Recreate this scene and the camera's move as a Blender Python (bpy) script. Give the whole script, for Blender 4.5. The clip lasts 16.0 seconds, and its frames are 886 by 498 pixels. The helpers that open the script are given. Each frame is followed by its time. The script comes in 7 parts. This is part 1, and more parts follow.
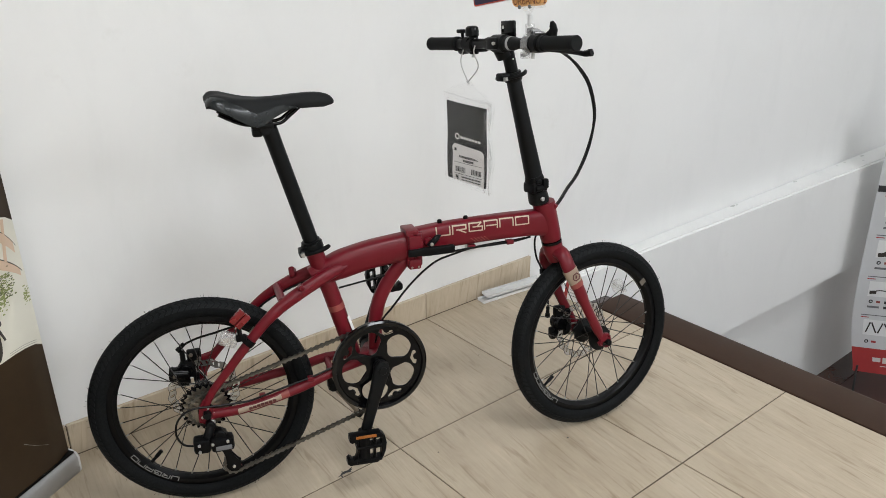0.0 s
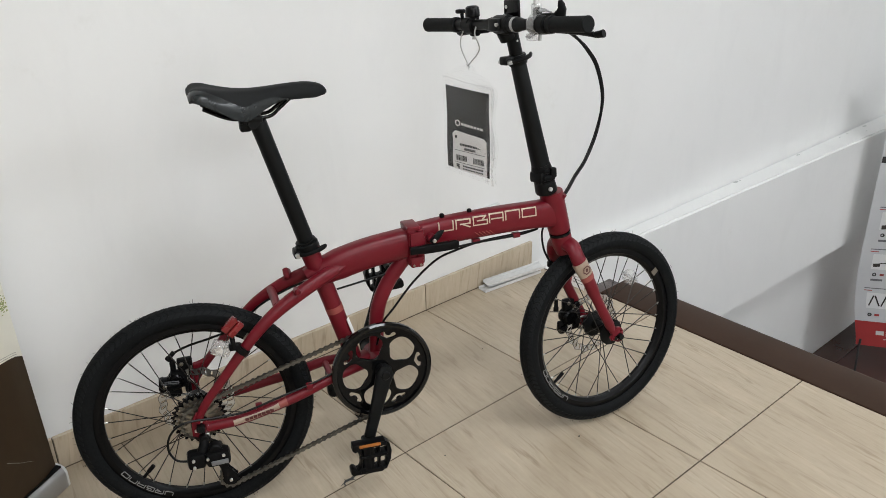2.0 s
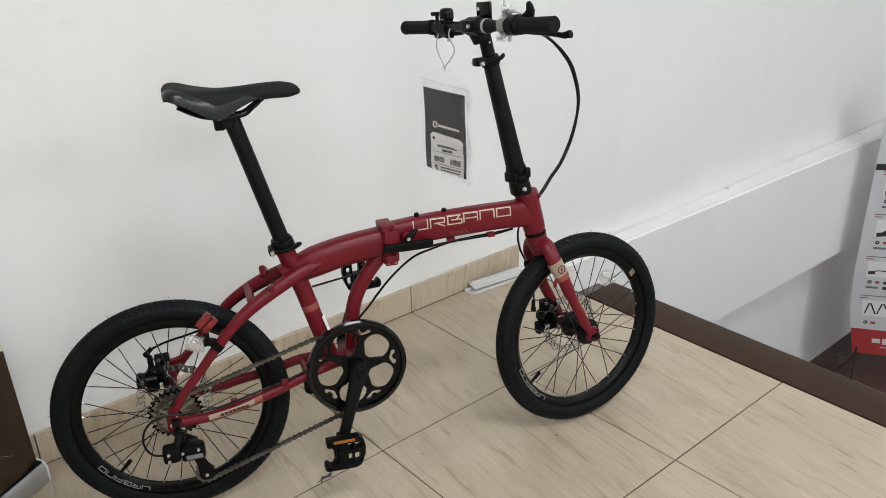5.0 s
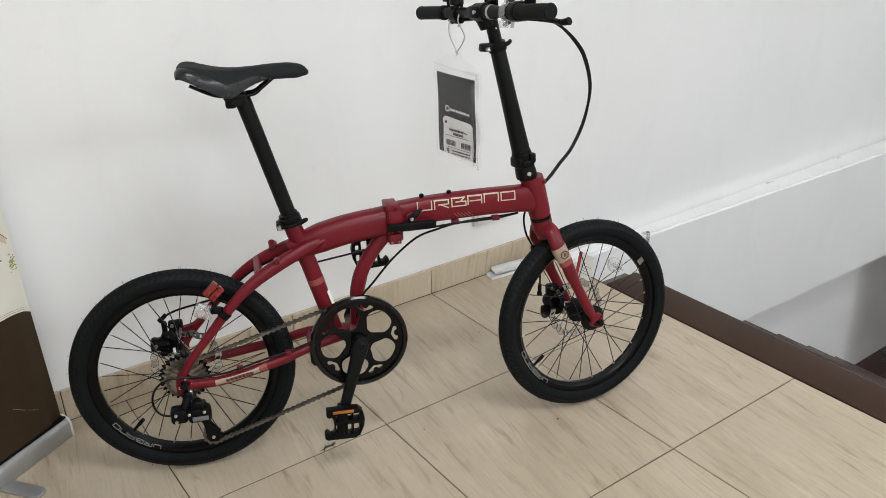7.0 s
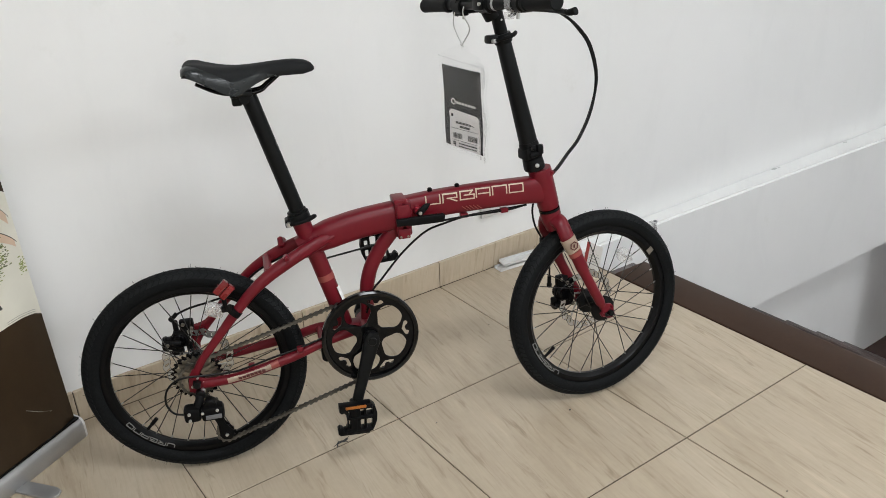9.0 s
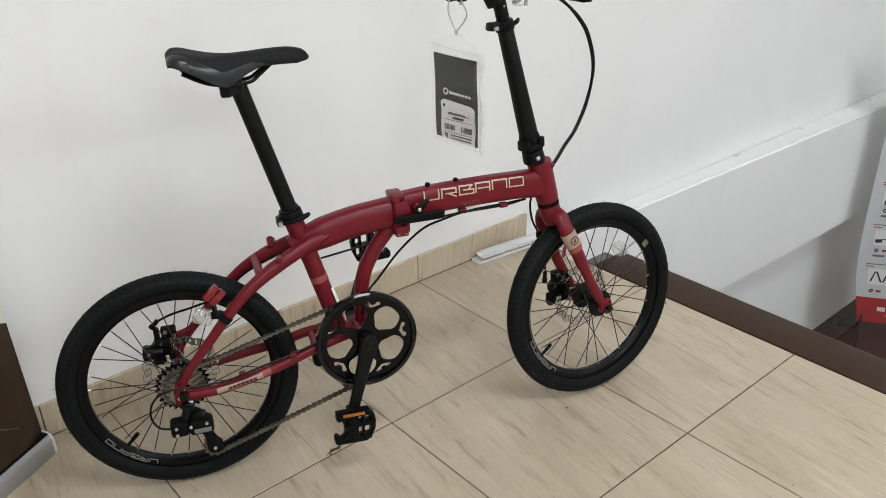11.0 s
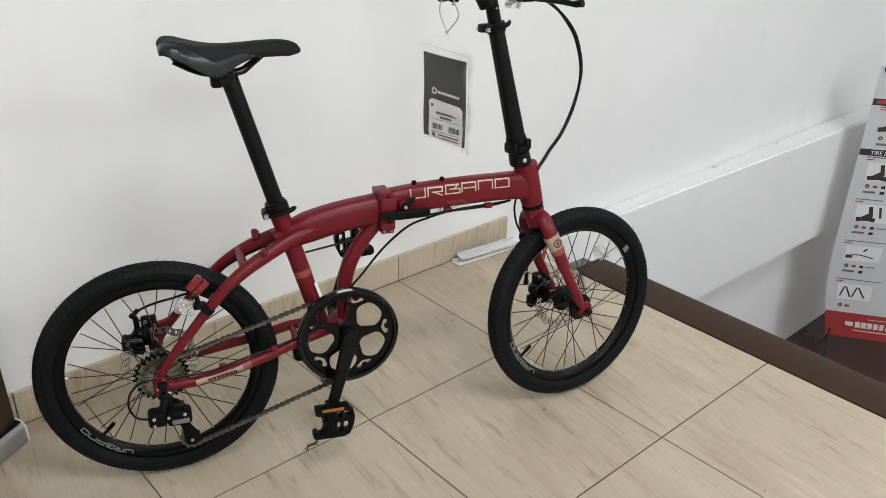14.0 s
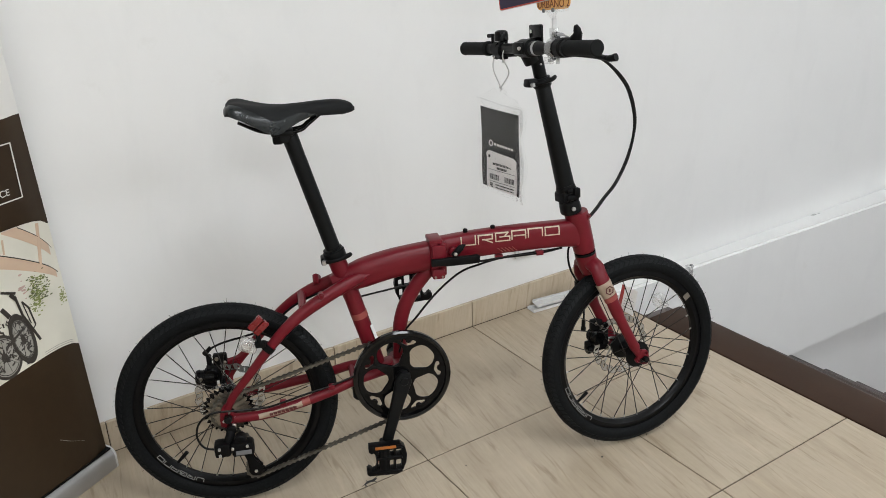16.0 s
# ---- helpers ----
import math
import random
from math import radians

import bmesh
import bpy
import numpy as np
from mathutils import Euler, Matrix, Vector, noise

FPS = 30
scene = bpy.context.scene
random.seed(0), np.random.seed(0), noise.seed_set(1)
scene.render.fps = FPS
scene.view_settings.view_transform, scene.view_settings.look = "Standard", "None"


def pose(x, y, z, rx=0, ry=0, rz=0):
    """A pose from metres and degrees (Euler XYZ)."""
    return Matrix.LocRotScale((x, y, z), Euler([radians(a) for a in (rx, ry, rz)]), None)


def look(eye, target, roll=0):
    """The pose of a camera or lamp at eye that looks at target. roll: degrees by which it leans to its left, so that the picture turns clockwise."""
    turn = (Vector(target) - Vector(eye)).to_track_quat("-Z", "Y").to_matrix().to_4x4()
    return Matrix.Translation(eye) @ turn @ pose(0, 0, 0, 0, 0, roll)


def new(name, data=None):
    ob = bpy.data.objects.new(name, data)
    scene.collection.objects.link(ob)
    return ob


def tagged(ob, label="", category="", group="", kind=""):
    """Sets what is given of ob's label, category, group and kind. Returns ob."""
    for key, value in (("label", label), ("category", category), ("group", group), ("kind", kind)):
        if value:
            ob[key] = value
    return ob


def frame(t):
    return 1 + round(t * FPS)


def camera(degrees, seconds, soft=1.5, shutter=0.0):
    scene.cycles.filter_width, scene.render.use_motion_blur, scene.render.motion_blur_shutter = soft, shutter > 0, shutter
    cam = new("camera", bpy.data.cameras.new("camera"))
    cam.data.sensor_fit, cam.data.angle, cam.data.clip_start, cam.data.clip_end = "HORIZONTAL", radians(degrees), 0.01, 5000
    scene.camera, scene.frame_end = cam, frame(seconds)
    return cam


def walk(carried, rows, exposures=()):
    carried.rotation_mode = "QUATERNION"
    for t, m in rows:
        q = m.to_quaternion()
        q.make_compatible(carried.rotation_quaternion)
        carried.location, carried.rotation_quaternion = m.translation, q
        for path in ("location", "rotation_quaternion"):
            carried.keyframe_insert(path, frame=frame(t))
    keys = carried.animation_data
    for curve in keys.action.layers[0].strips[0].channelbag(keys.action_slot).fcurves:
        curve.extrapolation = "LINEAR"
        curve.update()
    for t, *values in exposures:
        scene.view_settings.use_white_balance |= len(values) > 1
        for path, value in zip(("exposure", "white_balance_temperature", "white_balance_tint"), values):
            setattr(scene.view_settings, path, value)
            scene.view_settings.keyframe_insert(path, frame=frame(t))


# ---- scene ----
cam = camera(56.5, 16.0, soft=0.5)
PATH = [
    (0, (0.106, -1.945, 1.288), (1.299, -0.542, 0.509), 0.1),
    (0.5, (0.15, -1.914, 1.279), (1.329, -0.505, 0.488), -0.6),
    (1, (0.234, -1.864, 1.28), (1.391, -0.444, 0.476), -1.4),
    (1.5, (0.177, -1.848, 1.295), (1.346, -0.449, 0.472), -1.3),
    (2, (0.164, -1.834, 1.292), (1.357, -0.466, 0.452), -0.9),
    (2.5, (0.163, -1.832, 1.291), (1.369, -0.477, 0.447), -0.8),
    (3, (0.169, -1.828, 1.293), (1.387, -0.486, 0.447), -0.9),
    (3.5, (0.169, -1.832, 1.29), (1.4, -0.501, 0.446), -0.9),
    (4, (0.171, -1.835, 1.291), (1.409, -0.512, 0.444), -1.0),
    (4.2, (0.172, -1.838, 1.289), (1.414, -0.513, 0.449), -1.0),
    (6.3, (0.266, -2.025, 1.262), (1.318, -0.529, 0.453), -0.5),
    (6.5, (0.271, -2.025, 1.263), (1.329, -0.542, 0.436), -0.5),
    (7, (0.274, -2.028, 1.277), (1.333, -0.553, 0.438), -0.9),
    (7.5, (0.265, -2.022, 1.283), (1.32, -0.547, 0.439), -1.4),
    (8, (0.265, -2.019, 1.271), (1.32, -0.547, 0.424), -1.7),
    (8.5, (0.265, -2.018, 1.276), (1.315, -0.545, 0.421), -2.1),
    (9, (0.267, -2.018, 1.278), (1.313, -0.543, 0.423), -2.2),
    (11.5, (0.195, -1.835, 1.269), (1.377, -0.497, 0.368), -0.4),
    (12, (0.193, -1.833, 1.267), (1.381, -0.503, 0.362), -0.1),
    (12.5, (0.188, -1.831, 1.269), (1.383, -0.505, 0.368), 0.4),
    (13, (0.181, -1.832, 1.267), (1.381, -0.505, 0.373), 0.7),
    (13.5, (0.18, -1.837, 1.275), (1.39, -0.517, 0.384), 1.4),
    (14, (0.18, -1.852, 1.265), (1.393, -0.53, 0.381), 1.9),
    (14.5, (0.203, -1.921, 1.303), (1.356, -0.493, 0.508), 1.7),
    (15, (0.247, -1.993, 1.304), (1.319, -0.494, 0.526), 0.2),
    (15.5, (0.259, -2.005, 1.293), (1.285, -0.473, 0.518), -1.0),
    (16, (0.266, -2.008, 1.29), (1.271, -0.462, 0.514), -1.7),
]
walk(cam, [(t, look(eye, target, roll)) for t, eye, target, roll in PATH],
     exposures=((0.0, 0.0), (4.0, -0.02), (6.5, 0.05), (9.0, 0.0), (11.5, 0.04), (12.5, 0.06), (14.0, 0.06), (15.0, -0.06), (16.0, -0.07)))

# ---- world, lamps, exposure ----
world = bpy.data.worlds.new("world")
scene.world = world
world.use_nodes = True
world.node_tree.nodes["Background"].inputs[0].default_value = (0.80, 0.90, 1.0, 1)
world.node_tree.nodes["Background"].inputs[1].default_value = 0.10

WALL_Y = -0.03          # face of the long white wall
EDGE_X, NOSE_X = 2.148, 2.305   # end of the tiles, outer edge of the brown nosing
CEIL_Z, LOW_Z = 3.05, -1.52
WEST_X, EAST_X, SOUTH_Y = -3.2, 5.75, -5.2
BEAM_LOW = -0.668
LAMP_W = 45.2
LAMPS = [(-1.6, -3.2, 0.36), (0.9, -2.05, 0.86), (3.9, -1.85, 0.60), (4.0, -4.7, 1.62), (-0.4, -4.6, 1.20), (2.2, -4.6, 0.72)]


def lamp(name, x, y, power):
    d = bpy.data.lights.new(name, "AREA")
    d.shape, d.size, d.size_y = "RECTANGLE", 1.18, 0.58
    d.energy, d.color = power, (0.91, 0.948, 0.99)
    ob = new(name, d)
    ob.matrix_world = pose(x, y, CEIL_Z - 0.085, 0, 0, 0)
    return ob


for x, y, k in LAMPS:
    lamp("panel_light", x, y, LAMP_W * k)

# ---- materials ----


def nodes_of(name):
    m = bpy.data.materials.new(name)
    m.use_nodes = True
    nt = m.node_tree
    return m, nt, nt.nodes["Principled BSDF"]


def add(nt, kind, **kw):
    n = nt.nodes.new(kind)
    for k, v in kw.items():
        if k in n.inputs:
            n.inputs[k].default_value = v
    return n


def mapped(nt, scale=(1, 1, 1), rot=(0, 0, 0), coord="Object"):
    tc = nt.nodes.new("ShaderNodeTexCoord")
    mp = nt.nodes.new("ShaderNodeMapping")
    mp.inputs["Scale"].default_value = scale
    mp.inputs["Rotation"].default_value = rot
    nt.links.new(tc.outputs[coord], mp.inputs["Vector"])
    return mp.outputs["Vector"]


def ramp(nt, fac, stops):
    r = nt.nodes.new("ShaderNodeValToRGB")
    els = r.color_ramp.elements
    while len(els) < len(stops):
        els.new(0.5)
    for e, (p, c) in zip(els, stops):
        e.position, e.color = p, (*c, 1)
    nt.links.new(fac, r.inputs["Fac"])
    return r.outputs["Color"]


def mixed(nt, fac, a, b, mode="MIX"):
    m = nt.nodes.new("ShaderNodeMix")
    m.data_type, m.blend_type = "RGBA", mode
    for sock, v in ((0, fac), (6, a), (7, b)):
        if isinstance(v, (int, float)):
            m.inputs[sock].default_value = v
        elif isinstance(v, tuple):
            m.inputs[sock].default_value = (*v, 1)
        else:
            nt.links.new(v, m.inputs[sock])
    return m.outputs[2]


def bump(nt, bs, height, strength=0.2, distance=0.002):
    b = add(nt, "ShaderNodeBump", Strength=strength, Distance=distance)
    nt.links.new(height, b.inputs["Height"])
    nt.links.new(b.outputs["Normal"], bs.inputs["Normal"])


def plain(name, col, rough=0.5, metal=0.0, grain=300.0, vary=0.18, relief=0.06, coat=0.0, coord="Object", spec=0.5):
    """A material with fine grain and larger blotches."""
    m, nt, bs = nodes_of(name)
    v = mapped(nt, coord=coord)
    fine = add(nt, "ShaderNodeTexNoise", Scale=grain, Detail=3.0)
    big = add(nt, "ShaderNodeTexNoise", Scale=max(2.0, grain / 25), Detail=4.0)
    nt.links.new(v, fine.inputs["Vector"])
    nt.links.new(v, big.inputs["Vector"])
    lo = tuple(c * (1 - vary) for c in col)
    hi = tuple(min(1, c * (1 + vary)) for c in col)
    c1 = ramp(nt, big.outputs["Fac"], [(0.3, lo), (0.7, hi)])
    c2 = ramp(nt, fine.outputs["Fac"], [(0.3, (1 - vary / 2,) * 3), (0.7, (1, 1, 1))])
    nt.links.new(mixed(nt, 1.0, c1, c2, "MULTIPLY"), bs.inputs["Base Color"])
    mr = add(nt, "ShaderNodeMapRange")
    mr.inputs["To Min"].default_value, mr.inputs["To Max"].default_value = max(0.02, rough - 0.07), min(1, rough + 0.07)
    nt.links.new(big.outputs["Fac"], mr.inputs["Value"])
    nt.links.new(mr.outputs["Result"], bs.inputs["Roughness"])
    bs.inputs["Metallic"].default_value = metal
    bs.inputs["Coat Weight"].default_value = coat
    bs.inputs["Specular IOR Level"].default_value = spec
    if relief:
        bump(nt, bs, fine.outputs["Fac"], relief, 0.0006)
    return m


def wall_paint(name, col):
    m, nt, bs = nodes_of(name)
    v = mapped(nt)
    cloud = add(nt, "ShaderNodeTexNoise", Scale=1.1, Detail=5.0, Roughness=0.6)
    roll = add(nt, "ShaderNodeTexNoise", Scale=55.0, Detail=3.0)
    smear = add(nt, "ShaderNodeTexNoise", Scale=7.0, Detail=6.0, Roughness=0.7)
    for n in (cloud, roll, smear):
        nt.links.new(v, n.inputs["Vector"])
    wipe = add(nt, "ShaderNodeTexNoise", Scale=1.0, Detail=5.0, Roughness=0.65, Distortion=0.6)
    nt.links.new(mapped(nt, (5.0, 2.0, 1.9)), wipe.inputs["Vector"])
    a = ramp(nt, cloud.outputs["Fac"], [(0.25, tuple(c * 0.945 for c in col)), (0.75, col)])
    b = ramp(nt, smear.outputs["Fac"], [(0.22, (0.93, 0.925, 0.91)), (0.36, (1, 1, 1))])
    c = ramp(nt, wipe.outputs["Fac"], [(0.52, (1, 1, 1)), (0.80, (0.955, 0.957, 0.957))])
    nt.links.new(mixed(nt, 1.0, mixed(nt, 0.8, a, b, "MULTIPLY"), c, "MULTIPLY"), bs.inputs["Base Color"])
    bs.inputs["Roughness"].default_value = 0.55
    h = mixed(nt, 0.5, roll.outputs["Color"], cloud.outputs["Color"])
    bump(nt, bs, h, 0.16, 0.003)
    return m


def stone_tile(name, turn, gain=1.0):
    """Cream wood-look porcelain: soft long streaks along one way, darker veins, slight change from tile to tile."""
    m, nt, bs = nodes_of(name)
    tc = nt.nodes.new("ShaderNodeTexCoord")
    inf = nt.nodes.new("ShaderNodeObjectInfo")
    shift = nt.nodes.new("ShaderNodeVectorMath")
    shift.operation = "MULTIPLY_ADD"
    shift.inputs[1].default_value = (9.0, 5.0, 7.0)
    nt.links.new(inf.outputs["Random"], shift.inputs[0])
    nt.links.new(tc.outputs["Object"], shift.inputs[2])
    mp = nt.nodes.new("ShaderNodeMapping")
    mp.inputs["Rotation"].default_value = turn
    nt.links.new(shift.outputs[0], mp.inputs["Vector"])

    def streak(along, across, detail, rough, bend):
        st = nt.nodes.new("ShaderNodeMapping")
        st.inputs["Scale"].default_value = (along, across, across)
        nt.links.new(mp.outputs[0], st.inputs["Vector"])
        n = add(nt, "ShaderNodeTexNoise", Scale=1.0, Detail=detail, Roughness=rough, Distortion=bend)
        nt.links.new(st.outputs[0], n.inputs["Vector"])
        return n

    fine = streak(9.0, 130.0, 4.0, 0.6, 0.6)
    vein = streak(1.7, 9.0, 4.0, 0.55, 0.9)
    stroke = streak(5.0, 46.0, 3.0, 0.62, 1.1)
    pale = streak(3.4, 30.0, 3.0, 0.55, 0.8)
    spots = add(nt, "ShaderNodeTexNoise", Scale=60.0, Detail=2.0)
    nt.links.new(mp.outputs[0], spots.inputs["Vector"])
    c = ramp(nt, vein.outputs["Fac"], [(0.28, (0.388, 0.318, 0.232)), (0.46, (0.436, 0.364, 0.272)), (0.7, (0.462, 0.392, 0.298))])
    c = mixed(nt, 1.0, c, ramp(nt, stroke.outputs["Fac"], [(0.30, (0.74, 0.71, 0.67)), (0.40, (0.93, 0.92, 0.905)), (0.47, (1, 1, 1))]), "MULTIPLY")
    c = mixed(nt, 1.0, c, ramp(nt, pale.outputs["Fac"], [(0.56, (1, 1, 1)), (0.72, (1.10, 1.10, 1.10))]), "MULTIPLY")
    c = mixed(nt, 0.5, c, ramp(nt, fine.outputs["Fac"], [(0.34, (0.88, 0.865, 0.84)), (0.52, (1, 1, 1)), (0.68, (1.04, 1.04, 1.04))]), "MULTIPLY")
    c = mixed(nt, 0.4, c, ramp(nt, spots.outputs["Fac"], [(0.3, (0.93, 0.92, 0.9)), (0.6, (1, 1, 1))]), "MULTIPLY")
    per = ramp(nt, inf.outputs["Random"], [(0.0, (0.965 * gain, 0.96 * gain, 0.95 * gain)), (1.0, (1.01 * gain, 1.01 * gain, 1.0 * gain))])
    nt.links.new(mixed(nt, 1.0, c, per, "MULTIPLY"), bs.inputs["Base Color"])
    rr = add(nt, "ShaderNodeMapRange")
    rr.inputs["To Min"].default_value, rr.inputs["To Max"].default_value = 0.30, 0.46
    nt.links.new(fine.outputs["Fac"], rr.inputs["Value"])
    nt.links.new(rr.outputs["Result"], bs.inputs["Roughness"])
    bump(nt, bs, fine.outputs["Fac"], 0.10, 0.0008)
    return m


def clear_plastic(name, tint=(1, 1, 1), alpha=0.15, rough=0.12):
    m, nt, bs = nodes_of(name)
    v = mapped(nt, (30, 30, 30))
    n = add(nt, "ShaderNodeTexNoise", Scale=1.0, Detail=3.0)
    nt.links.new(v, n.inputs["Vector"])
    bs.inputs["Base Color"].default_value = (*tint, 1)
    bs.inputs["Roughness"].default_value = rough
    bs.inputs["Alpha"].default_value = alpha
    bump(nt, bs, n.outputs["Fac"], 0.35, 0.004)
    return m


def clear_film(name, gloss, haze):
    """Thin clear film: mostly see-through, a little gloss and a trace of haze."""
    m, nt, bs = nodes_of(name)
    v = mapped(nt, (30, 30, 30))
    n = add(nt, "ShaderNodeTexNoise", Scale=1.0, Detail=3.0)
    nt.links.new(v, n.inputs["Vector"])
    clear = nt.nodes.new("ShaderNodeBsdfTransparent")
    shine = add(nt, "ShaderNodeBsdfGlossy", Roughness=0.14)
    dull = nt.nodes.new("ShaderNodeBsdfDiffuse")
    b = nt.nodes.new("ShaderNodeBump")
    b.inputs["Strength"].default_value, b.inputs["Distance"].default_value = 0.5, 0.004
    nt.links.new(n.outputs["Fac"], b.inputs["Height"])
    nt.links.new(b.outputs["Normal"], shine.inputs["Normal"])
    m1, m2 = nt.nodes.new("ShaderNodeMixShader"), nt.nodes.new("ShaderNodeMixShader")
    m1.inputs[0].default_value, m2.inputs[0].default_value = gloss, haze
    nt.links.new(clear.outputs[0], m1.inputs[1])
    nt.links.new(shine.outputs[0], m1.inputs[2])
    nt.links.new(m1.outputs[0], m2.inputs[1])
    nt.links.new(dull.outputs[0], m2.inputs[2])
    out = [o for o in nt.nodes if o.bl_idname == "ShaderNodeOutputMaterial"][0]
    nt.links.new(m2.outputs[0], out.inputs["Surface"])
    nt.nodes.remove(bs)
    return m


def tyre_rubber():
    m, nt, bs = nodes_of("tyre_rubber")
    tc = nt.nodes.new("ShaderNodeTexCoord")
    mp = nt.nodes.new("ShaderNodeMapping")
    mp.inputs["Scale"].default_value = (1, 1, 1)
    nt.links.new(tc.outputs["UV"], mp.inputs["Vector"])
    w = add(nt, "ShaderNodeTexNoise", Scale=260.0, Detail=3.0)
    nt.links.new(tc.outputs["Object"], w.inputs["Vector"])
    bs.inputs["Base Color"].default_value = (0.014, 0.0145, 0.015, 1)
    c = ramp(nt, w.outputs["Fac"], [(0.3, (0.0042, 0.0048, 0.0052)), (0.7, (0.0082, 0.009, 0.0096))])
    nt.links.new(c, bs.inputs["Base Color"])
    bs.inputs["Roughness"].default_value = 0.62
    bs.inputs["Specular IOR Level"].default_value = 0.08
    bump(nt, bs, w.outputs["Fac"], 0.35, 0.001)
    return m


M_WALL = wall_paint("white_wall_paint", (0.80, 0.80, 0.785))
M_CEIL = wall_paint("white_ceiling_paint", (0.82, 0.82, 0.81))
M_TILE = stone_tile("cream_floor_tile", (0, 0, radians(98)))
M_SKIRT = stone_tile("cream_skirting_tile", (0, radians(83), 0), 1.14)
M_GROUT = plain("dark_grout", (0.082, 0.060, 0.039), 0.9, grain=120)
M_NOSE = plain("brown_glazed_nosing", (0.044, 0.0245, 0.0160), 0.50, grain=90, vary=0.16, relief=0.05, spec=0.16)
M_STEP = plain("brown_stair_tile", (0.060, 0.030, 0.024), 0.13, grain=70, vary=0.15, relief=0.0)
M_LOWFLOOR = plain("red_brown_floor_tile", (0.062, 0.019, 0.013), 0.34, grain=60, vary=0.2)
M_RED = plain("satin_burgundy_paint", (0.132, 0.0044, 0.0110), 0.36, grain=500, vary=0.06, relief=0.02, spec=0.29)
M_CREAM = plain("cream_decal", (0.50, 0.415, 0.31), 0.45, grain=300, vary=0.05, relief=0.0)
M_BAND = plain("dull_cream_band", (0.34, 0.262, 0.195), 0.45, grain=300, vary=0.06, relief=0.0)
M_MAROON = plain("dark_maroon_print", (0.090, 0.016, 0.016), 0.5, grain=300, vary=0.1, relief=0.0)
M_TANRED = plain("dull_red_decal", (0.26, 0.055, 0.045), 0.45, grain=300, vary=0.05, relief=0.0)
M_BLACK = plain("matt_black_anodised", (0.0046, 0.0050, 0.0052), 0.40, grain=500, vary=0.12, relief=0.05, spec=0.14)
M_GLOSS = plain("gloss_black_paint", (0.003, 0.003, 0.0033), 0.14, grain=300, vary=0.1, relief=0.0, spec=0.17)
M_RIM = plain("satin_black_rim", (0.003, 0.003, 0.0033), 0.30, grain=300, vary=0.1, relief=0.0, spec=0.14)
M_LACQUER = plain("black_lacquer", (0.003, 0.003, 0.0033), 0.11, grain=300, vary=0.1, relief=0.0, spec=0.34)
M_PLASTIC = plain("black_plastic", (0.0042, 0.0042, 0.0045), 0.42, grain=400, vary=0.15, relief=0.1, spec=0.10)
M_GRIP = plain("black_rubber_grip", (0.0090, 0.0096, 0.0098), 0.68, grain=700, vary=0.15, relief=0.3, spec=0.12)
M_SADDLE = plain("dark_grey_saddle_fabric", (0.0118, 0.0126, 0.0130), 0.72, grain=650, vary=0.15, relief=0.25, spec=0.18)
M_SIDE = plain("slate_grey_saddle_vinyl", (0.0145, 0.0180, 0.0188), 0.27, grain=120, vary=0.3, relief=0.35, spec=0.45)
M_TYRE = tyre_rubber()
# Lighter than the tyre body, so the colour step gives the grooves their shade.
M_TREAD = plain("lightened_tread_rubber", (0.0100, 0.0110, 0.0116), 0.60, grain=260, vary=0.25, relief=0.2, spec=0.11)
M_RIMTAPE = plain("dull_cream_tape", (0.155, 0.135, 0.105), 0.5, grain=200, vary=0.15, relief=0.0)
M_STEEL = plain("brushed_steel", (0.55, 0.55, 0.54), 0.3, 1.0, grain=500, vary=0.12)
M_SPOKE = plain("dark_steel_spoke", (0.055, 0.052, 0.050), 0.35, 1.0, grain=200, vary=0.15, relief=0.0)
M_NIPPLE = plain("silver_nipple", (0.62, 0.62, 0.60), 0.3, 1.0, grain=300, vary=0.05, relief=0.0)
M_CHAIN = plain("oiled_chain_steel", (0.165, 0.158, 0.142), 0.40, 1.0, grain=300, vary=0.3)
M_RINGSTEEL = plain("dark_chainring_steel", (0.105, 0.086, 0.060), 0.46, 1.0, grain=220, vary=0.35)
M_COG = plain("bronze_grey_cog_steel", (0.30, 0.27, 0.225), 0.38, 1.0, grain=220, vary=0.35)
M_DISC = plain("bright_disc_steel", (0.56, 0.555, 0.54), 0.30, 1.0, grain=400, vary=0.12)
# Dark outline of the disc's cut edges and its centre ring.
M_DISCEDGE = plain("dark_cut_edge_steel", (0.045, 0.042, 0.040), 0.5, 0.6, grain=400, vary=0.15)
M_SPOKENUT = plain("spoke_nut_steel", (0.46, 0.46, 0.44), 0.34, 1.0, grain=300, vary=0.1, relief=0.0)
M_CABLE = plain("black_cable_housing", (0.004, 0.004, 0.0042), 0.36, grain=400, vary=0.1, relief=0.0, spec=0.2)
M_WHITE = plain("white_plastic", (0.66, 0.66, 0.65), 0.4, grain=80, vary=0.06)
M_RIMMARK = plain("grey_rim_print", (0.24, 0.24, 0.23), 0.5, grain=80, vary=0.1, relief=0.0)
M_FLAKE = plain("grey_plaster_crumb", (0.64, 0.65, 0.63), 0.9, grain=120, vary=0.3, relief=0.3)
M_PAPER = plain("white_paper", (0.90, 0.88, 0.87), 0.7, grain=200, vary=0.04, relief=0.02)
M_INK = plain("black_ink", (0.03, 0.03, 0.03), 0.6, grain=200, vary=0.1, relief=0.0)
M_GREYINK = plain("grey_ink", (0.16, 0.16, 0.165), 0.6, grain=200, vary=0.1, relief=0.0)
M_CARD = plain("charcoal_card", (0.020, 0.020, 0.021), 0.5, grain=120, vary=0.12, relief=0.03)
M_CLEAR = clear_film("clear_plastic_film", 0.032, 0.006)
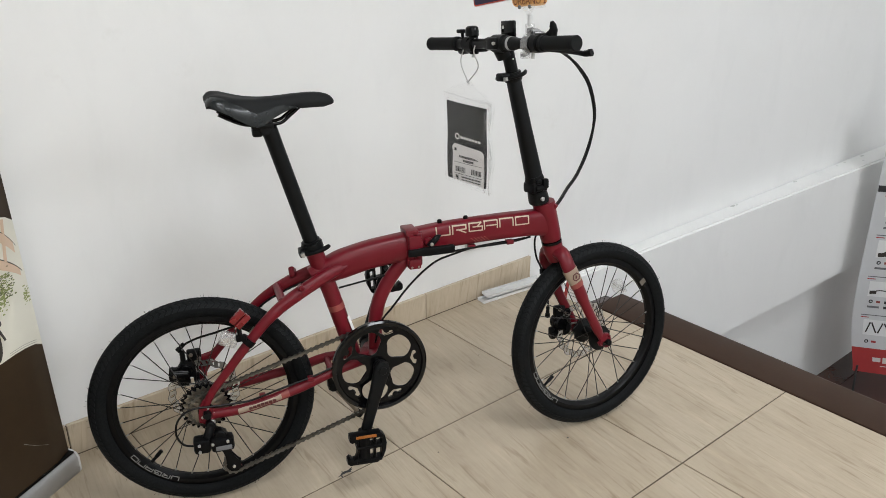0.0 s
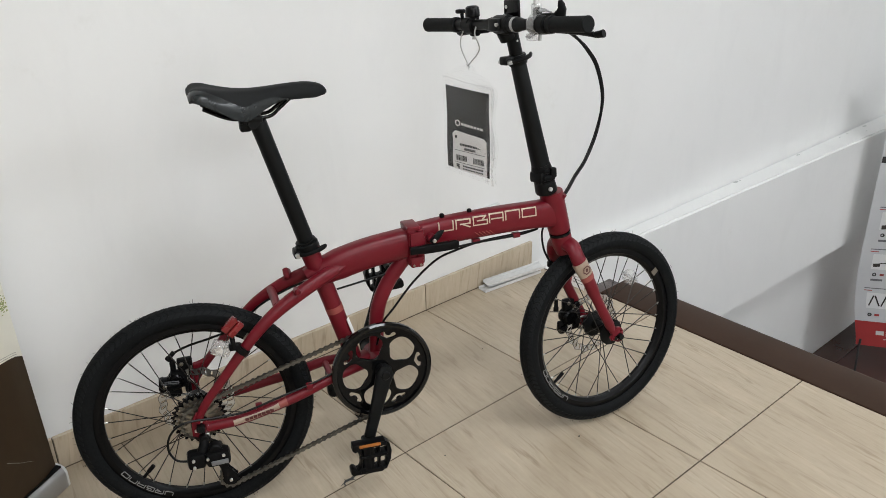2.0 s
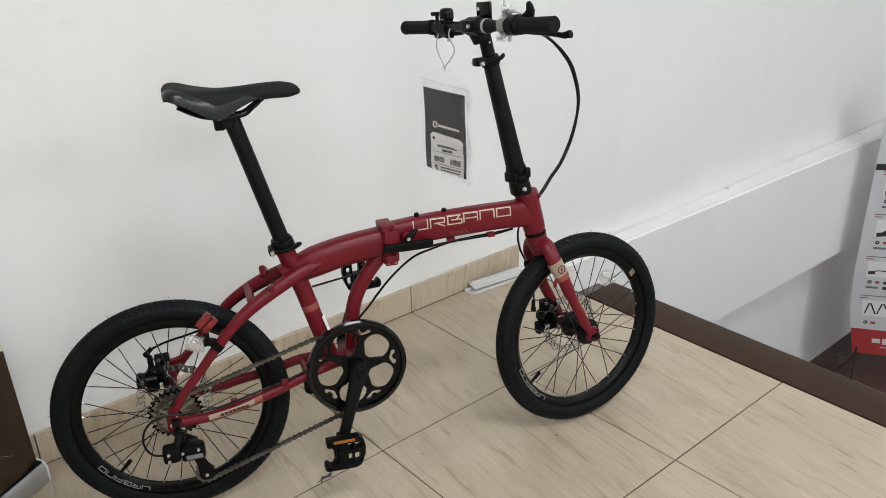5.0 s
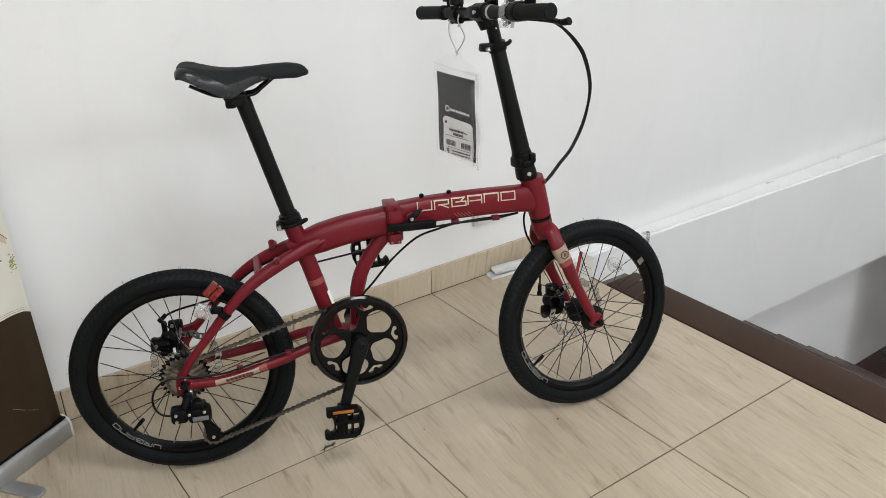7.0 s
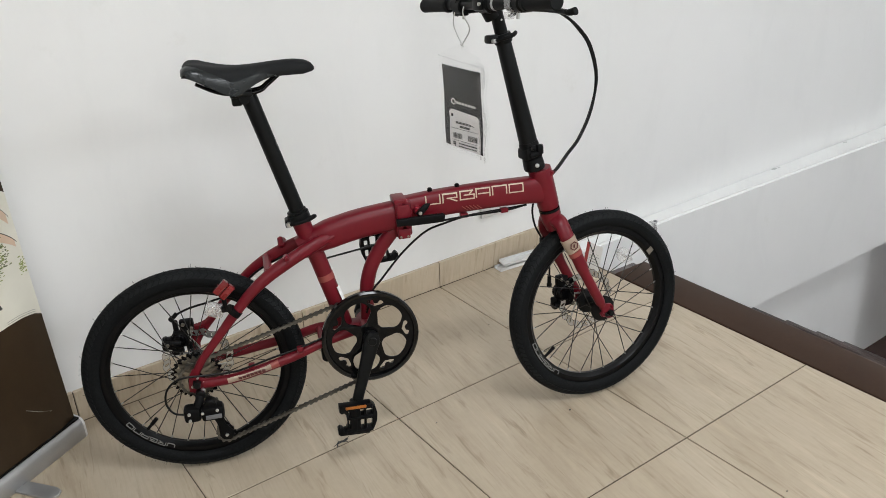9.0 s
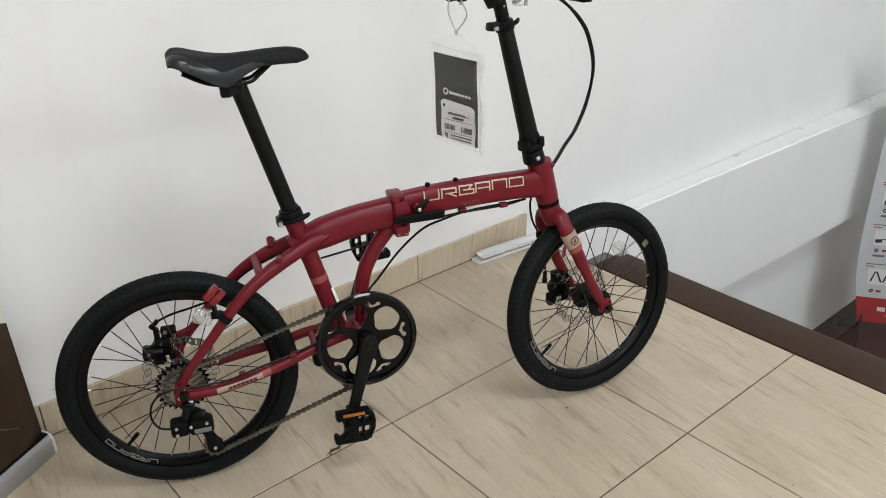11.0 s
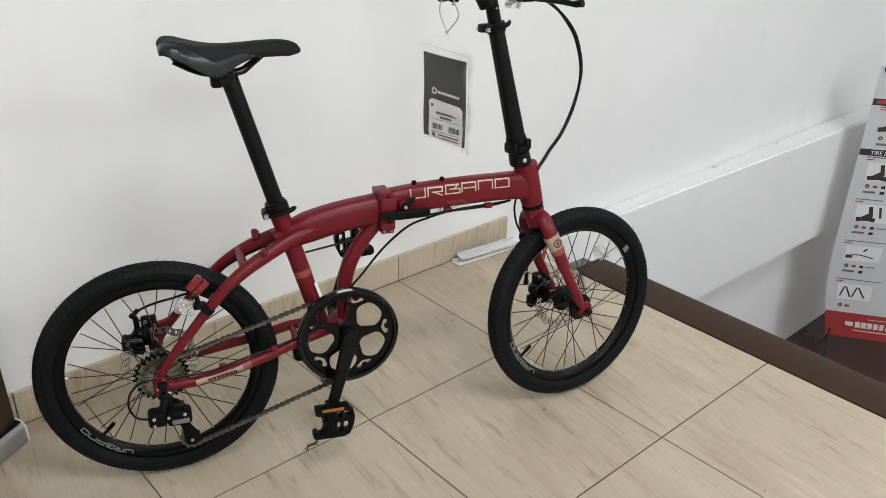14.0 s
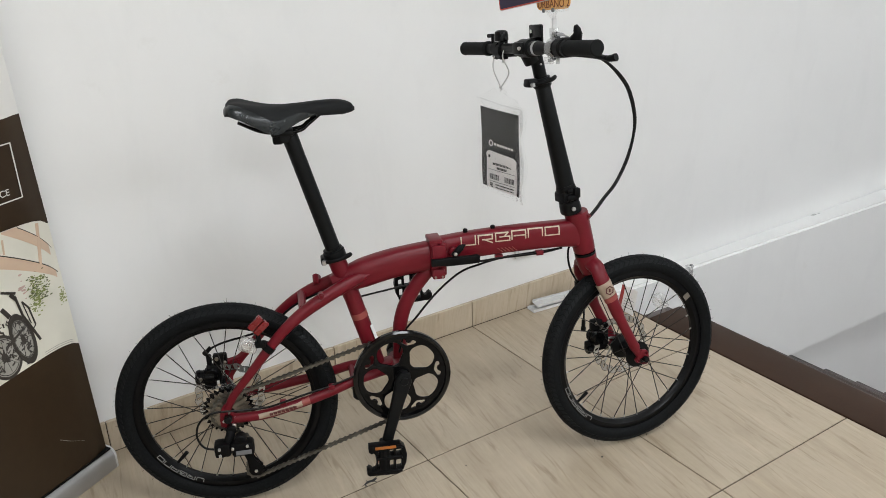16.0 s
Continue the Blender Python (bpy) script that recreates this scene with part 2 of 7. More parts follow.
M_GUARD = clear_plastic("clear_guard_plastic", (0.9, 0.9, 0.88), 0.03, 0.2)
M_ACRYL = clear_film("clear_acrylic", 0.09, 0.012)
# Clear plastic; the white haze imitates bright wall refracted through the clamp.
M_CLAMP = clear_film("clear_clamp_refraction_haze", 0.24, 0.09)
M_SPOKEREF = clear_film("clear_reflector_plastic", 0.22, 0.06)
M_LENS = clear_film("clear_lens_plastic", 0.34, 0.16)
M_REFLECT = plain("red_reflector_lens", (0.17, 0.0055, 0.007), 0.26, grain=900, vary=0.15, relief=0.35, coat=0.2)
M_AMBER = plain("amber_reflector_lens", (0.36, 0.11, 0.012), 0.3, grain=900, vary=0.1, relief=0.3)
M_ALU = plain("satin_aluminium", (0.42, 0.42, 0.42), 0.42, 0.75, grain=200, vary=0.05)
M_BROWNBAN = plain("dark_brown_banner_print", (0.036, 0.0220, 0.0112), 0.30, grain=40, vary=0.2, relief=0.02, spec=0.28)
M_WHITEBAN = plain("white_banner_print", (0.70, 0.69, 0.66), 0.45, grain=30, vary=0.05, relief=0.02)
M_GREYBAN = plain("light_grey_banner_print", (0.60, 0.605, 0.61), 0.5, grain=20, vary=0.05, relief=0.02)
M_BOX = plain("pale_picture_box_print", (0.76, 0.76, 0.755), 0.5, grain=40, vary=0.05, relief=0.02)
M_REDBAN = plain("red_banner_print", (0.40, 0.046, 0.046), 0.45, grain=30, vary=0.1, relief=0.02)
M_PHOTO = plain("pale_photo_print", (0.71, 0.69, 0.595), 0.42, grain=14, vary=0.12, relief=0.0)
M_PEACH = plain("peach_photo_print", (0.64, 0.47, 0.34), 0.42, grain=20, vary=0.15, relief=0.0)
M_LEAFINK = plain("green_photo_print", (0.28, 0.32, 0.11), 0.45, grain=60, vary=0.3, relief=0.0)
M_DARKINK = plain("dark_photo_print", (0.045, 0.038, 0.032), 0.45, grain=60, vary=0.3, relief=0.0)
M_PURPLE = plain("dark_violet_price_print", (0.030, 0.018, 0.060), 0.4, grain=60, vary=0.3, relief=0.0)
M_ORANGE = plain("orange_price_print", (0.78, 0.42, 0.14), 0.5, grain=60, vary=0.1, relief=0.0)
M_PHOTOGREY = plain("pale_grey_photo_print", (0.36, 0.35, 0.31), 0.5, grain=60, vary=0.2, relief=0.0)
M_DARKLEAF = plain("dark_green_photo_print", (0.12, 0.135, 0.055), 0.45, grain=60, vary=0.3, relief=0.0)
M_TYREINK = plain("grey_photo_print", (0.052, 0.047, 0.042), 0.45, grain=80, vary=0.3, relief=0.0)
M_PINKINK = plain("rose_photo_print", (0.62, 0.44, 0.38), 0.45, grain=60, vary=0.2, relief=0.0)

# ---- mesh helpers ----


def mesh_ob(name, bm, mat, smooth=True):
    bmesh.ops.recalc_face_normals(bm, faces=bm.faces)
    me = bpy.data.meshes.new(name)
    bm.to_mesh(me)
    bm.free()
    me.materials.append(mat)
    if smooth:
        for p in me.polygons:
            p.use_smooth = True
        me.set_sharp_from_angle(angle=radians(38))
    return new(name, me)


def part(name, bm, mat, parent, label="", smooth=True):
    ob = mesh_ob(name, bm, mat, smooth)
    ob.parent = parent
    if label:
        tagged(ob, label)
    return ob


def setting(name, bm, mat, label, category, smooth=False):
    return tagged(mesh_ob(name, bm, mat, smooth), label, category, kind="structure")


def empty(name, m, label, category, group=""):
    ob = new(name)
    ob.empty_display_size = 0.05
    ob.matrix_world = m
    return tagged(ob, label, category, group)


def add_box(bm, lo, hi, bevel=0.0, m=None, segs=2):
    mid = [(a + b) / 2 for a, b in zip(lo, hi)]
    size = [abs(b - a) for a, b in zip(lo, hi)]
    r = bmesh.ops.create_cube(bm, size=1)
    for v in r["verts"]:
        v.co = Vector([c * s + q for c, s, q in zip(v.co, size, mid)])
    vs = r["verts"]
    if bevel:
        es = list({e for v in vs for e in v.link_edges})
        out = bmesh.ops.bevel(bm, geom=es, offset=min(bevel, min(size) * 0.45), segments=segs, affect="EDGES", profile=0.5)
        vs = list({v for f in out["faces"] for v in f.verts} | {v for v in vs if v.is_valid})
    if m is not None:
        bmesh.ops.transform(bm, matrix=m, verts=vs)
    return vs


def box(lo, hi, bevel=0.0, m=None):
    bm = bmesh.new()
    add_box(bm, lo, hi, bevel, m)
    return bm


def smooth_path(pts, n):
    """Catmull-Rom through the points, n pieces between each two."""
    p = [Vector(q) for q in pts]
    p = [p[0] * 2 - p[1], *p, p[-1] * 2 - p[-2]]
    out = []
    for i in range(1, len(p) - 2):
        for k in range(n):
            t = k / n
            a, b, c, d = p[i - 1 : i + 3]
            out.append(0.5 * (2 * b + (c - a) * t + (2 * a - 5 * b + 4 * c - d) * t * t + (3 * b - a - 3 * c + d) * t**3))
    out.append(p[-2])
    return out


def add_tube(bm, pts, radius, segs=12, side=(0, 1, 0), power=2.0, caps=True):
    """Sweeps a rounded section along the points. radius: a number, (across, up), or one such for each point. power 2 is an ellipse, more is boxier."""
    pts = [Vector(p) for p in pts]
    n = len(pts)
    rad = radius if isinstance(radius, list) else [radius] * n
    rings = []
    for i, p in enumerate(pts):
        way = (pts[min(i + 1, n - 1)] - pts[max(i - 1, 0)]).normalized()
        s = Vector(side)
        s = (s - way * s.dot(way))
        s = s.normalized() if s.length > 1e-4 else way.orthogonal().normalized()
        u = way.cross(s)
        r = rad[i]
        ra, rb = r if isinstance(r, tuple) else (r, r)
        ring = []
        for k in range(segs):
            a = 2 * math.pi * (k + 0.5) / segs
            c, q = math.cos(a), math.sin(a)
            e = 2.0 / power
            c = math.copysign(abs(c) ** e, c)
            q = math.copysign(abs(q) ** e, q)
            ring.append(bm.verts.new(p + s * (c * ra) + u * (q * rb)))
        rings.append(ring)
    for a, b in zip(rings, rings[1:]):
        for k in range(segs):
            bm.faces.new((a[k], a[(k + 1) % segs], b[(k + 1) % segs], b[k]))
    if caps:
        bm.faces.new(rings[0])
        bm.faces.new(list(reversed(rings[-1])))
    return [v for r in rings for v in r]


def tube(pts, radius, segs=12, side=(0, 1, 0), power=2.0):
    bm = bmesh.new()
    add_tube(bm, pts, radius, segs, side, power)
    return bm


def add_lathe(bm, profile, segs=48, closed=True, m=None, uv=None):
    """Turns (radius, offset) pairs round the y axis; m places it."""
    rings = []
    for k in range(segs):
        a = 2 * math.pi * k / segs
        rings.append([bm.verts.new((r * math.cos(a), o, r * math.sin(a))) for r, o in profile])
    n = len(profile)
    for k in range(segs):
        a, b = rings[k], rings[(k + 1) % segs]
        for i in range(n if closed else n - 1):
            j = (i + 1) % n
            if profile[i][0] < 1e-6 and profile[j][0] < 1e-6:
                continue
            bm.faces.new((a[i], b[i], b[j], a[j]))
    vs = [v for r in rings for v in r]
    if m is not None:
        bmesh.ops.transform(bm, matrix=m, verts=vs)
    return vs


def add_cyl(bm, a, b, r, segs=14, r2=None, bevel=0.0):
    """A round bar from a to b, with a small chamfer at both ends."""
    a, b = Vector(a), Vector(b)
    r2 = r if r2 is None else r2
    w = (b - a).normalized()
    c = min(bevel, (b - a).length * 0.3)
    pts, rad = ([a, a + w * c, b - w * c, b], [r - c, r, r2, r2 - c]) if c else ([a, b], [r, r2])
    return add_tube(bm, pts, rad, segs, side=w.orthogonal())


def cyl(a, b, r, segs=14, r2=None, bevel=0.0):
    bm = bmesh.new()
    add_cyl(bm, a, b, r, segs, r2, bevel)
    return bm


def plate(loops, thick, bevel=0.0, m=None):
    """A flat plate in the x-z plane from closed outlines; inner ones are holes. It is centred on y = 0."""
    cu = bpy.data.curves.new("outline", "CURVE")
    cu.dimensions, cu.fill_mode, cu.extrude, cu.bevel_depth, cu.bevel_resolution = "2D", "BOTH", thick / 2 - bevel, bevel, 1
    cu.offset = -bevel
    for loop in loops:
        s = cu.splines.new("POLY")
        s.points.add(len(loop) - 1)
        for q, (x, z) in zip(s.points, loop):
            q.co = (x, z, 0, 1)
        s.use_cyclic_u = True
    ob = bpy.data.objects.new("outline", cu)
    me = bpy.data.meshes.new_from_object(ob)
    bm = bmesh.new()
    bm.from_mesh(me)
    bpy.data.objects.remove(ob)
    bpy.data.curves.remove(cu)
    bpy.data.meshes.remove(me)
    bmesh.ops.transform(bm, matrix=Matrix.Rotation(radians(90), 4, "X"), verts=bm.verts)
    if m is not None:
        bmesh.ops.transform(bm, matrix=m, verts=bm.verts)
    bmesh.ops.remove_doubles(bm, verts=bm.verts, dist=1e-5)
    return bm


def lettering(text, size, m):
    """Flat letters with a little depth, from Blender's own font, in the x-z plane of m."""
    cu = bpy.data.curves.new("letters", "FONT")
    cu.body, cu.size, cu.extrude, cu.align_x = text, size, 0.0002, "CENTER"
    ob = bpy.data.objects.new("letters", cu)
    me = bpy.data.meshes.new_from_object(ob)
    bm = bmesh.new()
    bm.from_mesh(me)
    bpy.data.objects.remove(ob)
    bpy.data.curves.remove(cu)
    bpy.data.meshes.remove(me)
    bmesh.ops.transform(bm, matrix=m @ Matrix.Rotation(radians(90), 4, "X"), verts=bm.verts)
    return bm


def circle(r, n=48, cx=0.0, cz=0.0, a0=0.0):
    return [(cx + r * math.cos(a0 + 2 * math.pi * k / n), cz + r * math.sin(a0 + 2 * math.pi * k / n)) for k in range(n)]


def join(*bms):
    out = bmesh.new()
    for b in bms:
        me = bpy.data.meshes.new("joined")
        b.to_mesh(me)
        b.free()
        out.from_mesh(me)
        bpy.data.meshes.remove(me)
    return out


def sheet(c00, c10, c11, c01, nx, nz, thick, wave=None):
    """A thin sheet between four corners (bottom start, bottom end, top end, top start), with its depth towards its own normal."""
    c00, c10, c11, c01 = (Vector(c) for c in (c00, c10, c11, c01))
    nrm = (c10 - c00).cross(c01 - c00).normalized()
    bm = bmesh.new()
    grid = []
    for side in (0, 1):
        rows = []
        for j in range(nz + 1):
            v = j / nz
            rows.append([])
            for i in range(nx + 1):
                u = i / nx
                p = (c00 * (1 - u) + c10 * u) * (1 - v) + (c01 * (1 - u) + c11 * u) * v
                off = (wave(u, v) if wave else 0.0) - thick * side
                rows[-1].append(bm.verts.new(p + nrm * off))
        grid.append(rows)
    for s, rows in enumerate(grid):
        for j in range(nz):
            for i in range(nx):
                q = (rows[j][i], rows[j][i + 1], rows[j + 1][i + 1], rows[j + 1][i])
                bm.faces.new(q if s == 0 else tuple(reversed(q)))
    rim = [(0, i) for i in range(nx + 1)] + [(j, nx) for j in range(1, nz + 1)] + [(nz, i) for i in range(nx - 1, -1, -1)] + [(j, 0) for j in range(nz - 1, 0, -1)]
    for (j, i), (j2, i2) in zip(rim, rim[1:] + rim[:1]):
        bm.faces.new((grid[0][j][i], grid[1][j][i], grid[1][j2][i2], grid[0][j2][i2]))
    return bm

# ---- the large structure ----
bm = box((WEST_X - 0.2, WALL_Y, LOW_Z - 0.2), (EAST_X + 0.2, WALL_Y + 0.15, CEIL_Z + 0.1))
setting("wall_north", bm, M_WALL, "long smooth white painted wall with faint smudges", "wall")
setting("wall_south", box((WEST_X - 0.2, SOUTH_Y - 0.15, LOW_Z - 0.2), (EAST_X + 0.2, SOUTH_Y, CEIL_Z + 0.1)), M_WALL, "plain white painted wall closing the showroom", "wall")
setting("wall_west", box((WEST_X - 0.15, SOUTH_Y, LOW_Z - 0.2), (WEST_X, WALL_Y, CEIL_Z + 0.1)), M_WALL, "plain white painted end wall of the landing", "wall")
setting("wall_east", box((EAST_X, SOUTH_Y, LOW_Z - 0.2), (EAST_X + 0.15, WALL_Y, CEIL_Z + 0.1)), M_WALL, "white end wall behind the lower stair landing", "wall")
setting("ceiling", box((WEST_X - 0.2, SOUTH_Y - 0.2, CEIL_Z), (EAST_X + 0.2, WALL_Y + 0.2, CEIL_Z + 0.12)), M_CEIL, "plain white ceiling over landing and stair", "ceiling")
bm = bmesh.new()
top = [(EDGE_X + 0.0122, WALL_Y - 0.001), (EDGE_X + 0.0122, -0.096), (EAST_X - 0.001, -0.186), (EAST_X - 0.001, WALL_Y - 0.001)]
hi = [bm.verts.new((x, y, -0.033)) for x, y in top]
lo = [bm.verts.new((x, y, BEAM_LOW)) for x, y in top]
bm.faces.new(hi)
bm.faces.new(list(reversed(lo)))
for k in range(4):
    bm.faces.new((lo[k], lo[(k + 1) % 4], hi[(k + 1) % 4], hi[k]))
bmesh.ops.recalc_face_normals(bm, faces=bm.faces)
bmesh.ops.bevel(bm, geom=list(bm.edges), offset=0.009, segments=3, affect="EDGES")
setting("beam", bm, M_WALL, "thick white plastered beam with a dusty ledge along the wall", "beam", smooth=True)

bed = setting("floor", box((WEST_X, SOUTH_Y, -0.25), (EDGE_X + 0.01, WALL_Y, -0.0022)), M_GROUT, "cream wood-look tiled landing floor with dark joints", "floor")
bm = bmesh.new()
prof = [(EDGE_X + 0.003, -0.06), (EDGE_X + 0.003, 0.0025), (EDGE_X + 0.006, 0.0045), (2.289, 0.0045), (2.298, 0.002), (2.304, -0.005), (NOSE_X, -0.013), (NOSE_X, -0.035), (2.293, -0.045), (2.285, -0.06)]
ends = [[bm.verts.new((x, y, z)) for x, z in prof] for y in (SOUTH_Y, -0.3515)]
for k in range(len(prof)):
    j = (k + 1) % len(prof)
    bm.faces.new((ends[0][k], ends[0][j], ends[1][j], ends[1][k]))
for e in ends:
    bm.faces.new(e)
setting("stair_edge_trim", bm, M_NOSE, "chocolate brown glazed nosing strip along the landing edge", "trim", smooth=True)

RISE, RUN = 0.1955, 0.331
stair = setting("staircase", box((EDGE_X + 0.012, SOUTH_Y, LOW_Z), (NOSE_X - 0.03, -0.3515, -0.0605)), M_STEP, "brown tiled staircase going down beside the white wall", "staircase")
for i in range(7):
    nose, z = 2.532 + RUN * i, -0.168 - RISE * i
    x0 = nose - RUN - 0.03 if i else NOSE_X - 0.03
    bm = bmesh.new()
    add_box(bm, (x0, SOUTH_Y, LOW_Z), (nose - 0.03, WALL_Y - 0.001, z - 0.025))
    add_box(bm, (x0 + 0.001, SOUTH_Y, z - 0.0245), (nose, WALL_Y - 0.0012, z), 0.006)
    part("step", bm, M_STEP, stair)
setting("lower_floor", box((2.2, SOUTH_Y, LOW_Z - 0.2), (EAST_X, WALL_Y, LOW_Z + 0.001)), M_LOWFLOOR, "red brown tiled floor of the lower landing", "floor")
setting("floor_border", box((2.532 + RUN * 6 - 0.029, -0.178, LOW_Z), (EAST_X, WALL_Y, LOW_Z + 0.012), 0.003), M_STEP, "dark brown border tiles along the lower wall", "trim")

# ---- bicycle ----
LEAN, YAW = 4.6, -22.2
BIKE = Matrix.Translation((0.7157, -0.4094, 0.0)) @ pose(0, 0, 0, 0, 0, YAW) @ pose(0, 0, 0, -LEAN, 0, 0)
bike = empty("folding_bicycle", BIKE, "matt burgundy folding bicycle with black parts on its kickstand", "bicycle")
AX0, AXD = Vector((0.852, 0, 0.52)), Vector((-0.225, 0, 0.974)).normalized()


def steered(deg):
    return Matrix.Translation(AX0) @ Matrix.Rotation(radians(deg), 4, AXD) @ Matrix.Translation(-AX0)


ST_WHEEL, ST_BAR = steered(11.0), steered(14.6)
R_TYRE, R_RIM, R_IN = 0.2474, 0.2045, 0.1865


def moved(bm, m):
    bmesh.ops.transform(bm, matrix=m, verts=bm.verts)
    return bm


def axis_at(z, y=0.0):
    return Vector((AX0.x + AXD.x / AXD.z * (z - AX0.z), y, z))


def tyre_mesh():
    """Tyre with a round body and a shallow zigzag tread."""
    bm = bmesh.new()
    segs, n = 216, 26
    c, w, h = R_RIM + 0.0196, 0.0221, 0.0218
    rings = []
    for k in range(segs):
        a = 2 * math.pi * k / segs
        ring = []
        for i in range(n):
            q = -2.45 + 4.9 * i / (n - 1)
            r, o = c + h * math.cos(q), w * math.sin(q)
            if 1.5 <= abs(q) < 1.7 and k % 2:
                o *= 0.985
            ring.append(bm.verts.new((r * math.cos(a), o, r * math.sin(a))))
        rings.append(ring)
    for k in range(segs):
        a, b = rings[k], rings[(k + 1) % segs]
        for i in range(n - 1):
            bm.faces.new((a[i], b[i], b[i + 1], a[i + 1]))
    return bm


def tread_mesh():
    """Low rubber blocks in slanted rows round the tyre, with narrow grooves between them."""
    vs, fs = [], []
    c, w, h = R_RIM + 0.0196, 0.0221, 0.0218
    n = 104
    for k in range(n):
        for q0, q1, lean in ((0.03, 0.36, 1), (0.41, 0.80, -1), (0.85, 1.28, 1)):
            for s in (-1, 1):
                off = 0.5 if s > 0 else 0.0
                base = len(vs)
                for lift in (-0.0006, 0.0008):
                    for q, d in ((q0, 0.0), (q0, 0.80), (q1, 0.80 + 0.55 * lean), (q1, 0.55 * lean)):
                        e = 0.06 if lift > 0 else 0.0
                        dd = d + (e if d == 0.0 or d == 0.55 * lean else -e)
                        a = 2 * math.pi * (k + off + dd - (0.55 if lean < 0 else 0.0) * -1) / n
                        r = c + (h + lift) * math.cos(q)
                        vs.append((r * math.cos(a), s * (w + lift) * math.sin(q), r * math.sin(a)))
                b = base
                fs += [(b + 4, b + 5, b + 6, b + 7)] + [(b + i, b + (i + 1) % 4, b + 4 + (i + 1) % 4, b + 4 + i) for i in range(4)]
    bm = bmesh.new()
    verts = [bm.verts.new(p) for p in vs]
    for f in fs:
        bm.faces.new([verts[i] for i in f])
    bmesh.ops.recalc_face_normals(bm, faces=bm.faces)
    return bm


def hair_mesh(seed):
    """Thin rubber moulding hairs left on a new tyre."""
    rnd = random.Random(seed)
    bm = bmesh.new()
    for k in range(190):
        a = rnd.uniform(0, 2 * math.pi)
        q = rnd.choice((-1.0, -0.62, -0.2, 0.2, 0.62, 1.0)) + rnd.uniform(-0.05, 0.05)
        n = Vector((math.cos(q) * math.cos(a), math.sin(q), math.cos(q) * math.sin(a)))
        p = Vector(((R_RIM + 0.0205) * math.cos(a), 0, (R_RIM + 0.0205) * math.sin(a))) + n * 0.0225
        tip = p + (n + Vector([rnd.uniform(-0.5, 0.5) for _ in range(3)])) * rnd.uniform(0.003, 0.0065)
        add_tube(bm, [p, tip], [0.0004, 0.00025], 3, side=n.orthogonal())
    return bm


def rim_mesh():
    bm = bmesh.new()
    add_lathe(bm, [(R_RIM, -0.0125), (R_RIM + 0.003, -0.0115), (R_RIM - 0.004, -0.009), (R_RIM - 0.004, 0.009), (R_RIM + 0.003, 0.0115), (R_RIM, 0.0125),
                   (R_RIM - 0.009, 0.0122), (R_IN + 0.005, 0.0075), (R_IN, 0.004), (R_IN, -0.004), (R_IN + 0.005, -0.0075), (R_RIM - 0.009, -0.0122)], 96)
    return bm


def rotor_meshes(r=0.08):
    """Brake disc: bright wavy ring with slanted windows and thin arms; and a second mesh of its dark cut edges."""
    def wavy(rad, amp, n=160, k=16):
        return [((rad + amp * math.sin(k * 2 * math.pi * i / n)) * math.cos(2 * math.pi * i / n), (rad + amp * math.sin(k * 2 * math.pi * i / n)) * math.sin(2 * math.pi * i / n)) for i in range(n)]
    outer, inner = wavy(r - 0.0012, 0.0024), wavy(r - 0.0165, 0.0018)
    slots = []
    for k in range(32):
        a = 2 * math.pi * k / 32
        slot = [(r - 0.0142, a - 0.062), (r - 0.0046, a + 0.006), (r - 0.0046, a + 0.064), (r - 0.0088, a + 0.046), (r - 0.0142, a - 0.004)]
        slots.append([(q * math.cos(b), q * math.sin(b)) for q, b in slot])
    face = plate([outer, list(reversed(inner))] + [list(reversed(o)) for o in slots], 0.0016)
    edge = bmesh.new()
    for loop, w in [(outer, 0.0006), (inner, 0.0006)] + [(o, 0.00045) for o in slots]:
        pts = [Vector((x, 0, z)) for x, z in loop]
        add_tube(edge, pts + pts[:1], (0.0013, w), 4, side=(0, 1, 0))
    for k in range(6):
        a = 2 * math.pi * k / 6
        p = Vector((math.cos(a) * 0.022, 0, math.sin(a) * 0.022))
        q = Vector((math.cos(a + 0.75) * (r - 0.014), 0, math.sin(a + 0.75) * (r - 0.014)))
        mid = (p + q) / 2 + Vector((-math.sin(a), 0, math.cos(a))) * -0.006
        add_tube(face, smooth_path([p, mid, q], 4), (0.0009, 0.0030), 6)
    add_lathe(edge, [(0.017, -0.002), (0.026, -0.002), (0.026, 0.002), (0.017, 0.002)], 32)
    return face, edge


def spoke_mesh():
    """One spoke on +x with its bent head; its rim end lies at x = 0.176."""
    bm = bmesh.new()
    add_tube(bm, [(0, 0, 0), (1, 0, 0)], 0.00115, 6, side=(0, 1, 0))
    return bm


SPOKE = None


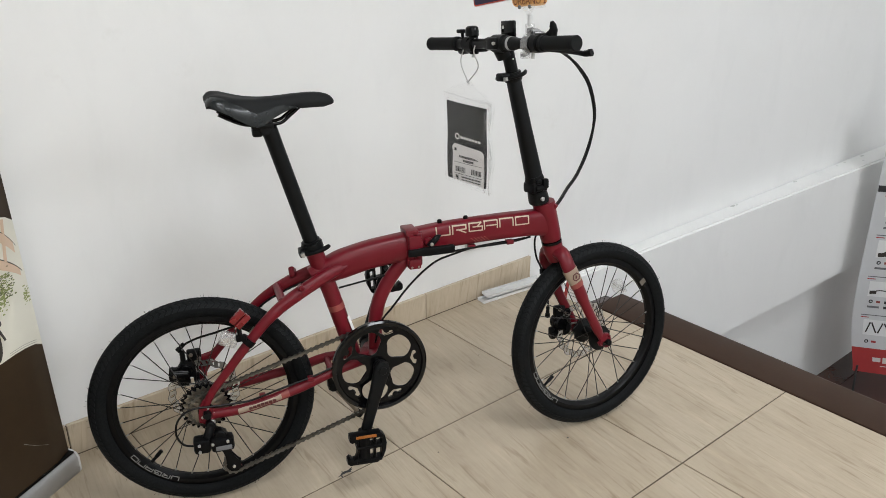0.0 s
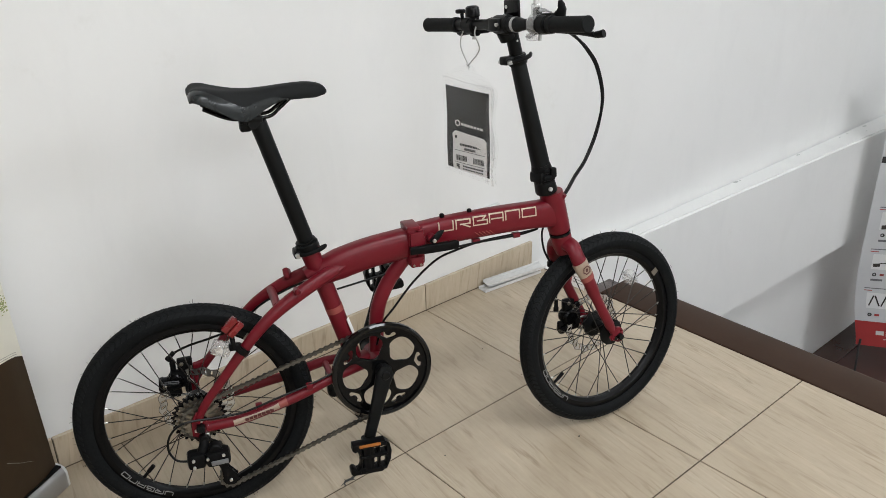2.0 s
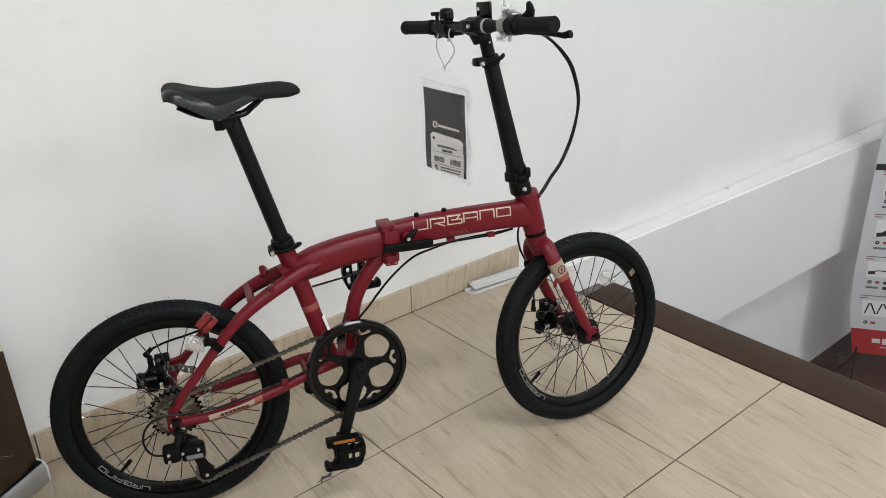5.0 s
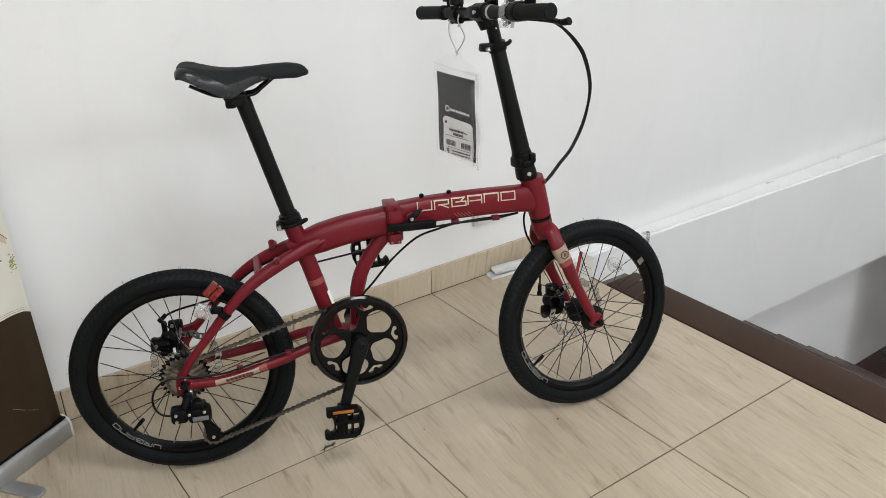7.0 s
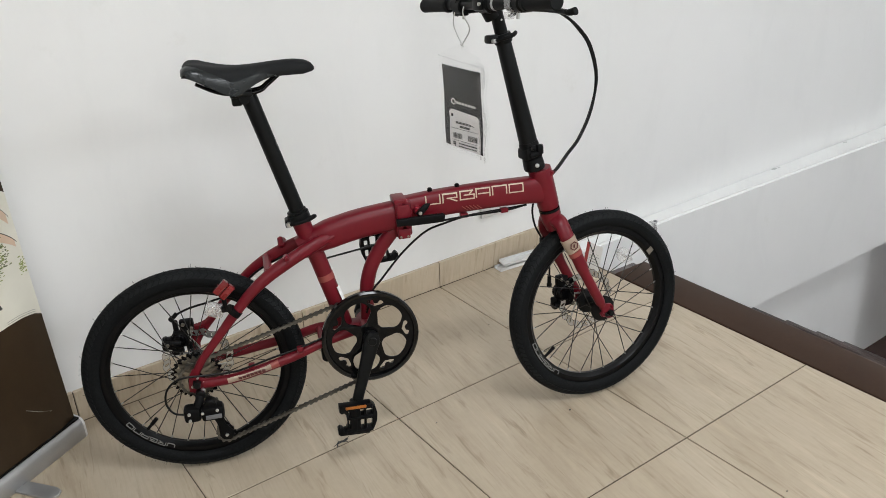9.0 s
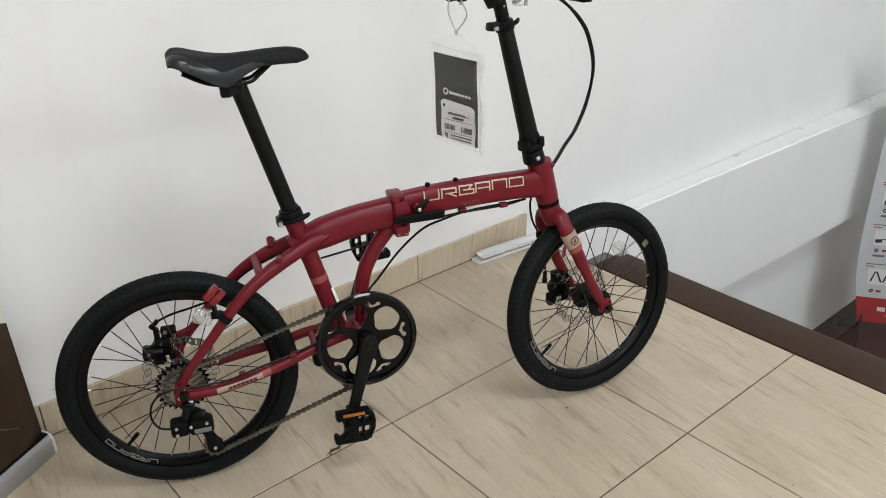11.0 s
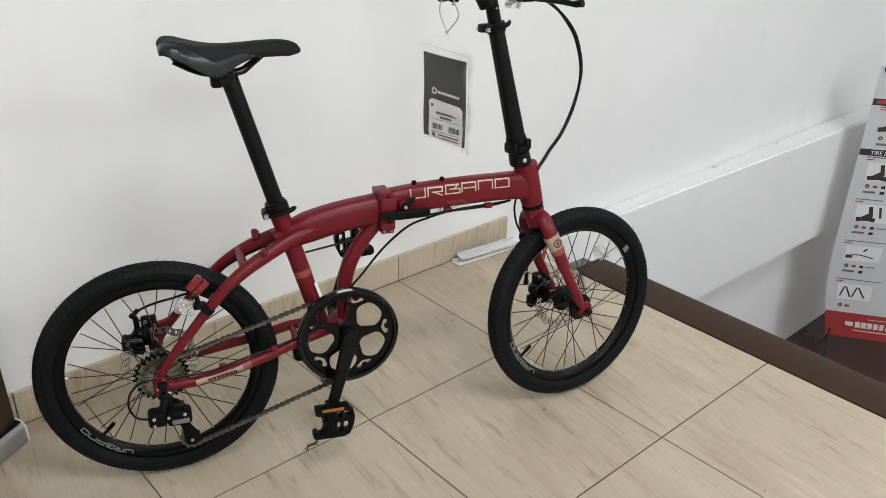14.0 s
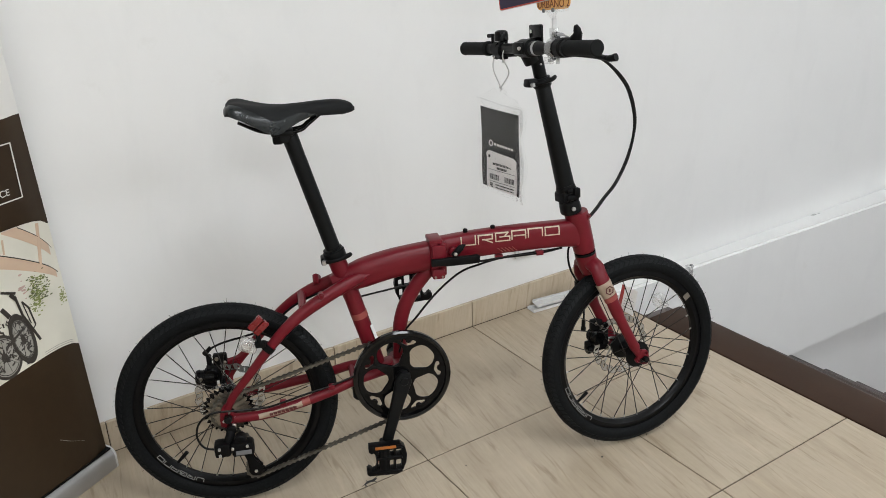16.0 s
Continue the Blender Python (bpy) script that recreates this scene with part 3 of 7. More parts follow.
def wheel(name, m, hub_w, hub_r, seed, disc_y, label):
    """rim > tyre, hub, spokes, disc, valve, on the axle at m."""
    global SPOKE
    rim = part(name, moved(rim_mesh(), m), M_RIM, bike, label)
    part("tyre", moved(tyre_mesh(), m), M_TYRE, rim, "black rubber tyre with fine zigzag tread")
    tagged(part("tyre_tread", moved(tread_mesh(), m), M_TREAD, rim, "worn-free rubber tread blocks, lightened so the grooves look shaded", smooth=False), kind="stuff")
    tagged(part("tyre_hairs", moved(hair_mesh(seed), m), M_TYRE, rim), kind="stuff")
    bm = bmesh.new()
    add_lathe(bm, [(0.0, -hub_w - 0.012), (0.009, -hub_w - 0.012), (0.011, -hub_w - 0.004), (hub_r, -hub_w), (hub_r, -hub_w + 0.004), (0.014, -hub_w + 0.010), (0.0135, 0), (0.014, hub_w - 0.010), (hub_r, hub_w - 0.004), (hub_r, hub_w), (0.016, hub_w + 0.005), (0.009, hub_w + 0.014), (0.0, hub_w + 0.014)], 32, closed=False)
    add_cyl(bm, (0, -hub_w - 0.03, 0), (0, hub_w + 0.03, 0), 0.0045, 10)
    part("hub", moved(bm, m), M_BLACK, rim)
    if SPOKE is None:
        tmp = mesh_ob("spoke", spoke_mesh(), M_SPOKE)
        SPOKE = tmp.data
        bpy.data.objects.remove(tmp)
    nip = None
    for k in range(32):
        a = 2 * math.pi * k / 32 + radians(6.8)
        s = 1 if k % 2 else -1
        t = 1 if (k // 2) % 2 else -1
        f = a + t * radians(78)
        p = Vector((hub_r * 0.86 * math.cos(f), s * (hub_w - 0.002), hub_r * 0.86 * math.sin(f)))
        q = Vector((R_IN * math.cos(a), s * 0.002, R_IN * math.sin(a)))
        w = q - p
        ob = new("spoke", SPOKE)
        ob.parent = rim
        ob.matrix_local = m @ Matrix.Translation(p) @ w.to_track_quat("X", "Z").to_matrix().to_4x4() @ Matrix.Diagonal((w.length, 1, 1, 1))
        nip = nip or mesh_ob("nipple", cyl((-0.0065, 0, 0), (0.001, 0, 0), 0.0017, 6), M_SPOKENUT)
        no = new("nipple", nip.data)
        no.parent = rim
        no.matrix_local = m @ Matrix.Translation(q) @ w.to_track_quat("X", "Z").to_matrix().to_4x4()
    bpy.data.objects.remove(nip)
    if disc_y:
        face, edge = rotor_meshes(0.08 if seed == 1 else 0.079)
        part("brake_disc", moved(face, m @ Matrix.Translation((0, disc_y, 0))), M_DISC, rim, "drilled steel brake disc with wavy edge")
        part("disc_edge", moved(edge, m @ Matrix.Translation((0, disc_y, 0))), M_DISCEDGE, rim, "dark cut edges and centre of the brake disc")
    return rim


def valve(rim, m, ang, r=R_IN):
    bm = bmesh.new()
    u = Vector((math.cos(ang), 0, math.sin(ang)))
    add_cyl(bm, u * (r + 0.004), u * (r - 0.018), 0.0036, 10)
    add_cyl(bm, u * (r - 0.014), u * (r - 0.034), 0.0046, 10, bevel=0.001)
    part("valve", moved(bm, m), M_PLASTIC, rim, "black capped tyre valve")


bl_, br_, tl_, tr_ = (0, 0), (1, 0), (0, 1), (1, 1)
WORD = ((((0, 0.10), (0, 1)), ((0.06, 0), br_), (br_, tr_)),
        ((bl_, tl_), (tl_, tr_), (tr_, (1, 0.48)), ((1, 0.48), (0.30, 0.46)), ((0.42, 0.46), (0.98, 0.02))),
        ((bl_, tl_), (tl_, (0.9, 1)), ((0.9, 1), (0.62, 0.54)), ((0.30, 0.52), (1, 0.52)), ((1, 0.52), br_), (br_, bl_)),
        ((bl_, tl_), (tl_, tr_), (tr_, br_), ((0.16, 0.40), (1, 0.40))),
        ((bl_, tl_), (tl_, tr_), (tr_, br_)),
        ((bl_, tl_), (tl_, tr_), (tr_, br_), (br_, bl_)))


def wheel_marks(rim, m, start):
    """Thin outlined letters in an arc on the rim's side, with their feet towards the hub."""
    bm = bmesh.new()
    for k, strokes in enumerate(WORD):
        for p, q in strokes:
            pts = []
            for i in range(4):
                u, v = p[0] + (q[0] - p[0]) * i / 3, p[1] + (q[1] - p[1]) * i / 3
                a, rr = start + 0.106 * (5 - k) + 0.084 * (1 - u), R_RIM - 0.0110 + 0.0085 * v
                pts.append((rr * math.cos(a), -0.0130, rr * math.sin(a)))
            add_tube(bm, pts, (0.0004, 0.0013), 4)
    part("rim_marks", moved(bm, m), M_RIMMARK, rim, "pale grey outlined letters on the rim")


W_REAR = Matrix.Translation((0, 0, R_TYRE))
W_FRONT = ST_WHEEL @ Matrix.Translation((0.979, 0.0007, 0.2463)) @ Matrix.Diagonal((0.9952, 1, 0.9952, 1))
rear = wheel("rear_wheel", W_REAR, 0.036, 0.026, 1, 0.047, "black rear wheel rim with thin steel spokes")
valve(rear, Matrix.Translation((0, 0, R_TYRE)), radians(225))
wheel_marks(rear, Matrix.Translation((0, 0, R_TYRE)), radians(211))
front = wheel("front_wheel", W_FRONT, 0.034, 0.033, 2, 0.043, "black front wheel rim with thin steel spokes")
valve(front, W_FRONT, radians(215.5))
wheel_marks(front, W_FRONT, radians(197))


def rim_tape(rim, m, ang):
    loop = [(rr * math.cos(ang + da), rr * math.sin(ang + da)) for rr, da in ((R_RIM + 0.002, -0.036), (R_RIM + 0.002, 0.036), (R_IN + 0.003, 0.042), (R_IN + 0.003, -0.042))]
    part("rim_sticker", moved(plate([loop], 0.0008, 0, Matrix.Translation((0, -0.0128, 0))), m), M_RIMTAPE, rim, "small cream sticker on the rim")


rim_tape(front, W_FRONT, radians(36))
rim_tape(rear, Matrix.Translation((0, 0, R_TYRE)), radians(52))


def spoke_reflector(rim, m, ang, r):
    """Clear wheel reflector clipped between the spokes."""
    loop = [(r + 0.019 * math.cos(a), 0.024 * math.sin(a)) for a in [2 * math.pi * k / 20 for k in range(20)]]
    bm = plate([loop], 0.010, 0.002)
    add_box(bm, (r - 0.004, -0.0065, -0.028), (r + 0.004, 0.0065, 0.028), 0.001)
    part("wheel_reflector", moved(bm, m @ Matrix.Rotation(-ang, 4, "Y")), M_SPOKEREF, rim, "clear plastic wheel reflector between the spokes")


spoke_reflector(front, W_FRONT, radians(52), 0.145)

# frame tubes
part("rear_main_tube", tube(smooth_path([(0.262, 0, 0.505), (0.30, 0, 0.521), (0.34, 0, 0.533), (0.40, 0, 0.5455), (0.482, 0, 0.555)], 5), [(0.018 + 0.008 * min(1, i / 8), 0.026 + 0.0072 * min(1, i / 9)) for i in range(21)], 28, power=2.6), M_RED, bike)
front_tube = part("front_main_tube", tube(smooth_path([(0.508, 0, 0.565), (0.58, 0, 0.571), (0.68, 0, 0.5745), (0.76, 0, 0.5750), (0.838, 0, 0.573)], 5), [(0.0225, 0.0305)] * 16 + [(0.0226, 0.0307), (0.0228, 0.0311), (0.0231, 0.0318), (0.0236, 0.0330), (0.0242, 0.0345)], 32, power=3.4), M_RED, bike)
head = bmesh.new()
add_tube(head, [axis_at(z) for z in (0.525, 0.530, 0.545, 0.60, 0.618, 0.623)], [0.0235, 0.0255, 0.0262, 0.0268, 0.0275, 0.0265], 28)
part("head_tube", head, M_RED, bike)
bm = bmesh.new()
add_tube(bm, [axis_at(z) for z in (0.5175, 0.5235)], 0.0252, 28)
part("lower_headset", bm, M_GLOSS, bike)
seat = bmesh.new()
add_tube(seat, [(0.2655, 0, 0.583), (0.30, 0, 0.470), (0.336, 0, 0.335), (0.350, 0, 0.278)], [0.0205, 0.0190, 0.0185, 0.0185], 24)
part("seat_tube", seat, M_RED, bike)
part("curved_brace_tube", tube(smooth_path([(0.478, 0, 0.522), (0.462, 0, 0.505), (0.437, 0, 0.474), (0.414, 0, 0.432), (0.402, 0, 0.387), (0.399, 0, 0.335), (0.396, 0, 0.292)], 5), (0.0145, 0.0165), 22), M_RED, bike)
bm = bmesh.new()
add_cyl(bm, (0.393, -0.036, 0.293), (0.393, 0.036, 0.293), 0.0215, 26, bevel=0.002)
add_box(bm, (0.338, -0.020, 0.276), (0.385, 0.020, 0.310), 0.008)
part("bottom_bracket_shell", bm, M_RED, bike)
for s in (-1, 1):
    st = tube(smooth_path([(-0.008 - s * 0.003, s * 0.062, 0.258), (0.0145 - s * 0.0045, s * 0.065, 0.300), (0.0560 - s * 0.0045, s * 0.066, 0.349), (0.1005 - s * 0.002, s * 0.066, 0.398), (0.146, s * 0.062, 0.4425), (0.189, s * 0.053, 0.4725), (0.240, s * 0.042, 0.4980), (0.296, s * 0.0275, 0.520), (0.350, s * 0.005, 0.533)], 4),
              [(0.0078 + 0.0047 * min(1, i / 22) ** 1.6, 0.0083 + 0.0067 * min(1, i / 22) ** 1.6 - 0.0035 * max(0, (i - 28) / 4)) for i in range(33)], 16)
    part("seat_stay", st, M_RED, bike)
    cs = tube(smooth_path([(0.012, s * 0.062, 0.242), (0.079, s * 0.063, 0.243), (0.153, s * 0.058, 0.255), (0.217, s * 0.050, 0.267), (0.286, s * 0.042, 0.286), (0.355, s * 0.022, 0.292)], 4),
              [(0.009, 0.0115)] * 21, 16)
    part("chain_stay", cs, M_RED, bike)
    loop = [(-0.018, 0.246), (-0.015, 0.264), (-0.006, 0.279), (0.005, 0.284), (0.010, 0.276), (0.006, 0.266), (0.012, 0.256), (0.030, 0.252), (0.034, 0.233), (0.012, 0.230), (-0.006, 0.222), (-0.018, 0.228)]
    part("dropout", plate([loop, list(reversed(circle(0.006, 12, 0.0, R_TYRE)))], 0.007, 0.0015, Matrix.Translation((0, s * 0.062, 0))), M_RED, bike)
    part("mount_boss", join(cyl((0.228, s * 0.040, 0.505), (0.228, s * 0.066, 0.508), 0.0065, 16, bevel=0.002), cyl((0.228, s * 0.064, 0.508), (0.228, s * 0.069, 0.508), 0.0045, 6)), M_RED, bike)
for x, z in ((0.003, 0.2600), (0.0155, 0.2470), (-0.0100, 0.2400)):
    part("dropout_bolt", cyl((x, -0.0640, z), (x, -0.0690, z), 0.0032, 10, bevel=0.0008), M_NIPPLE, bike)
part("stay_bridge", cyl((0.186, -0.05, 0.478), (0.186, 0.05, 0.478), 0.009, 16), M_RED, bike)
part("chain_stay_bridge", cyl((0.285, -0.04, 0.284), (0.285, 0.04, 0.284), 0.0075, 14), M_RED, bike)
part("rack_boss", cyl((0.222, 0.030, 0.503), (0.222, 0.048, 0.520), 0.0072, 14, bevel=0.002), M_RED, bike)
bm = bmesh.new()
bmesh.ops.create_uvsphere(bm, u_segments=20, v_segments=12, radius=1.0, matrix=Matrix.Translation((0.318, -0.022, 0.524)) @ Matrix.Rotation(radians(-22), 4, "Y") @ Matrix.Diagonal((0.026, 0.009, 0.007, 1)))
part("weld_gusset", bm, M_RED, bike)

# frame hinge with its latch
hinge = part("frame_hinge", join(box((0.477, -0.031, 0.508), (0.4965, 0.029, 0.594), 0.006), box((0.4985, -0.031, 0.510), (0.514, 0.029, 0.592), 0.006)), M_RED, bike, "burgundy cast frame hinge block")
part("hinge_rib", join(plate([[(-0.016, 0.030), (0.013, 0.030), (0.017, 0.010), (0.015, -0.012), (0.004, -0.020), (-0.008, -0.020), (-0.017, -0.010)]], 0.008, 0.002, Matrix.Translation((0.497, -0.0330, 0.556))), box((0.476, -0.030, 0.5865), (0.506, 0.024, 0.5985), 0.003), box((0.480, -0.036, 0.5065), (0.508, -0.006, 0.530), 0.003)), M_RED, hinge)
bm = bmesh.new()
add_tube(bm, smooth_path([(0.476, -0.044, 0.5500), (0.51, -0.045, 0.5495), (0.55, -0.044, 0.5490), (0.576, -0.042, 0.5485), (0.586, -0.040, 0.5480)], 4), [(0.006, 0.0080)] * 4 + [(0.006, 0.0095)] * 11 + [(0.0058, 0.0090), (0.0050, 0.0080)], 16, power=7)
part("hinge_lever", bm, M_PLASTIC, hinge, "long black folding latch lever")
bm = bmesh.new()
add_cyl(bm, (0.530, -0.020, 0.567), (0.530, -0.037, 0.567), 0.010, 18, bevel=0.002)
part("latch_boss", bm, M_RED, hinge)
bm = bmesh.new()
add_tube(bm, smooth_path([(0.527, -0.040, 0.560), (0.536, -0.042, 0.570), (0.546, -0.040, 0.578), (0.556, -0.036, 0.582)], 4), [(0.005, 0.0075)] * 9 + [(0.004, 0.006), (0.0035, 0.005), (0.003, 0.003), (0.002, 0.002)], 12)
part("safety_catch", bm, M_PLASTIC, hinge, "small black safety catch")
part("catch_rivet", cyl((0.531, -0.044, 0.566), (0.531, -0.050, 0.566), 0.0042, 14, bevel=0.001), M_NIPPLE, hinge)
for x in (0.486, 0.502):
    part("hinge_bolt", cyl((x, -0.035, 0.512), (x, -0.0375, 0.512), 0.0028, 10, bevel=0.0006), M_COG, hinge)

# marks on the tube
mk = bmesh.new()
DECAL_Y = -0.0229


def glyph(x0, x1, strokes, base, top, w=0.0027):
    """Strokes in the unit square of one letter, as flat bars of width w on the tube's side."""
    px = lambda p: (x0 + (x1 - x0 - w) * p[0] + w / 2, base + (top - base - w) * p[1] + w / 2)  # noqa: E731
    for p, q in strokes:
        (ax, az), (bx, bz) = px(p), px(q)
        length, turn = math.hypot(bx - ax, bz - az), math.atan2(bz - az, bx - ax)
        add_box(mk, (-w / 2, DECAL_Y - 0.0005, -w / 2), (length + w / 2, DECAL_Y + 0.003, w / 2), 0, Matrix.Translation((ax, 0, az)) @ Matrix.Rotation(-turn, 4, "Y"))


for (x0, x1, base), strokes in zip(((0.5490, 0.5842, 0.5745), (0.5884, 0.6236, 0.5750), (0.6288, 0.6642, 0.5765), (0.6668, 0.7018, 0.5780), (0.7056, 0.7418, 0.5788), (0.7458, 0.7816, 0.5785)), WORD):
    glyph(x0, x1, strokes, base, base + 0.0212)
bmesh.ops.subdivide_edges(mk, edges=[e for e in mk.edges if abs(e.verts[0].co.z - e.verts[1].co.z) > 0.01], cuts=5)
for v in mk.verts:
    mid = 0.5750 - 0.004 * max(0.0, (0.62 - v.co.x) / 0.1)
    dz = min(0.97, abs(v.co.z - mid) / 0.0305)
    out = 0.0225 * (1 - dz**3.4) ** (1 / 3.4)
    v.co.y = -out - (0.0007 if v.co.y < DECAL_Y + 0.001 else -0.002)
part("tube_lettering", mk, M_CREAM, front_tube, "cream outlined capital letters on the tube side")
mk = bmesh.new()
for k in range(5):
    add_box(mk, (-0.0008, -0.0236, -0.008), (0.0008, -0.0190, 0.008), 0, Matrix.Translation((0.640 + k * 0.0085, 0, 0.556)) @ Matrix.Rotation(radians(-48), 4, "Y"))
part("tube_stripes", mk, M_TANRED, front_tube, "thin dull red slanted stripes")
for x, z in ((0.565, 0.6015), (0.629, 0.6035)):
    part("cable_stop", join(cyl((x, 0, z - 0.004), (x, 0, z + 0.007), 0.0055, 14, bevel=0.002)), M_PLASTIC, bike)
for x, z in ((0.640, 0.5385), (0.737, 0.538)):
    part("cable_guide", box((x - 0.009, -0.015, z - 0.008), (x + 0.009, -0.001, z + 0.003), 0.002), M_RED, bike)
part("seat_tube_band", tube([(0.3088, 0, 0.438), (0.3126, 0, 0.424)], 0.0193, 24), M_TANRED, bike, "dull tan band round the seat tube")
bm = bmesh.new()
add_box(bm, (-0.0045, -0.0006, -0.019), (0.0045, 0.0006, 0.019), 0, Matrix.Translation((0.3405, -0.0128, 0.388)) @ Matrix.Rotation(radians(-16), 4, "Y") @ Matrix.Rotation(radians(50), 4, "Z"))
part("serial_sticker", bm, M_PAPER, bike, "small white sticker on the seat tube")

# fork
fork = bmesh.new()
add_tube(fork, [axis_at(z) for z in (0.519, 0.512, 0.490, 0.470)], [0.024, 0.025, 0.0235, 0.018], 26)
fork = part("fork", moved(fork, ST_WHEEL), M_RED, bike, "burgundy rigid fork with cream bands")
for s in (-1, 1):
    leg = tube(smooth_path([(0.858, s * 0.010, 0.500), (0.862, s * 0.034, 0.490), (0.868, s * 0.048, 0.462), (0.884, s * 0.054, 0.425), (0.913, s * 0.0555, 0.360), (0.955, s * 0.056, 0.278), (0.971, s * 0.056, 0.250)], 4),
               [(0.0125, 0.019)] * 5 + [(0.0125, 0.018)] * 5 + [(0.0115, 0.0155)] * 6 + [(0.0095, 0.0125)] * 5 + [(0.0075, 0.0095)] * 4, 18)
    leg = part("fork_leg", moved(leg, ST_WHEEL), M_RED, fork)
    loop = [(-0.021, 0.012), (-0.013, 0.019), (-0.006, 0.024), (0.006, 0.022), (0.013, 0.015), (0.014, 0.004), (0.017, -0.006), (0.010, -0.015), (-0.002, -0.016), (-0.010, -0.010), (-0.020, -0.008), (-0.024, 0.000), (-0.018, 0.006)]
    part("fork_end", moved(plate([loop, list(reversed(circle(0.0032, 8, -0.017, -0.001))), list(reversed(circle(0.0028, 8, 0.006, 0.013)))], 0.009, 0.0015, Matrix.Translation((0.977, s * 0.059, 0.2463))), ST_WHEEL), M_RED, fork)
    part("axle_nut", moved(cyl((0.979, s * 0.056, 0.2463), (0.979, s * 0.073, 0.2463), 0.0082, 6, bevel=0.0015), ST_WHEEL), M_BLACK, fork)
    if s > 0:
        continue
    band = tube([(0.8695, s * 0.0488, 0.457), (0.876, s * 0.0512, 0.442), (0.8845, s * 0.0542, 0.424)], [(0.0140, 0.0196), (0.0134, 0.0189), (0.0129, 0.0181)], 18)
    part("fork_band", moved(band, ST_WHEEL), M_BAND, fork, "cream band round the fork leg")
    band = tube([(0.8845, s * 0.0542, 0.4238), (0.8895, s * 0.0545, 0.412)], [(0.0127, 0.0178), (0.0124, 0.0174)], 18)
    part("fork_stripe", moved(band, ST_WHEEL), M_TANRED, fork)
em = plate([circle(0.0115, 6, 0, 0, 0.5), list(reversed(circle(0.0088, 6, 0, 0, 0.5)))], 0.0007)
em = join(em, box((-0.002, -0.00035, -0.004), (0.002, 0.00035, 0.004)))
part("fork_emblem", moved(em, ST_WHEEL @ Matrix.Translation((0.8770, -0.0668, 0.4405))), M_MAROON, fork, "small red hexagon mark")

# seat post, clamp and saddle
post = bmesh.new()
add_tube(post, [(0.2745, 0, 0.560), (0.2045, 0, 0.818), (0.1985, 0, 0.840), (0.1955, 0, 0.8505), (0.1950, 0, 0.8525)], [0.0168, 0.0168, 0.0172, 0.0172, 0.0160], 26)
part("seat_post", post, M_BLACK, bike, "matt black seat post")
d = (Vector((0.2045, 0, 0.818)) - Vector((0.2745, 0, 0.560))).normalized()
c = Vector((0.2675, 0, 0.580))
bm = bmesh.new()
add_tube(bm, [c - d * 0.010, c - d * 0.008, c + d * 0.008, c + d * 0.010], [0.0225, 0.0245, 0.0245, 0.0225], 26)
add_tube(bm, [c + d * 0.011, c + d * 0.012, c + d * 0.015, c + d * 0.016], [0.0200, 0.0215, 0.0215, 0.0200], 26)
add_box(bm, (0.236, -0.016, 0.560), (0.250, 0.016, 0.578), 0.004)
clamp = part("seat_clamp", bm, M_BLACK, bike, "black quick-release seat clamp")
bm = bmesh.new()
add_tube(bm, smooth_path([(0.243, -0.022, 0.570), (0.262, -0.029, 0.573), (0.282, -0.027, 0.577), (0.297, -0.021, 0.581), (0.303, -0.014, 0.580)], 4), [(0.0030, 0.0042)] * 9 + [(0.0034, 0.0056)] * 6 + [(0.003, 0.004)] * 2, 10)
part("clamp_lever", bm, M_PLASTIC, clamp)
part("clamp_bolt", cyl((0.243, -0.026, 0.569), (0.243, 0.024, 0.569), 0.0055, 14, bevel=0.001), M_STEEL, clamp)


def lerp_table(x, rows):
    """Values on a smooth curve through rows of (x, value, value, ...)."""
    n = len(rows)
    i = 0
    while i < n - 2 and x > rows[i + 1][0]:
        i += 1
    a, b = rows[i], rows[i + 1]
    h = b[0] - a[0]
    t = min(1.0, max(0.0, (x - a[0]) / h))
    out = []
    for k in range(1, len(a)):
        slope = (b[k] - a[k]) / h
        before = (a[k] - rows[i - 1][k]) / (a[0] - rows[i - 1][0]) if i else slope
        after = (rows[i + 2][k] - b[k]) / (rows[i + 2][0] - b[0]) if i + 2 < n else slope
        m0 = 0.5 * (before + slope) if before * slope > 0 else 0.0
        m1 = 0.5 * (after + slope) if after * slope > 0 else 0.0
        out.append((2 * t**3 - 3 * t * t + 1) * a[k] + (t**3 - 2 * t * t + t) * h * m0 + (3 * t * t - 2 * t**3) * b[k] + (t**3 - t * t) * h * m1)
    return out


#        x      half   top    drop
FORM = [(0.070, 0.048, 0.9200, 0.009), (0.078, 0.0605, 0.9290, 0.016), (0.096, 0.0685, 0.9320, 0.0255), (0.120, 0.0655, 0.9265, 0.033), (0.145, 0.0570, 0.921, 0.0425), (0.170, 0.0470, 0.9175, 0.0485),
        (0.195, 0.0385, 0.9160, 0.039), (0.220, 0.0320, 0.9165, 0.0275), (0.250, 0.0265, 0.9185, 0.0215), (0.285, 0.0235, 0.9195, 0.0225), (0.310, 0.0215, 0.917, 0.0205), (0.325, 0.0175, 0.9120, 0.0155), (0.332, 0.0115, 0.9065, 0.0105), (0.3355, 0.0045, 0.9010, 0.004)]


def saddle_point(x, s, out=0.0):
    half, top, drop = lerp_table(x, FORM)
    a = abs(s)
    dip = 0.006 * math.exp(-((s / 0.28) ** 2)) * max(0.0, 1 - (x - 0.07) / 0.14)
    y = math.copysign(half * math.sin(min(1.0, a) * math.pi / 2) ** 0.9, s) + math.copysign(out, s) * (a > 0)
    return Vector((x, y, top - dip - drop * a**2.6))


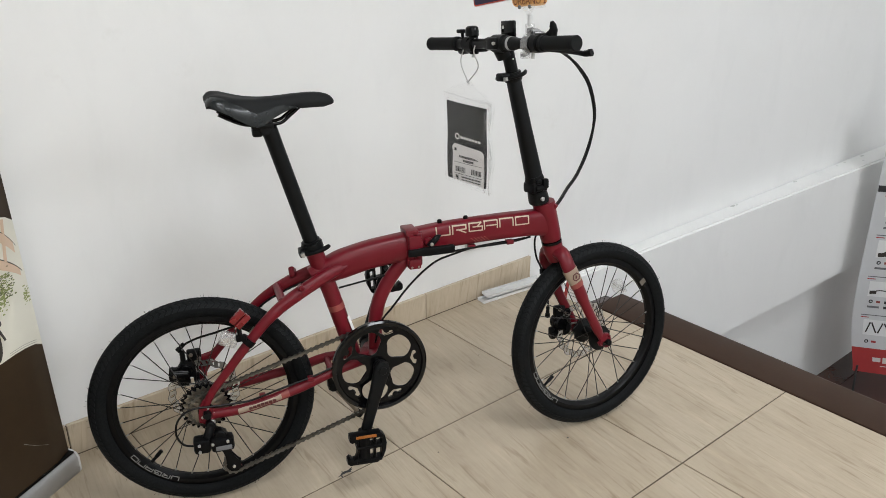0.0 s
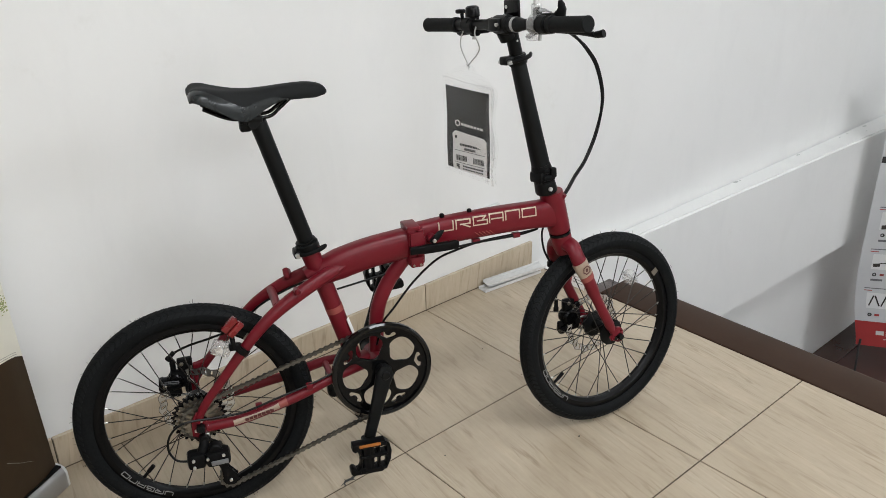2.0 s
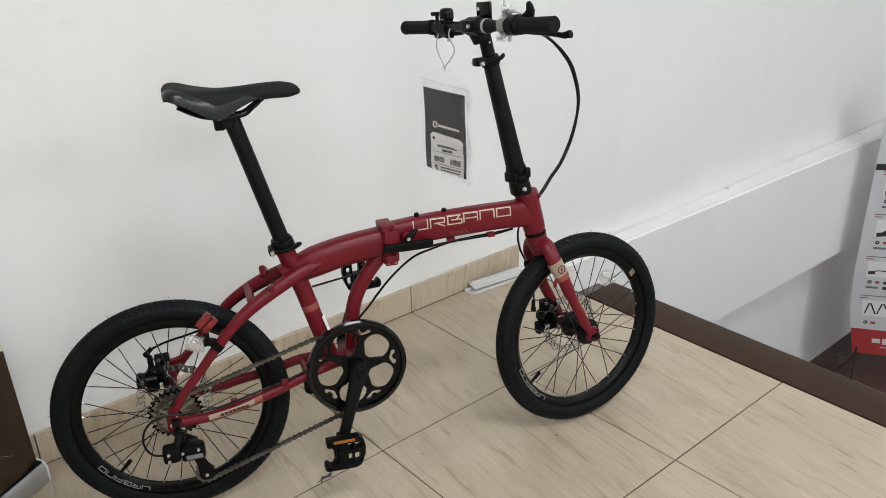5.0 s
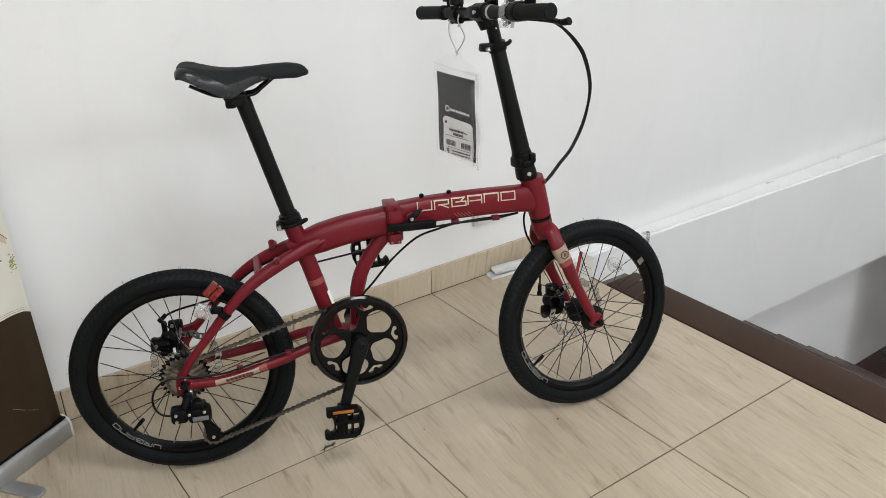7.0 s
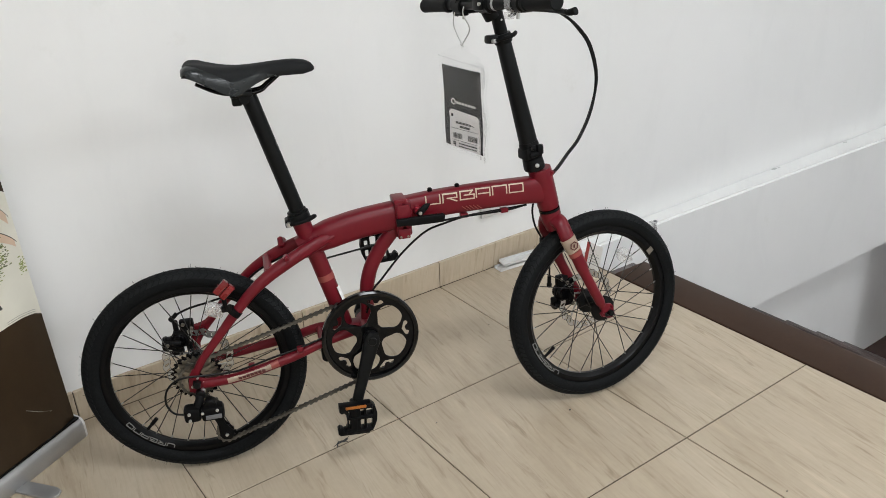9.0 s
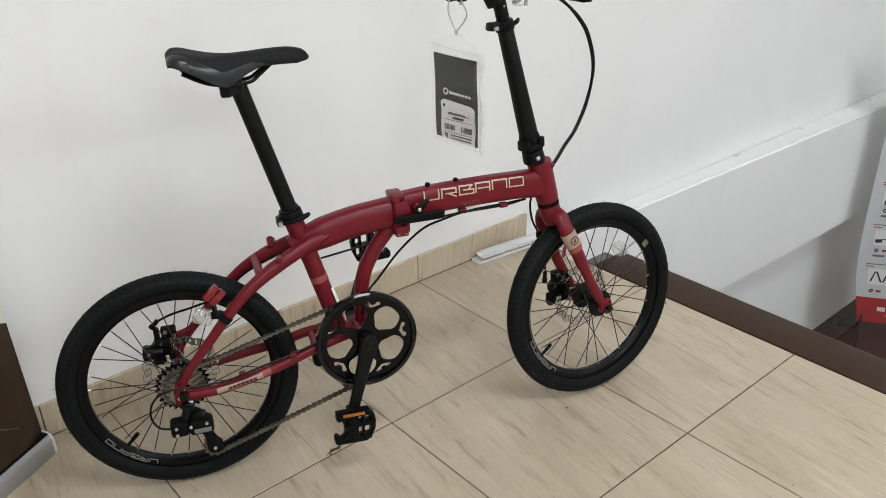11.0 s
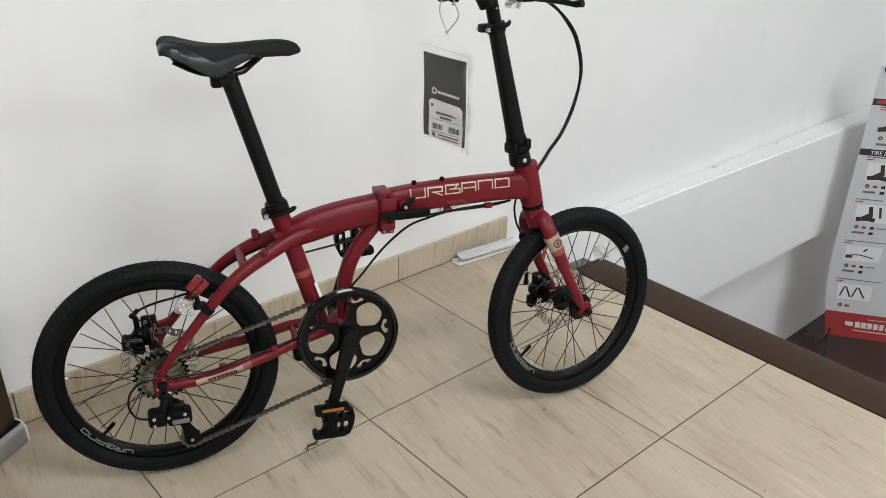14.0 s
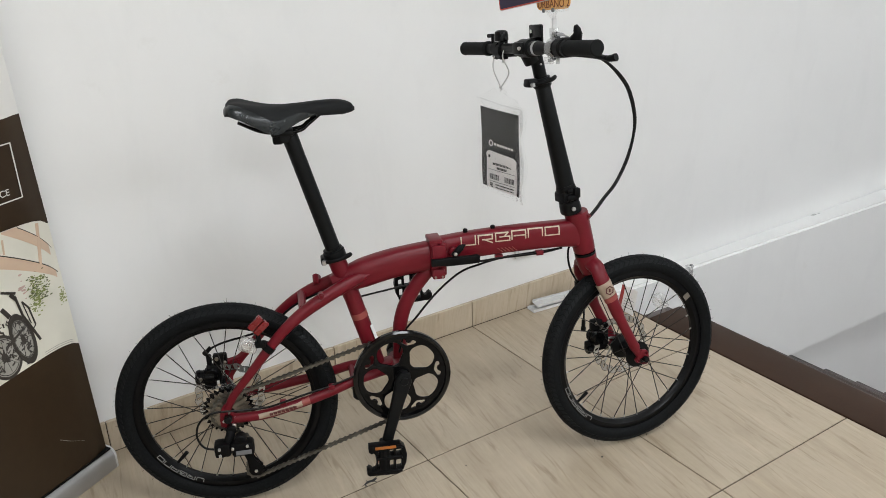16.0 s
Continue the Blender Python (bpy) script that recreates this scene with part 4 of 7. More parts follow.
def saddle_skin(x0, x1, nx, s0, s1, ns, out, inward):
    bm = bmesh.new()
    rows = []
    for i in range(nx + 1):
        x = x0 + (x1 - x0) * i / nx
        rows.append([bm.verts.new(saddle_point(x, s0 + (s1 - s0) * j / ns, out)) for j in range(ns + 1)])
    low = [[bm.verts.new(v.co + Vector((0, -v.co.y * 0.12, -inward * (0.3 + 0.7 * min(1.0, (x1 - v.co.x) / 0.025))))) for v in r] for r in rows]
    for i in range(nx):
        for j in range(ns):
            bm.faces.new((rows[i][j], rows[i + 1][j], rows[i + 1][j + 1], rows[i][j + 1]))
            bm.faces.new((low[i][j + 1], low[i + 1][j + 1], low[i + 1][j], low[i][j]))
    for i in range(nx):
        for j in (0, ns):
            bm.faces.new((rows[i][j], low[i][j], low[i + 1][j], rows[i + 1][j]))
    for j in range(ns):
        for i in (0, nx):
            bm.faces.new((rows[i][j], rows[i][j + 1], low[i][j + 1], low[i][j]))
    return bm


saddle = part("saddle", saddle_skin(0.072, 0.3355, 44, -1, 1, 24, 0.0, 0.007), M_SADDLE, bike, "dark grey padded sports saddle")
for s in (-1, 1):
    bm = bmesh.new()
    rows = []
    xs = [0.071 + 0.185 * i / 32 for i in range(33)]
    for x in xs:
        t = (x - 0.071) / 0.185
        lo_s = 1.06
        hi_s = 0.42 + 0.78 * t if t < 0.5 else 0.81 - 0.02 * (t - 0.5) + 0.28 * max(0.0, (t - 0.80) / 0.20)
        ring = [saddle_point(x, s * (hi_s + (lo_s - hi_s) * j / 5), 0.0018) for j in range(6)]
        rows.append([bm.verts.new(p) for p in ring] + [bm.verts.new(ring[-1] + Vector((0, -s * 0.010, 0.0)))] + [bm.verts.new(ring[0] + Vector((0, -s * 0.008, -0.004)))])
    for a, b in zip(rows, rows[1:]):
        for j in range(len(a)):
            k = (j + 1) % len(a)
            bm.faces.new((a[j], b[j], b[k], a[k]))
    bm.faces.new(rows[0])
    bm.faces.new(rows[-1])
    part("side_panel", bm, M_SIDE, saddle, "glossy slate grey vinyl saddle flank")
bm = bmesh.new()
rows = []
for i in range(30):
    x = 0.082 + 0.235 * i / 29
    half, top, drop = lerp_table(x, FORM)
    rows.append([bm.verts.new((x, half * q, top - drop * 0.92 - 0.004 + (0.004 if abs(q) > 0.8 else 0))) for q in (-0.9, -0.5, 0, 0.5, 0.9)] + [bm.verts.new((x, half * q, top - drop * 0.55)) for q in (0.7, -0.7)])
for a, b in zip(rows, rows[1:]):
    for j in range(7):
        k = (j + 1) % 7
        bm.faces.new((a[j], b[j], b[k], a[k]))
bm.faces.new(rows[0])
bm.faces.new(rows[-1])
part("saddle_base", bm, M_PLASTIC, saddle)
for s in (-1, 1):
    part("saddle_rail", tube(smooth_path([(0.095, s * 0.026, 0.889), (0.130, s * 0.022, 0.870), (0.160, s * 0.021, 0.862), (0.215, s * 0.021, 0.862), (0.238, s * 0.016, 0.875), (0.262, s * 0.010, 0.892)], 5), 0.0036, 10), M_GLOSS, saddle)
bm = bmesh.new()
add_cyl(bm, (0.186, -0.026, 0.852), (0.186, 0.026, 0.852), 0.013, 18, bevel=0.002)
add_box(bm, (0.158, -0.027, 0.853), (0.204, 0.027, 0.866), 0.004)
add_box(bm, (0.160, -0.012, 0.834), (0.182, 0.012, 0.858), 0.005)
part("saddle_clamp", bm, M_BLACK, bike, "black saddle clamp head")

# ---- drive train ----
BBX, BBZ, RING = 0.393, 0.291, 0.111


def ring_guard():
    """Five-armed chain guard with rounded windows and small notched ends on the arms."""
    loops = [circle(RING, 96)]
    for k in range(5):
        mid = radians(5 + 72 * k + 36)
        pts = []
        ri, ro, wi, wo = 0.032, 0.0895, 0.36, 0.485
        corners = [(ri + 0.004, -wi * 0.75), (ri, 0.0), (ri + 0.004, wi * 0.75), (0.056, wo), (0.068, wo * 0.97), (0.079, wo * 0.74), (ro - 0.003, wo * 0.46), (ro - 0.001, 0.0), (ro - 0.003, -wo * 0.46), (0.079, -wo * 0.74), (0.068, -wo * 0.97), (0.056, -wo)]
        n = len(corners)
        for i in range(n):
            p0, p1, p2, p3 = (corners[(i + j) % n] for j in (-1, 0, 1, 2))
            for s in range(4):
                t = s / 4
                q = [0.5 * (2 * b + (c - a) * t + (2 * a - 5 * b + 4 * c - d) * t * t + (3 * b - a - 3 * c + d) * t**3) for a, b, c, d in zip(p0, p1, p2, p3)]
                pts.append((q[0] * math.cos(mid + q[1]), q[0] * math.sin(mid + q[1])))
        loops.append(list(reversed(pts)))
        arm = radians(5 + 72 * k)
        bean = []
        for r, a in ((0.0885, -0.205), (0.0905, -0.13), (0.0890, -0.088), (0.0835, -0.062), (0.0815, 0.0), (0.0835, 0.062), (0.0890, 0.088), (0.0905, 0.13), (0.0885, 0.205), (0.0840, 0.215), (0.0795, 0.150), (0.0765, 0.075), (0.0740, 0.0), (0.0765, -0.075), (0.0795, -0.150), (0.0840, -0.215)):
            bean.append((r * math.cos(arm + a), r * math.sin(arm + a)))
        loops.append(list(reversed(bean)))
    return plate(loops, 0.006, 0.0012)


def toothed(r, teeth, depth, bore):
    n = teeth * 4
    outer = []
    for i in range(n):
        rr = r + depth if i % 4 in (0, 1) else r - depth * 0.4
        a = 2 * math.pi * i / n
        outer.append((rr * math.cos(a), rr * math.sin(a)))
    return [outer, list(reversed(circle(bore, 32)))]


AT_BB = Matrix.Translation((BBX, 0, BBZ))
crank = part("crankset", moved(plate(toothed(0.098, 46, 0.004, 0.0925), 0.003), AT_BB @ Matrix.Translation((0, -0.047, 0))), M_RINGSTEEL, bike, "black crankset with five-arm chain guard")
part("chain_guard", moved(ring_guard(), AT_BB @ Matrix.Translation((0, -0.056, 0))), M_GLOSS, crank, "glossy black five-arm chain guard")
bm = bmesh.new()
add_lathe(bm, [(RING - 0.009, -0.064), (RING - 0.003, -0.0655), (RING + 0.001, -0.062), (RING + 0.001, -0.054), (RING - 0.004, -0.050), (RING - 0.012, -0.056)], 96)
part("guard_rim", moved(bm, AT_BB), M_LACQUER, crank)
part("crank_axle", cyl((BBX, -0.084, BBZ), (BBX, 0.084, BBZ), 0.0165, 24, bevel=0.003), M_BLACK, crank)


def crank_arm(side, end):
    y0, y1 = side * 0.078, side * 0.094
    a, b = Vector((BBX, y0, BBZ)), Vector((end[0], y1, end[1]))
    w = (b - a)
    pts = [a - w.normalized() * 0.018, a, a + w * 0.3, a + w * 0.75, b, b + w.normalized() * 0.012]
    return tube(pts, [(0.008, 0.011), (0.0105, 0.0195), (0.009, 0.0155), (0.008, 0.0125), (0.008, 0.0125), (0.005, 0.008)], 18, power=3.2)


PED_R, PED_L = (0.341, 0.139), (0.445, 0.443)
part("crank_arm", crank_arm(-1, PED_R), M_BLACK, crank)
part("crank_arm", crank_arm(1, PED_L), M_BLACK, crank)
part("crank_bolt", cyl((BBX, -0.086, BBZ), (BBX, -0.0915, BBZ), 0.010, 20, bevel=0.002), M_BLACK, crank)


def pedal(side, at, flip, lens):
    """Folding pedal, folded flat against the crank: caged plastic body with hooks, amber strip on the edge."""
    out = [(-0.052, 0.037), (0.030, 0.037), (0.042, 0.024), (0.047, 0.0), (0.045, -0.026), (0.036, -0.052), (0.022, -0.064), (-0.052, -0.062), (-0.058, -0.056), (-0.058, -0.042), (-0.052, -0.036), (-0.046, -0.040), (-0.042, -0.046), (-0.036, -0.044), (-0.032, -0.034), (-0.031, -0.012), (-0.034, 0.006), (-0.040, 0.014), (-0.046, 0.012), (-0.052, 0.018)]
    holes = [rounded(*h, 0.004) for h in ((-0.026, -0.006, -0.052, -0.014), (-0.026, -0.006, -0.006, 0.027), (0.000, 0.018, -0.052, -0.014), (0.000, 0.018, -0.006, 0.027), (0.024, 0.035, -0.042, -0.014), (0.024, 0.035, -0.006, 0.016))] if not lens else [rounded(0.002, 0.013, 0.000, 0.024, 0.003), rounded(0.018, 0.034, 0.000, 0.021, 0.004), rounded(0.002, 0.013, -0.046, -0.014, 0.003), rounded(0.018, 0.033, -0.046, -0.014, 0.004), rounded(-0.029, -0.025, -0.040, 0.018, 0.0015)]
    m = Matrix.Translation((at[0], side * 0.122, at[1])) @ Matrix.Diagonal((flip * (0.87 if lens else 0.86), 1, 0.76 if lens else 0.80, 1)) @ Matrix.Rotation(radians(2), 4, "Y")
    body = part("pedal", moved(plate([out] + [list(reversed(h)) for h in holes], 0.022, 0.002), m), M_PLASTIC, crank, "black plastic folding pedal folded against the crank")
    part("pedal_barrel", moved(cyl((-0.012, 0, 0.036), (-0.012, 0, -0.056), 0.0125 if lens else 0.006, 16, bevel=0.002), m), M_PLASTIC, body)
    for z in (-0.052, -0.006, 0.026) if lens else ():
        part("pedal_rib", moved(box((-0.034, -0.0135, z - 0.004), (0.034, 0.0135, z + 0.004), 0.002), m), M_PLASTIC, body)
    part("pedal_spindle", moved(cyl((-0.012, side * -0.034, 0.022), (-0.012, 0, 0.022), 0.0075, 14), m), M_BLACK, body)
    if lens:
        part("pedal_reflector", moved(box((-0.036, side * 0.013 - 0.002, 0.0275), (0.018, side * 0.013 + 0.002, 0.0355), 0.001), m), M_AMBER, body, "amber pedal reflector strip")


def rounded(x0, x1, z0, z1, r=0.006, n=5):
    out = []
    for cx, cz, a0 in ((x1 - r, z1 - r, 0), (x0 + r, z1 - r, 90), (x0 + r, z0 + r, 180), (x1 - r, z0 + r, 270)):
        out += [(cx + r * math.cos(radians(a0 + 90 * k / n)), cz + r * math.sin(radians(a0 + 90 * k / n))) for k in range(n + 1)]
    return out


pedal(-1, (0.343, 0.134), 1, True)
pedal(1, (0.449, 0.449), -1, False)

CY = -0.046
cass, big = bmesh.new(), bmesh.new()
for k, (teeth, y) in enumerate(((28, -0.026), (24, -0.0305), (22, -0.035), (20, -0.0395), (18, -0.044), (16, -0.0485), (14, -0.053))):
    r = 0.00182 * teeth + 0.0018
    loops = toothed(r, teeth, 0.0042, 0.015 if k < 6 else 0.012)
    if k < 5:
        for j in range(12):
            a = 2 * math.pi * (j + 0.3 * k) / 12
            hole = [(r - 0.0115, a - 0.10), (r - 0.0115, a + 0.10), (r - 0.0062, a + 0.13), (r - 0.0062, a - 0.13)]
            loops.append(list(reversed([(q * math.cos(b), q * math.sin(b)) for q, b in hole])))
    one = plate(loops, 0.0016, 0, Matrix.Translation((0, y, 0)))
    me = bpy.data.meshes.new("cog")
    one.to_mesh(me)
    one.free()
    (cass if k else big).from_mesh(me)
    bpy.data.meshes.remove(me)
add_lathe(big, [(0.012, -0.054), (0.019, -0.054), (0.030, -0.026), (0.012, -0.026)], 30)
part("cassette", moved(cass, Matrix.Translation((0, 0, R_TYRE))), M_COG, rear, "bronze-grey seven-speed cassette")
# Black core and backing cog put the shade of the cog gaps into colour.
part("large_cog", moved(big, Matrix.Translation((0, 0, R_TYRE))), M_GLOSS, rear, "largest cog and cassette core, black for the shade between cogs")
bm = bmesh.new()
add_lathe(bm, [(0.030, -0.0215), (0.062, -0.0225), (0.0635, -0.0205), (0.030, -0.0195)], 40)
part("spoke_guard", moved(bm, Matrix.Translation((0, 0, R_TYRE))), M_GUARD, rear, "clear plastic spoke guard disc")

J_UP, J_LOW = Vector((0.020, CY, 0.172)), Vector((0.044, CY, 0.0985))


def arc(cx, cz, r, a0, a1, n):
    return [Vector((cx + r * math.cos(radians(a0 + (a1 - a0) * k / n)), CY, cz + r * math.sin(radians(a0 + (a1 - a0) * k / n)))) for k in range(n + 1)]


line = arc(BBX, BBZ, 0.099, -76, 104, 40) + arc(0, R_TYRE, 0.037, 104, 275, 16) + arc(J_UP.x, J_UP.z, 0.020, 75, -40, 6) + arc(J_LOW.x, J_LOW.z, 0.020, 150, 284, 8)
line.append(line[0])


def chain_mesh(path, pitch=0.0127):
    pts, left = [path[0]], pitch
    for a, b in zip(path, path[1:]):
        seg = (b - a).length
        at = left
        while at <= seg:
            pts.append(a + (b - a) * (at / seg))
            at += pitch
        left = at - seg
    bm = bmesh.new()
    for k, (a, b) in enumerate(zip(pts, pts[1:])):
        w = (b - a).normalized()
        u = Vector((0, 1, 0)).cross(w).normalized()
        off = 0.0042 if k % 2 else 0.0030
        for s in (-1, 1):
            y = Vector((0, s * off, 0))
            prof2 = [(-0.0036, -0.0028), (-0.0036, 0.0028), (0.0, 0.0045), (0.0044, 0.0021), (0.0083, 0.0021), (0.0127, 0.0045), (0.0163, 0.0028), (0.0163, -0.0028), (0.0127, -0.0045), (0.0083, -0.0021), (0.0044, -0.0021), (0.0, -0.0045)]
            f0 = [bm.verts.new(a + w * p + u * q + y + Vector((0, s * 0.0005, 0))) for p, q in prof2]
            f1 = [bm.verts.new(a + w * p + u * q + y - Vector((0, s * 0.0005, 0))) for p, q in prof2]
            bm.faces.new(f0)
            bm.faces.new(list(reversed(f1)))
            for i in range(len(f0)):
                j = (i + 1) % len(f0)
                bm.faces.new((f0[i], f1[i], f1[j], f0[j]))
        add_cyl(bm, a + Vector((0, -0.0052, 0)), a + Vector((0, 0.0052, 0)), 0.0026, 6)
    return bm


part("chain", chain_mesh(line), M_CHAIN, bike, "oiled grey bicycle chain")

# rear gear mechanism
bm = bmesh.new()
add_cyl(bm, (0.004, -0.058, 0.222), (0.004, -0.082, 0.222), 0.011, 18, bevel=0.002)
add_tube(bm, smooth_path([(0.004, -0.074, 0.222), (0.0, -0.080, 0.210), (-0.006, -0.084, 0.198)], 4), [(0.008, 0.010)] * 9, 12)
gear = part("rear_derailleur", bm, M_PLASTIC, bike, "black rear derailleur under the cassette")
part("derailleur_body", join(box((-0.036, -0.100, 0.168), (0.000, -0.066, 0.202), 0.007), box((0.000, -0.102, 0.166), (0.050, -0.070, 0.200), 0.008), cyl((0.022, -0.070, 0.200), (0.022, -0.094, 0.200), 0.014, 18, bevel=0.003)), M_PLASTIC, gear)
part("derailleur_plate", box((0.010, -0.1045, 0.173), (0.044, -0.1015, 0.183), 0.001), M_GREYINK, gear, "grey name plate without legible letters")
for x, z in ((-0.024, 0.192), (-0.024, 0.176), (0.036, 0.192), (0.004, 0.190)):
    part("derailleur_bolt", cyl((x, -0.099, z), (x, -0.1045, z), 0.0034, 12, bevel=0.0006), M_NIPPLE, gear)
for y in (CY - 0.007, CY + 0.007):
    loop = [(0.008, 0.184), (0.030, 0.182), (0.036, 0.160), (0.044, 0.128), (0.060, 0.106), (0.060, 0.092), (0.050, 0.084), (0.036, 0.086), (0.029, 0.098), (0.028, 0.126), (0.016, 0.158)]
    part("derailleur_cage", plate([loop], 0.002, 0.0005, Matrix.Translation((0, y, 0))), M_PLASTIC, gear)
for p, y in ((J_UP, CY), (J_LOW, CY)):
    part("jockey_wheel", plate(toothed(0.0175, 11, 0.003, 0.005), 0.006, 0, Matrix.Translation((p.x, y, p.z))), M_PLASTIC, gear)
    part("jockey_bolt", cyl((p.x, CY - 0.008, p.z), (p.x, CY - 0.013, p.z), 0.0036, 12, bevel=0.0006), M_NIPPLE, gear)
part("axle_nut", cyl((0, -0.064, R_TYRE), (0, -0.080, R_TYRE), 0.0095, 6, bevel=0.0015), M_BLACK, bike)
part("hanger_bolt", cyl((0.010, -0.064, 0.228), (0.010, -0.074, 0.228), 0.006, 12, bevel=0.001), M_STEEL, bike)
part("shift_cable", tube(smooth_path([(-0.034, -0.088, 0.186), (-0.056, -0.090, 0.196), (-0.068, -0.088, 0.222), (-0.060, -0.086, 0.254), (-0.030, -0.082, 0.272), (0.030, -0.078, 0.268), (0.085, -0.076, 0.266), (0.124, -0.073, 0.272), (0.17, -0.068, 0.281), (0.23, -0.060, 0.290), (0.30, -0.050, 0.306)], 6), 0.0024, 8), M_CABLE, bike)
for x, z in ((0.122, 0.267), (0.232, 0.285)):
    part("cable_guide", box((x - 0.007, -0.072 if x < 0.2 else -0.064, z - 0.005), (x + 0.007, -0.058 if x < 0.2 else -0.050, z + 0.007), 0.002), M_RED, bike)
mk = bmesh.new()
add_tube(mk, [(0.066, -0.0634, 0.2424), (0.100, -0.0622, 0.2460), (0.130, -0.0599, 0.2511), (0.163, -0.0572, 0.2572)], [(0.0098, 0.0096)] * 4, 16)
decal = part("chain_stay_decal", mk, M_BAND, bike, "cream sleeve decal on the chain stay")
mk = bmesh.new()
for k in range(7):
    x = 0.090 + 0.0088 * k
    add_box(mk, (x, -0.0755, 0.2425 + (x - 0.083) * 0.165), (x + 0.0074, -0.0715, 0.2474 + (x - 0.083) * 0.165), 0)
bmesh.ops.transform(mk, matrix=Matrix.Translation((0, 0.0012, 0)), verts=mk.verts)
part("decal_marks", mk, M_MAROON, decal)
part("stay_stripe", tube([(0.1632, -0.0572, 0.2573), (0.181, -0.0556, 0.2606)], (0.0096, 0.0102), 16), M_TANRED, bike, "dull red band beside the cream decal")

# brakes
def caliper(m, name, label, blocks, barrels, port, bolts):
    """Cast caliper: rounded blocks, round housings (ends and radius), cable adjuster and bolt heads."""
    body = bmesh.new()
    for lo, hi in blocks:
        add_box(body, lo, hi, 0.0045, segs=2)
    c = part(name, moved(body, m), M_PLASTIC, bike, label)
    for p, q, r in barrels:
        p, q = Vector(p), Vector(q)
        house = cyl(p, q, r, 20, bevel=r * 0.18)
        for u in (0.12, 0.38, 0.64):
            add_cyl(house, p.lerp(q, u), p.lerp(q, u + 0.10), r * 1.07, 20, bevel=0.0006)
        part("caliper_housing", moved(house, m), M_GLOSS, c)
    part("cable_adjuster", moved(join(cyl(*port, 0.0050, 12, bevel=0.001), cyl(port[0], Vector(port[0]).lerp(Vector(port[1]), 0.4), 0.0066, 12, bevel=0.0015)), m), M_BLACK, c)
    for p in bolts:
        part("caliper_bolt", moved(join(cyl((p[0], p[1], p[2]), (p[0], p[1] - 0.005, p[2]), 0.0045, 12, bevel=0.001)), m), M_COG, c)


caliper(Matrix.Identity(4), "rear_brake_caliper", "black cable disc brake caliper",
        [((-0.046, 0.044, 0.286), (-0.012, 0.062, 0.326), ), ((-0.029, 0.048, 0.322), (0.003, 0.066, 0.350)), ((-0.056, 0.046, 0.264), (-0.027, 0.062, 0.286)), ((-0.044, 0.052, 0.312), (-0.032, 0.066, 0.350)), ((-0.020, 0.042, 0.272), (-0.006, 0.056, 0.296))],
        [((-0.072, 0.051, 0.3005), (-0.028, 0.051, 0.2960), 0.0155), ((-0.036, 0.040, 0.304), (-0.036, 0.070, 0.304), 0.016), ((-0.066, 0.040, 0.290), (-0.066, 0.056, 0.290), 0.006)],
        ((-0.048, 0.060, 0.349), (-0.031, 0.064, 0.3645)), ((-0.020, 0.047, 0.342), (-0.003, 0.047, 0.331), (-0.060, 0.037, 0.300)))
caliper(ST_WHEEL, "front_brake_caliper", "black cable disc brake caliper",
        [((0.898, 0.046, 0.294), (0.931, 0.062, 0.324)), ((0.893, 0.044, 0.262), (0.946, 0.062, 0.293)), ((0.900, 0.046, 0.238), (0.946, 0.060, 0.262)), ((0.883, 0.050, 0.246), (0.900, 0.062, 0.268)), ((0.926, 0.040, 0.252), (0.944, 0.050, 0.284))],
        [((0.912, 0.036, 0.278), (0.912, 0.070, 0.278), 0.019), ((0.887, 0.056, 0.244), (0.925, 0.056, 0.250), 0.012), ((0.934, 0.040, 0.306), (0.934, 0.060, 0.306), 0.008)],
        ((0.8800, 0.058, 0.296), (0.8815, 0.058, 0.326)), ((0.908, 0.044, 0.315), (0.924, 0.044, 0.304), (0.936, 0.038, 0.246)))
part("caliper_bracket", join(tube(smooth_path([(0.046, 0.062, 0.346), (0.028, 0.060, 0.334), (0.006, 0.058, 0.329), (-0.018, 0.056, 0.328)], 4), (0.004, 0.006), 10), tube(smooth_path([(0.016, 0.058, 0.328), (0.004, 0.058, 0.306), (-0.001, 0.058, 0.276)], 4), (0.004, 0.010), 10)), M_RED, bike)
part("rear_brake_cable", tube(smooth_path([(-0.032, 0.066, 0.3605), (-0.022, 0.066, 0.365), (-0.004, 0.064, 0.372), (0.018, 0.062, 0.3775), (0.050, 0.060, 0.384), (0.105, 0.054, 0.402), (0.16, 0.048, 0.446), (0.22, 0.034, 0.478), (0.27, 0.012, 0.500)], 6), 0.0025, 8), M_CABLE, bike)
part("gear_cable_housing", tube(smooth_path([(0.395, -0.014, 0.330), (0.412, -0.020, 0.385), (0.437, -0.018, 0.412), (0.49, -0.010, 0.465), (0.546, -0.010, 0.508), (0.595, -0.012, 0.524), (0.645, -0.010, 0.533), (0.70, -0.008, 0.536), (0.742, -0.008, 0.5375), (0.795, 0.0, 0.538)], 6), 0.0025, 8), M_CABLE, bike)
part("brake_cable_housing", tube(smooth_path([(0.512, -0.020, 0.5385), (0.560, -0.020, 0.5325), (0.640, -0.015, 0.5345), (0.737, -0.012, 0.5355), (0.792, -0.004, 0.5395)], 6), 0.0025, 8), M_CABLE, bike)
part("rear_cable_run", tube([(0.318, -0.012, 0.478), (0.437, 0.0, 0.490)], 0.0022, 8), M_CABLE, bike)
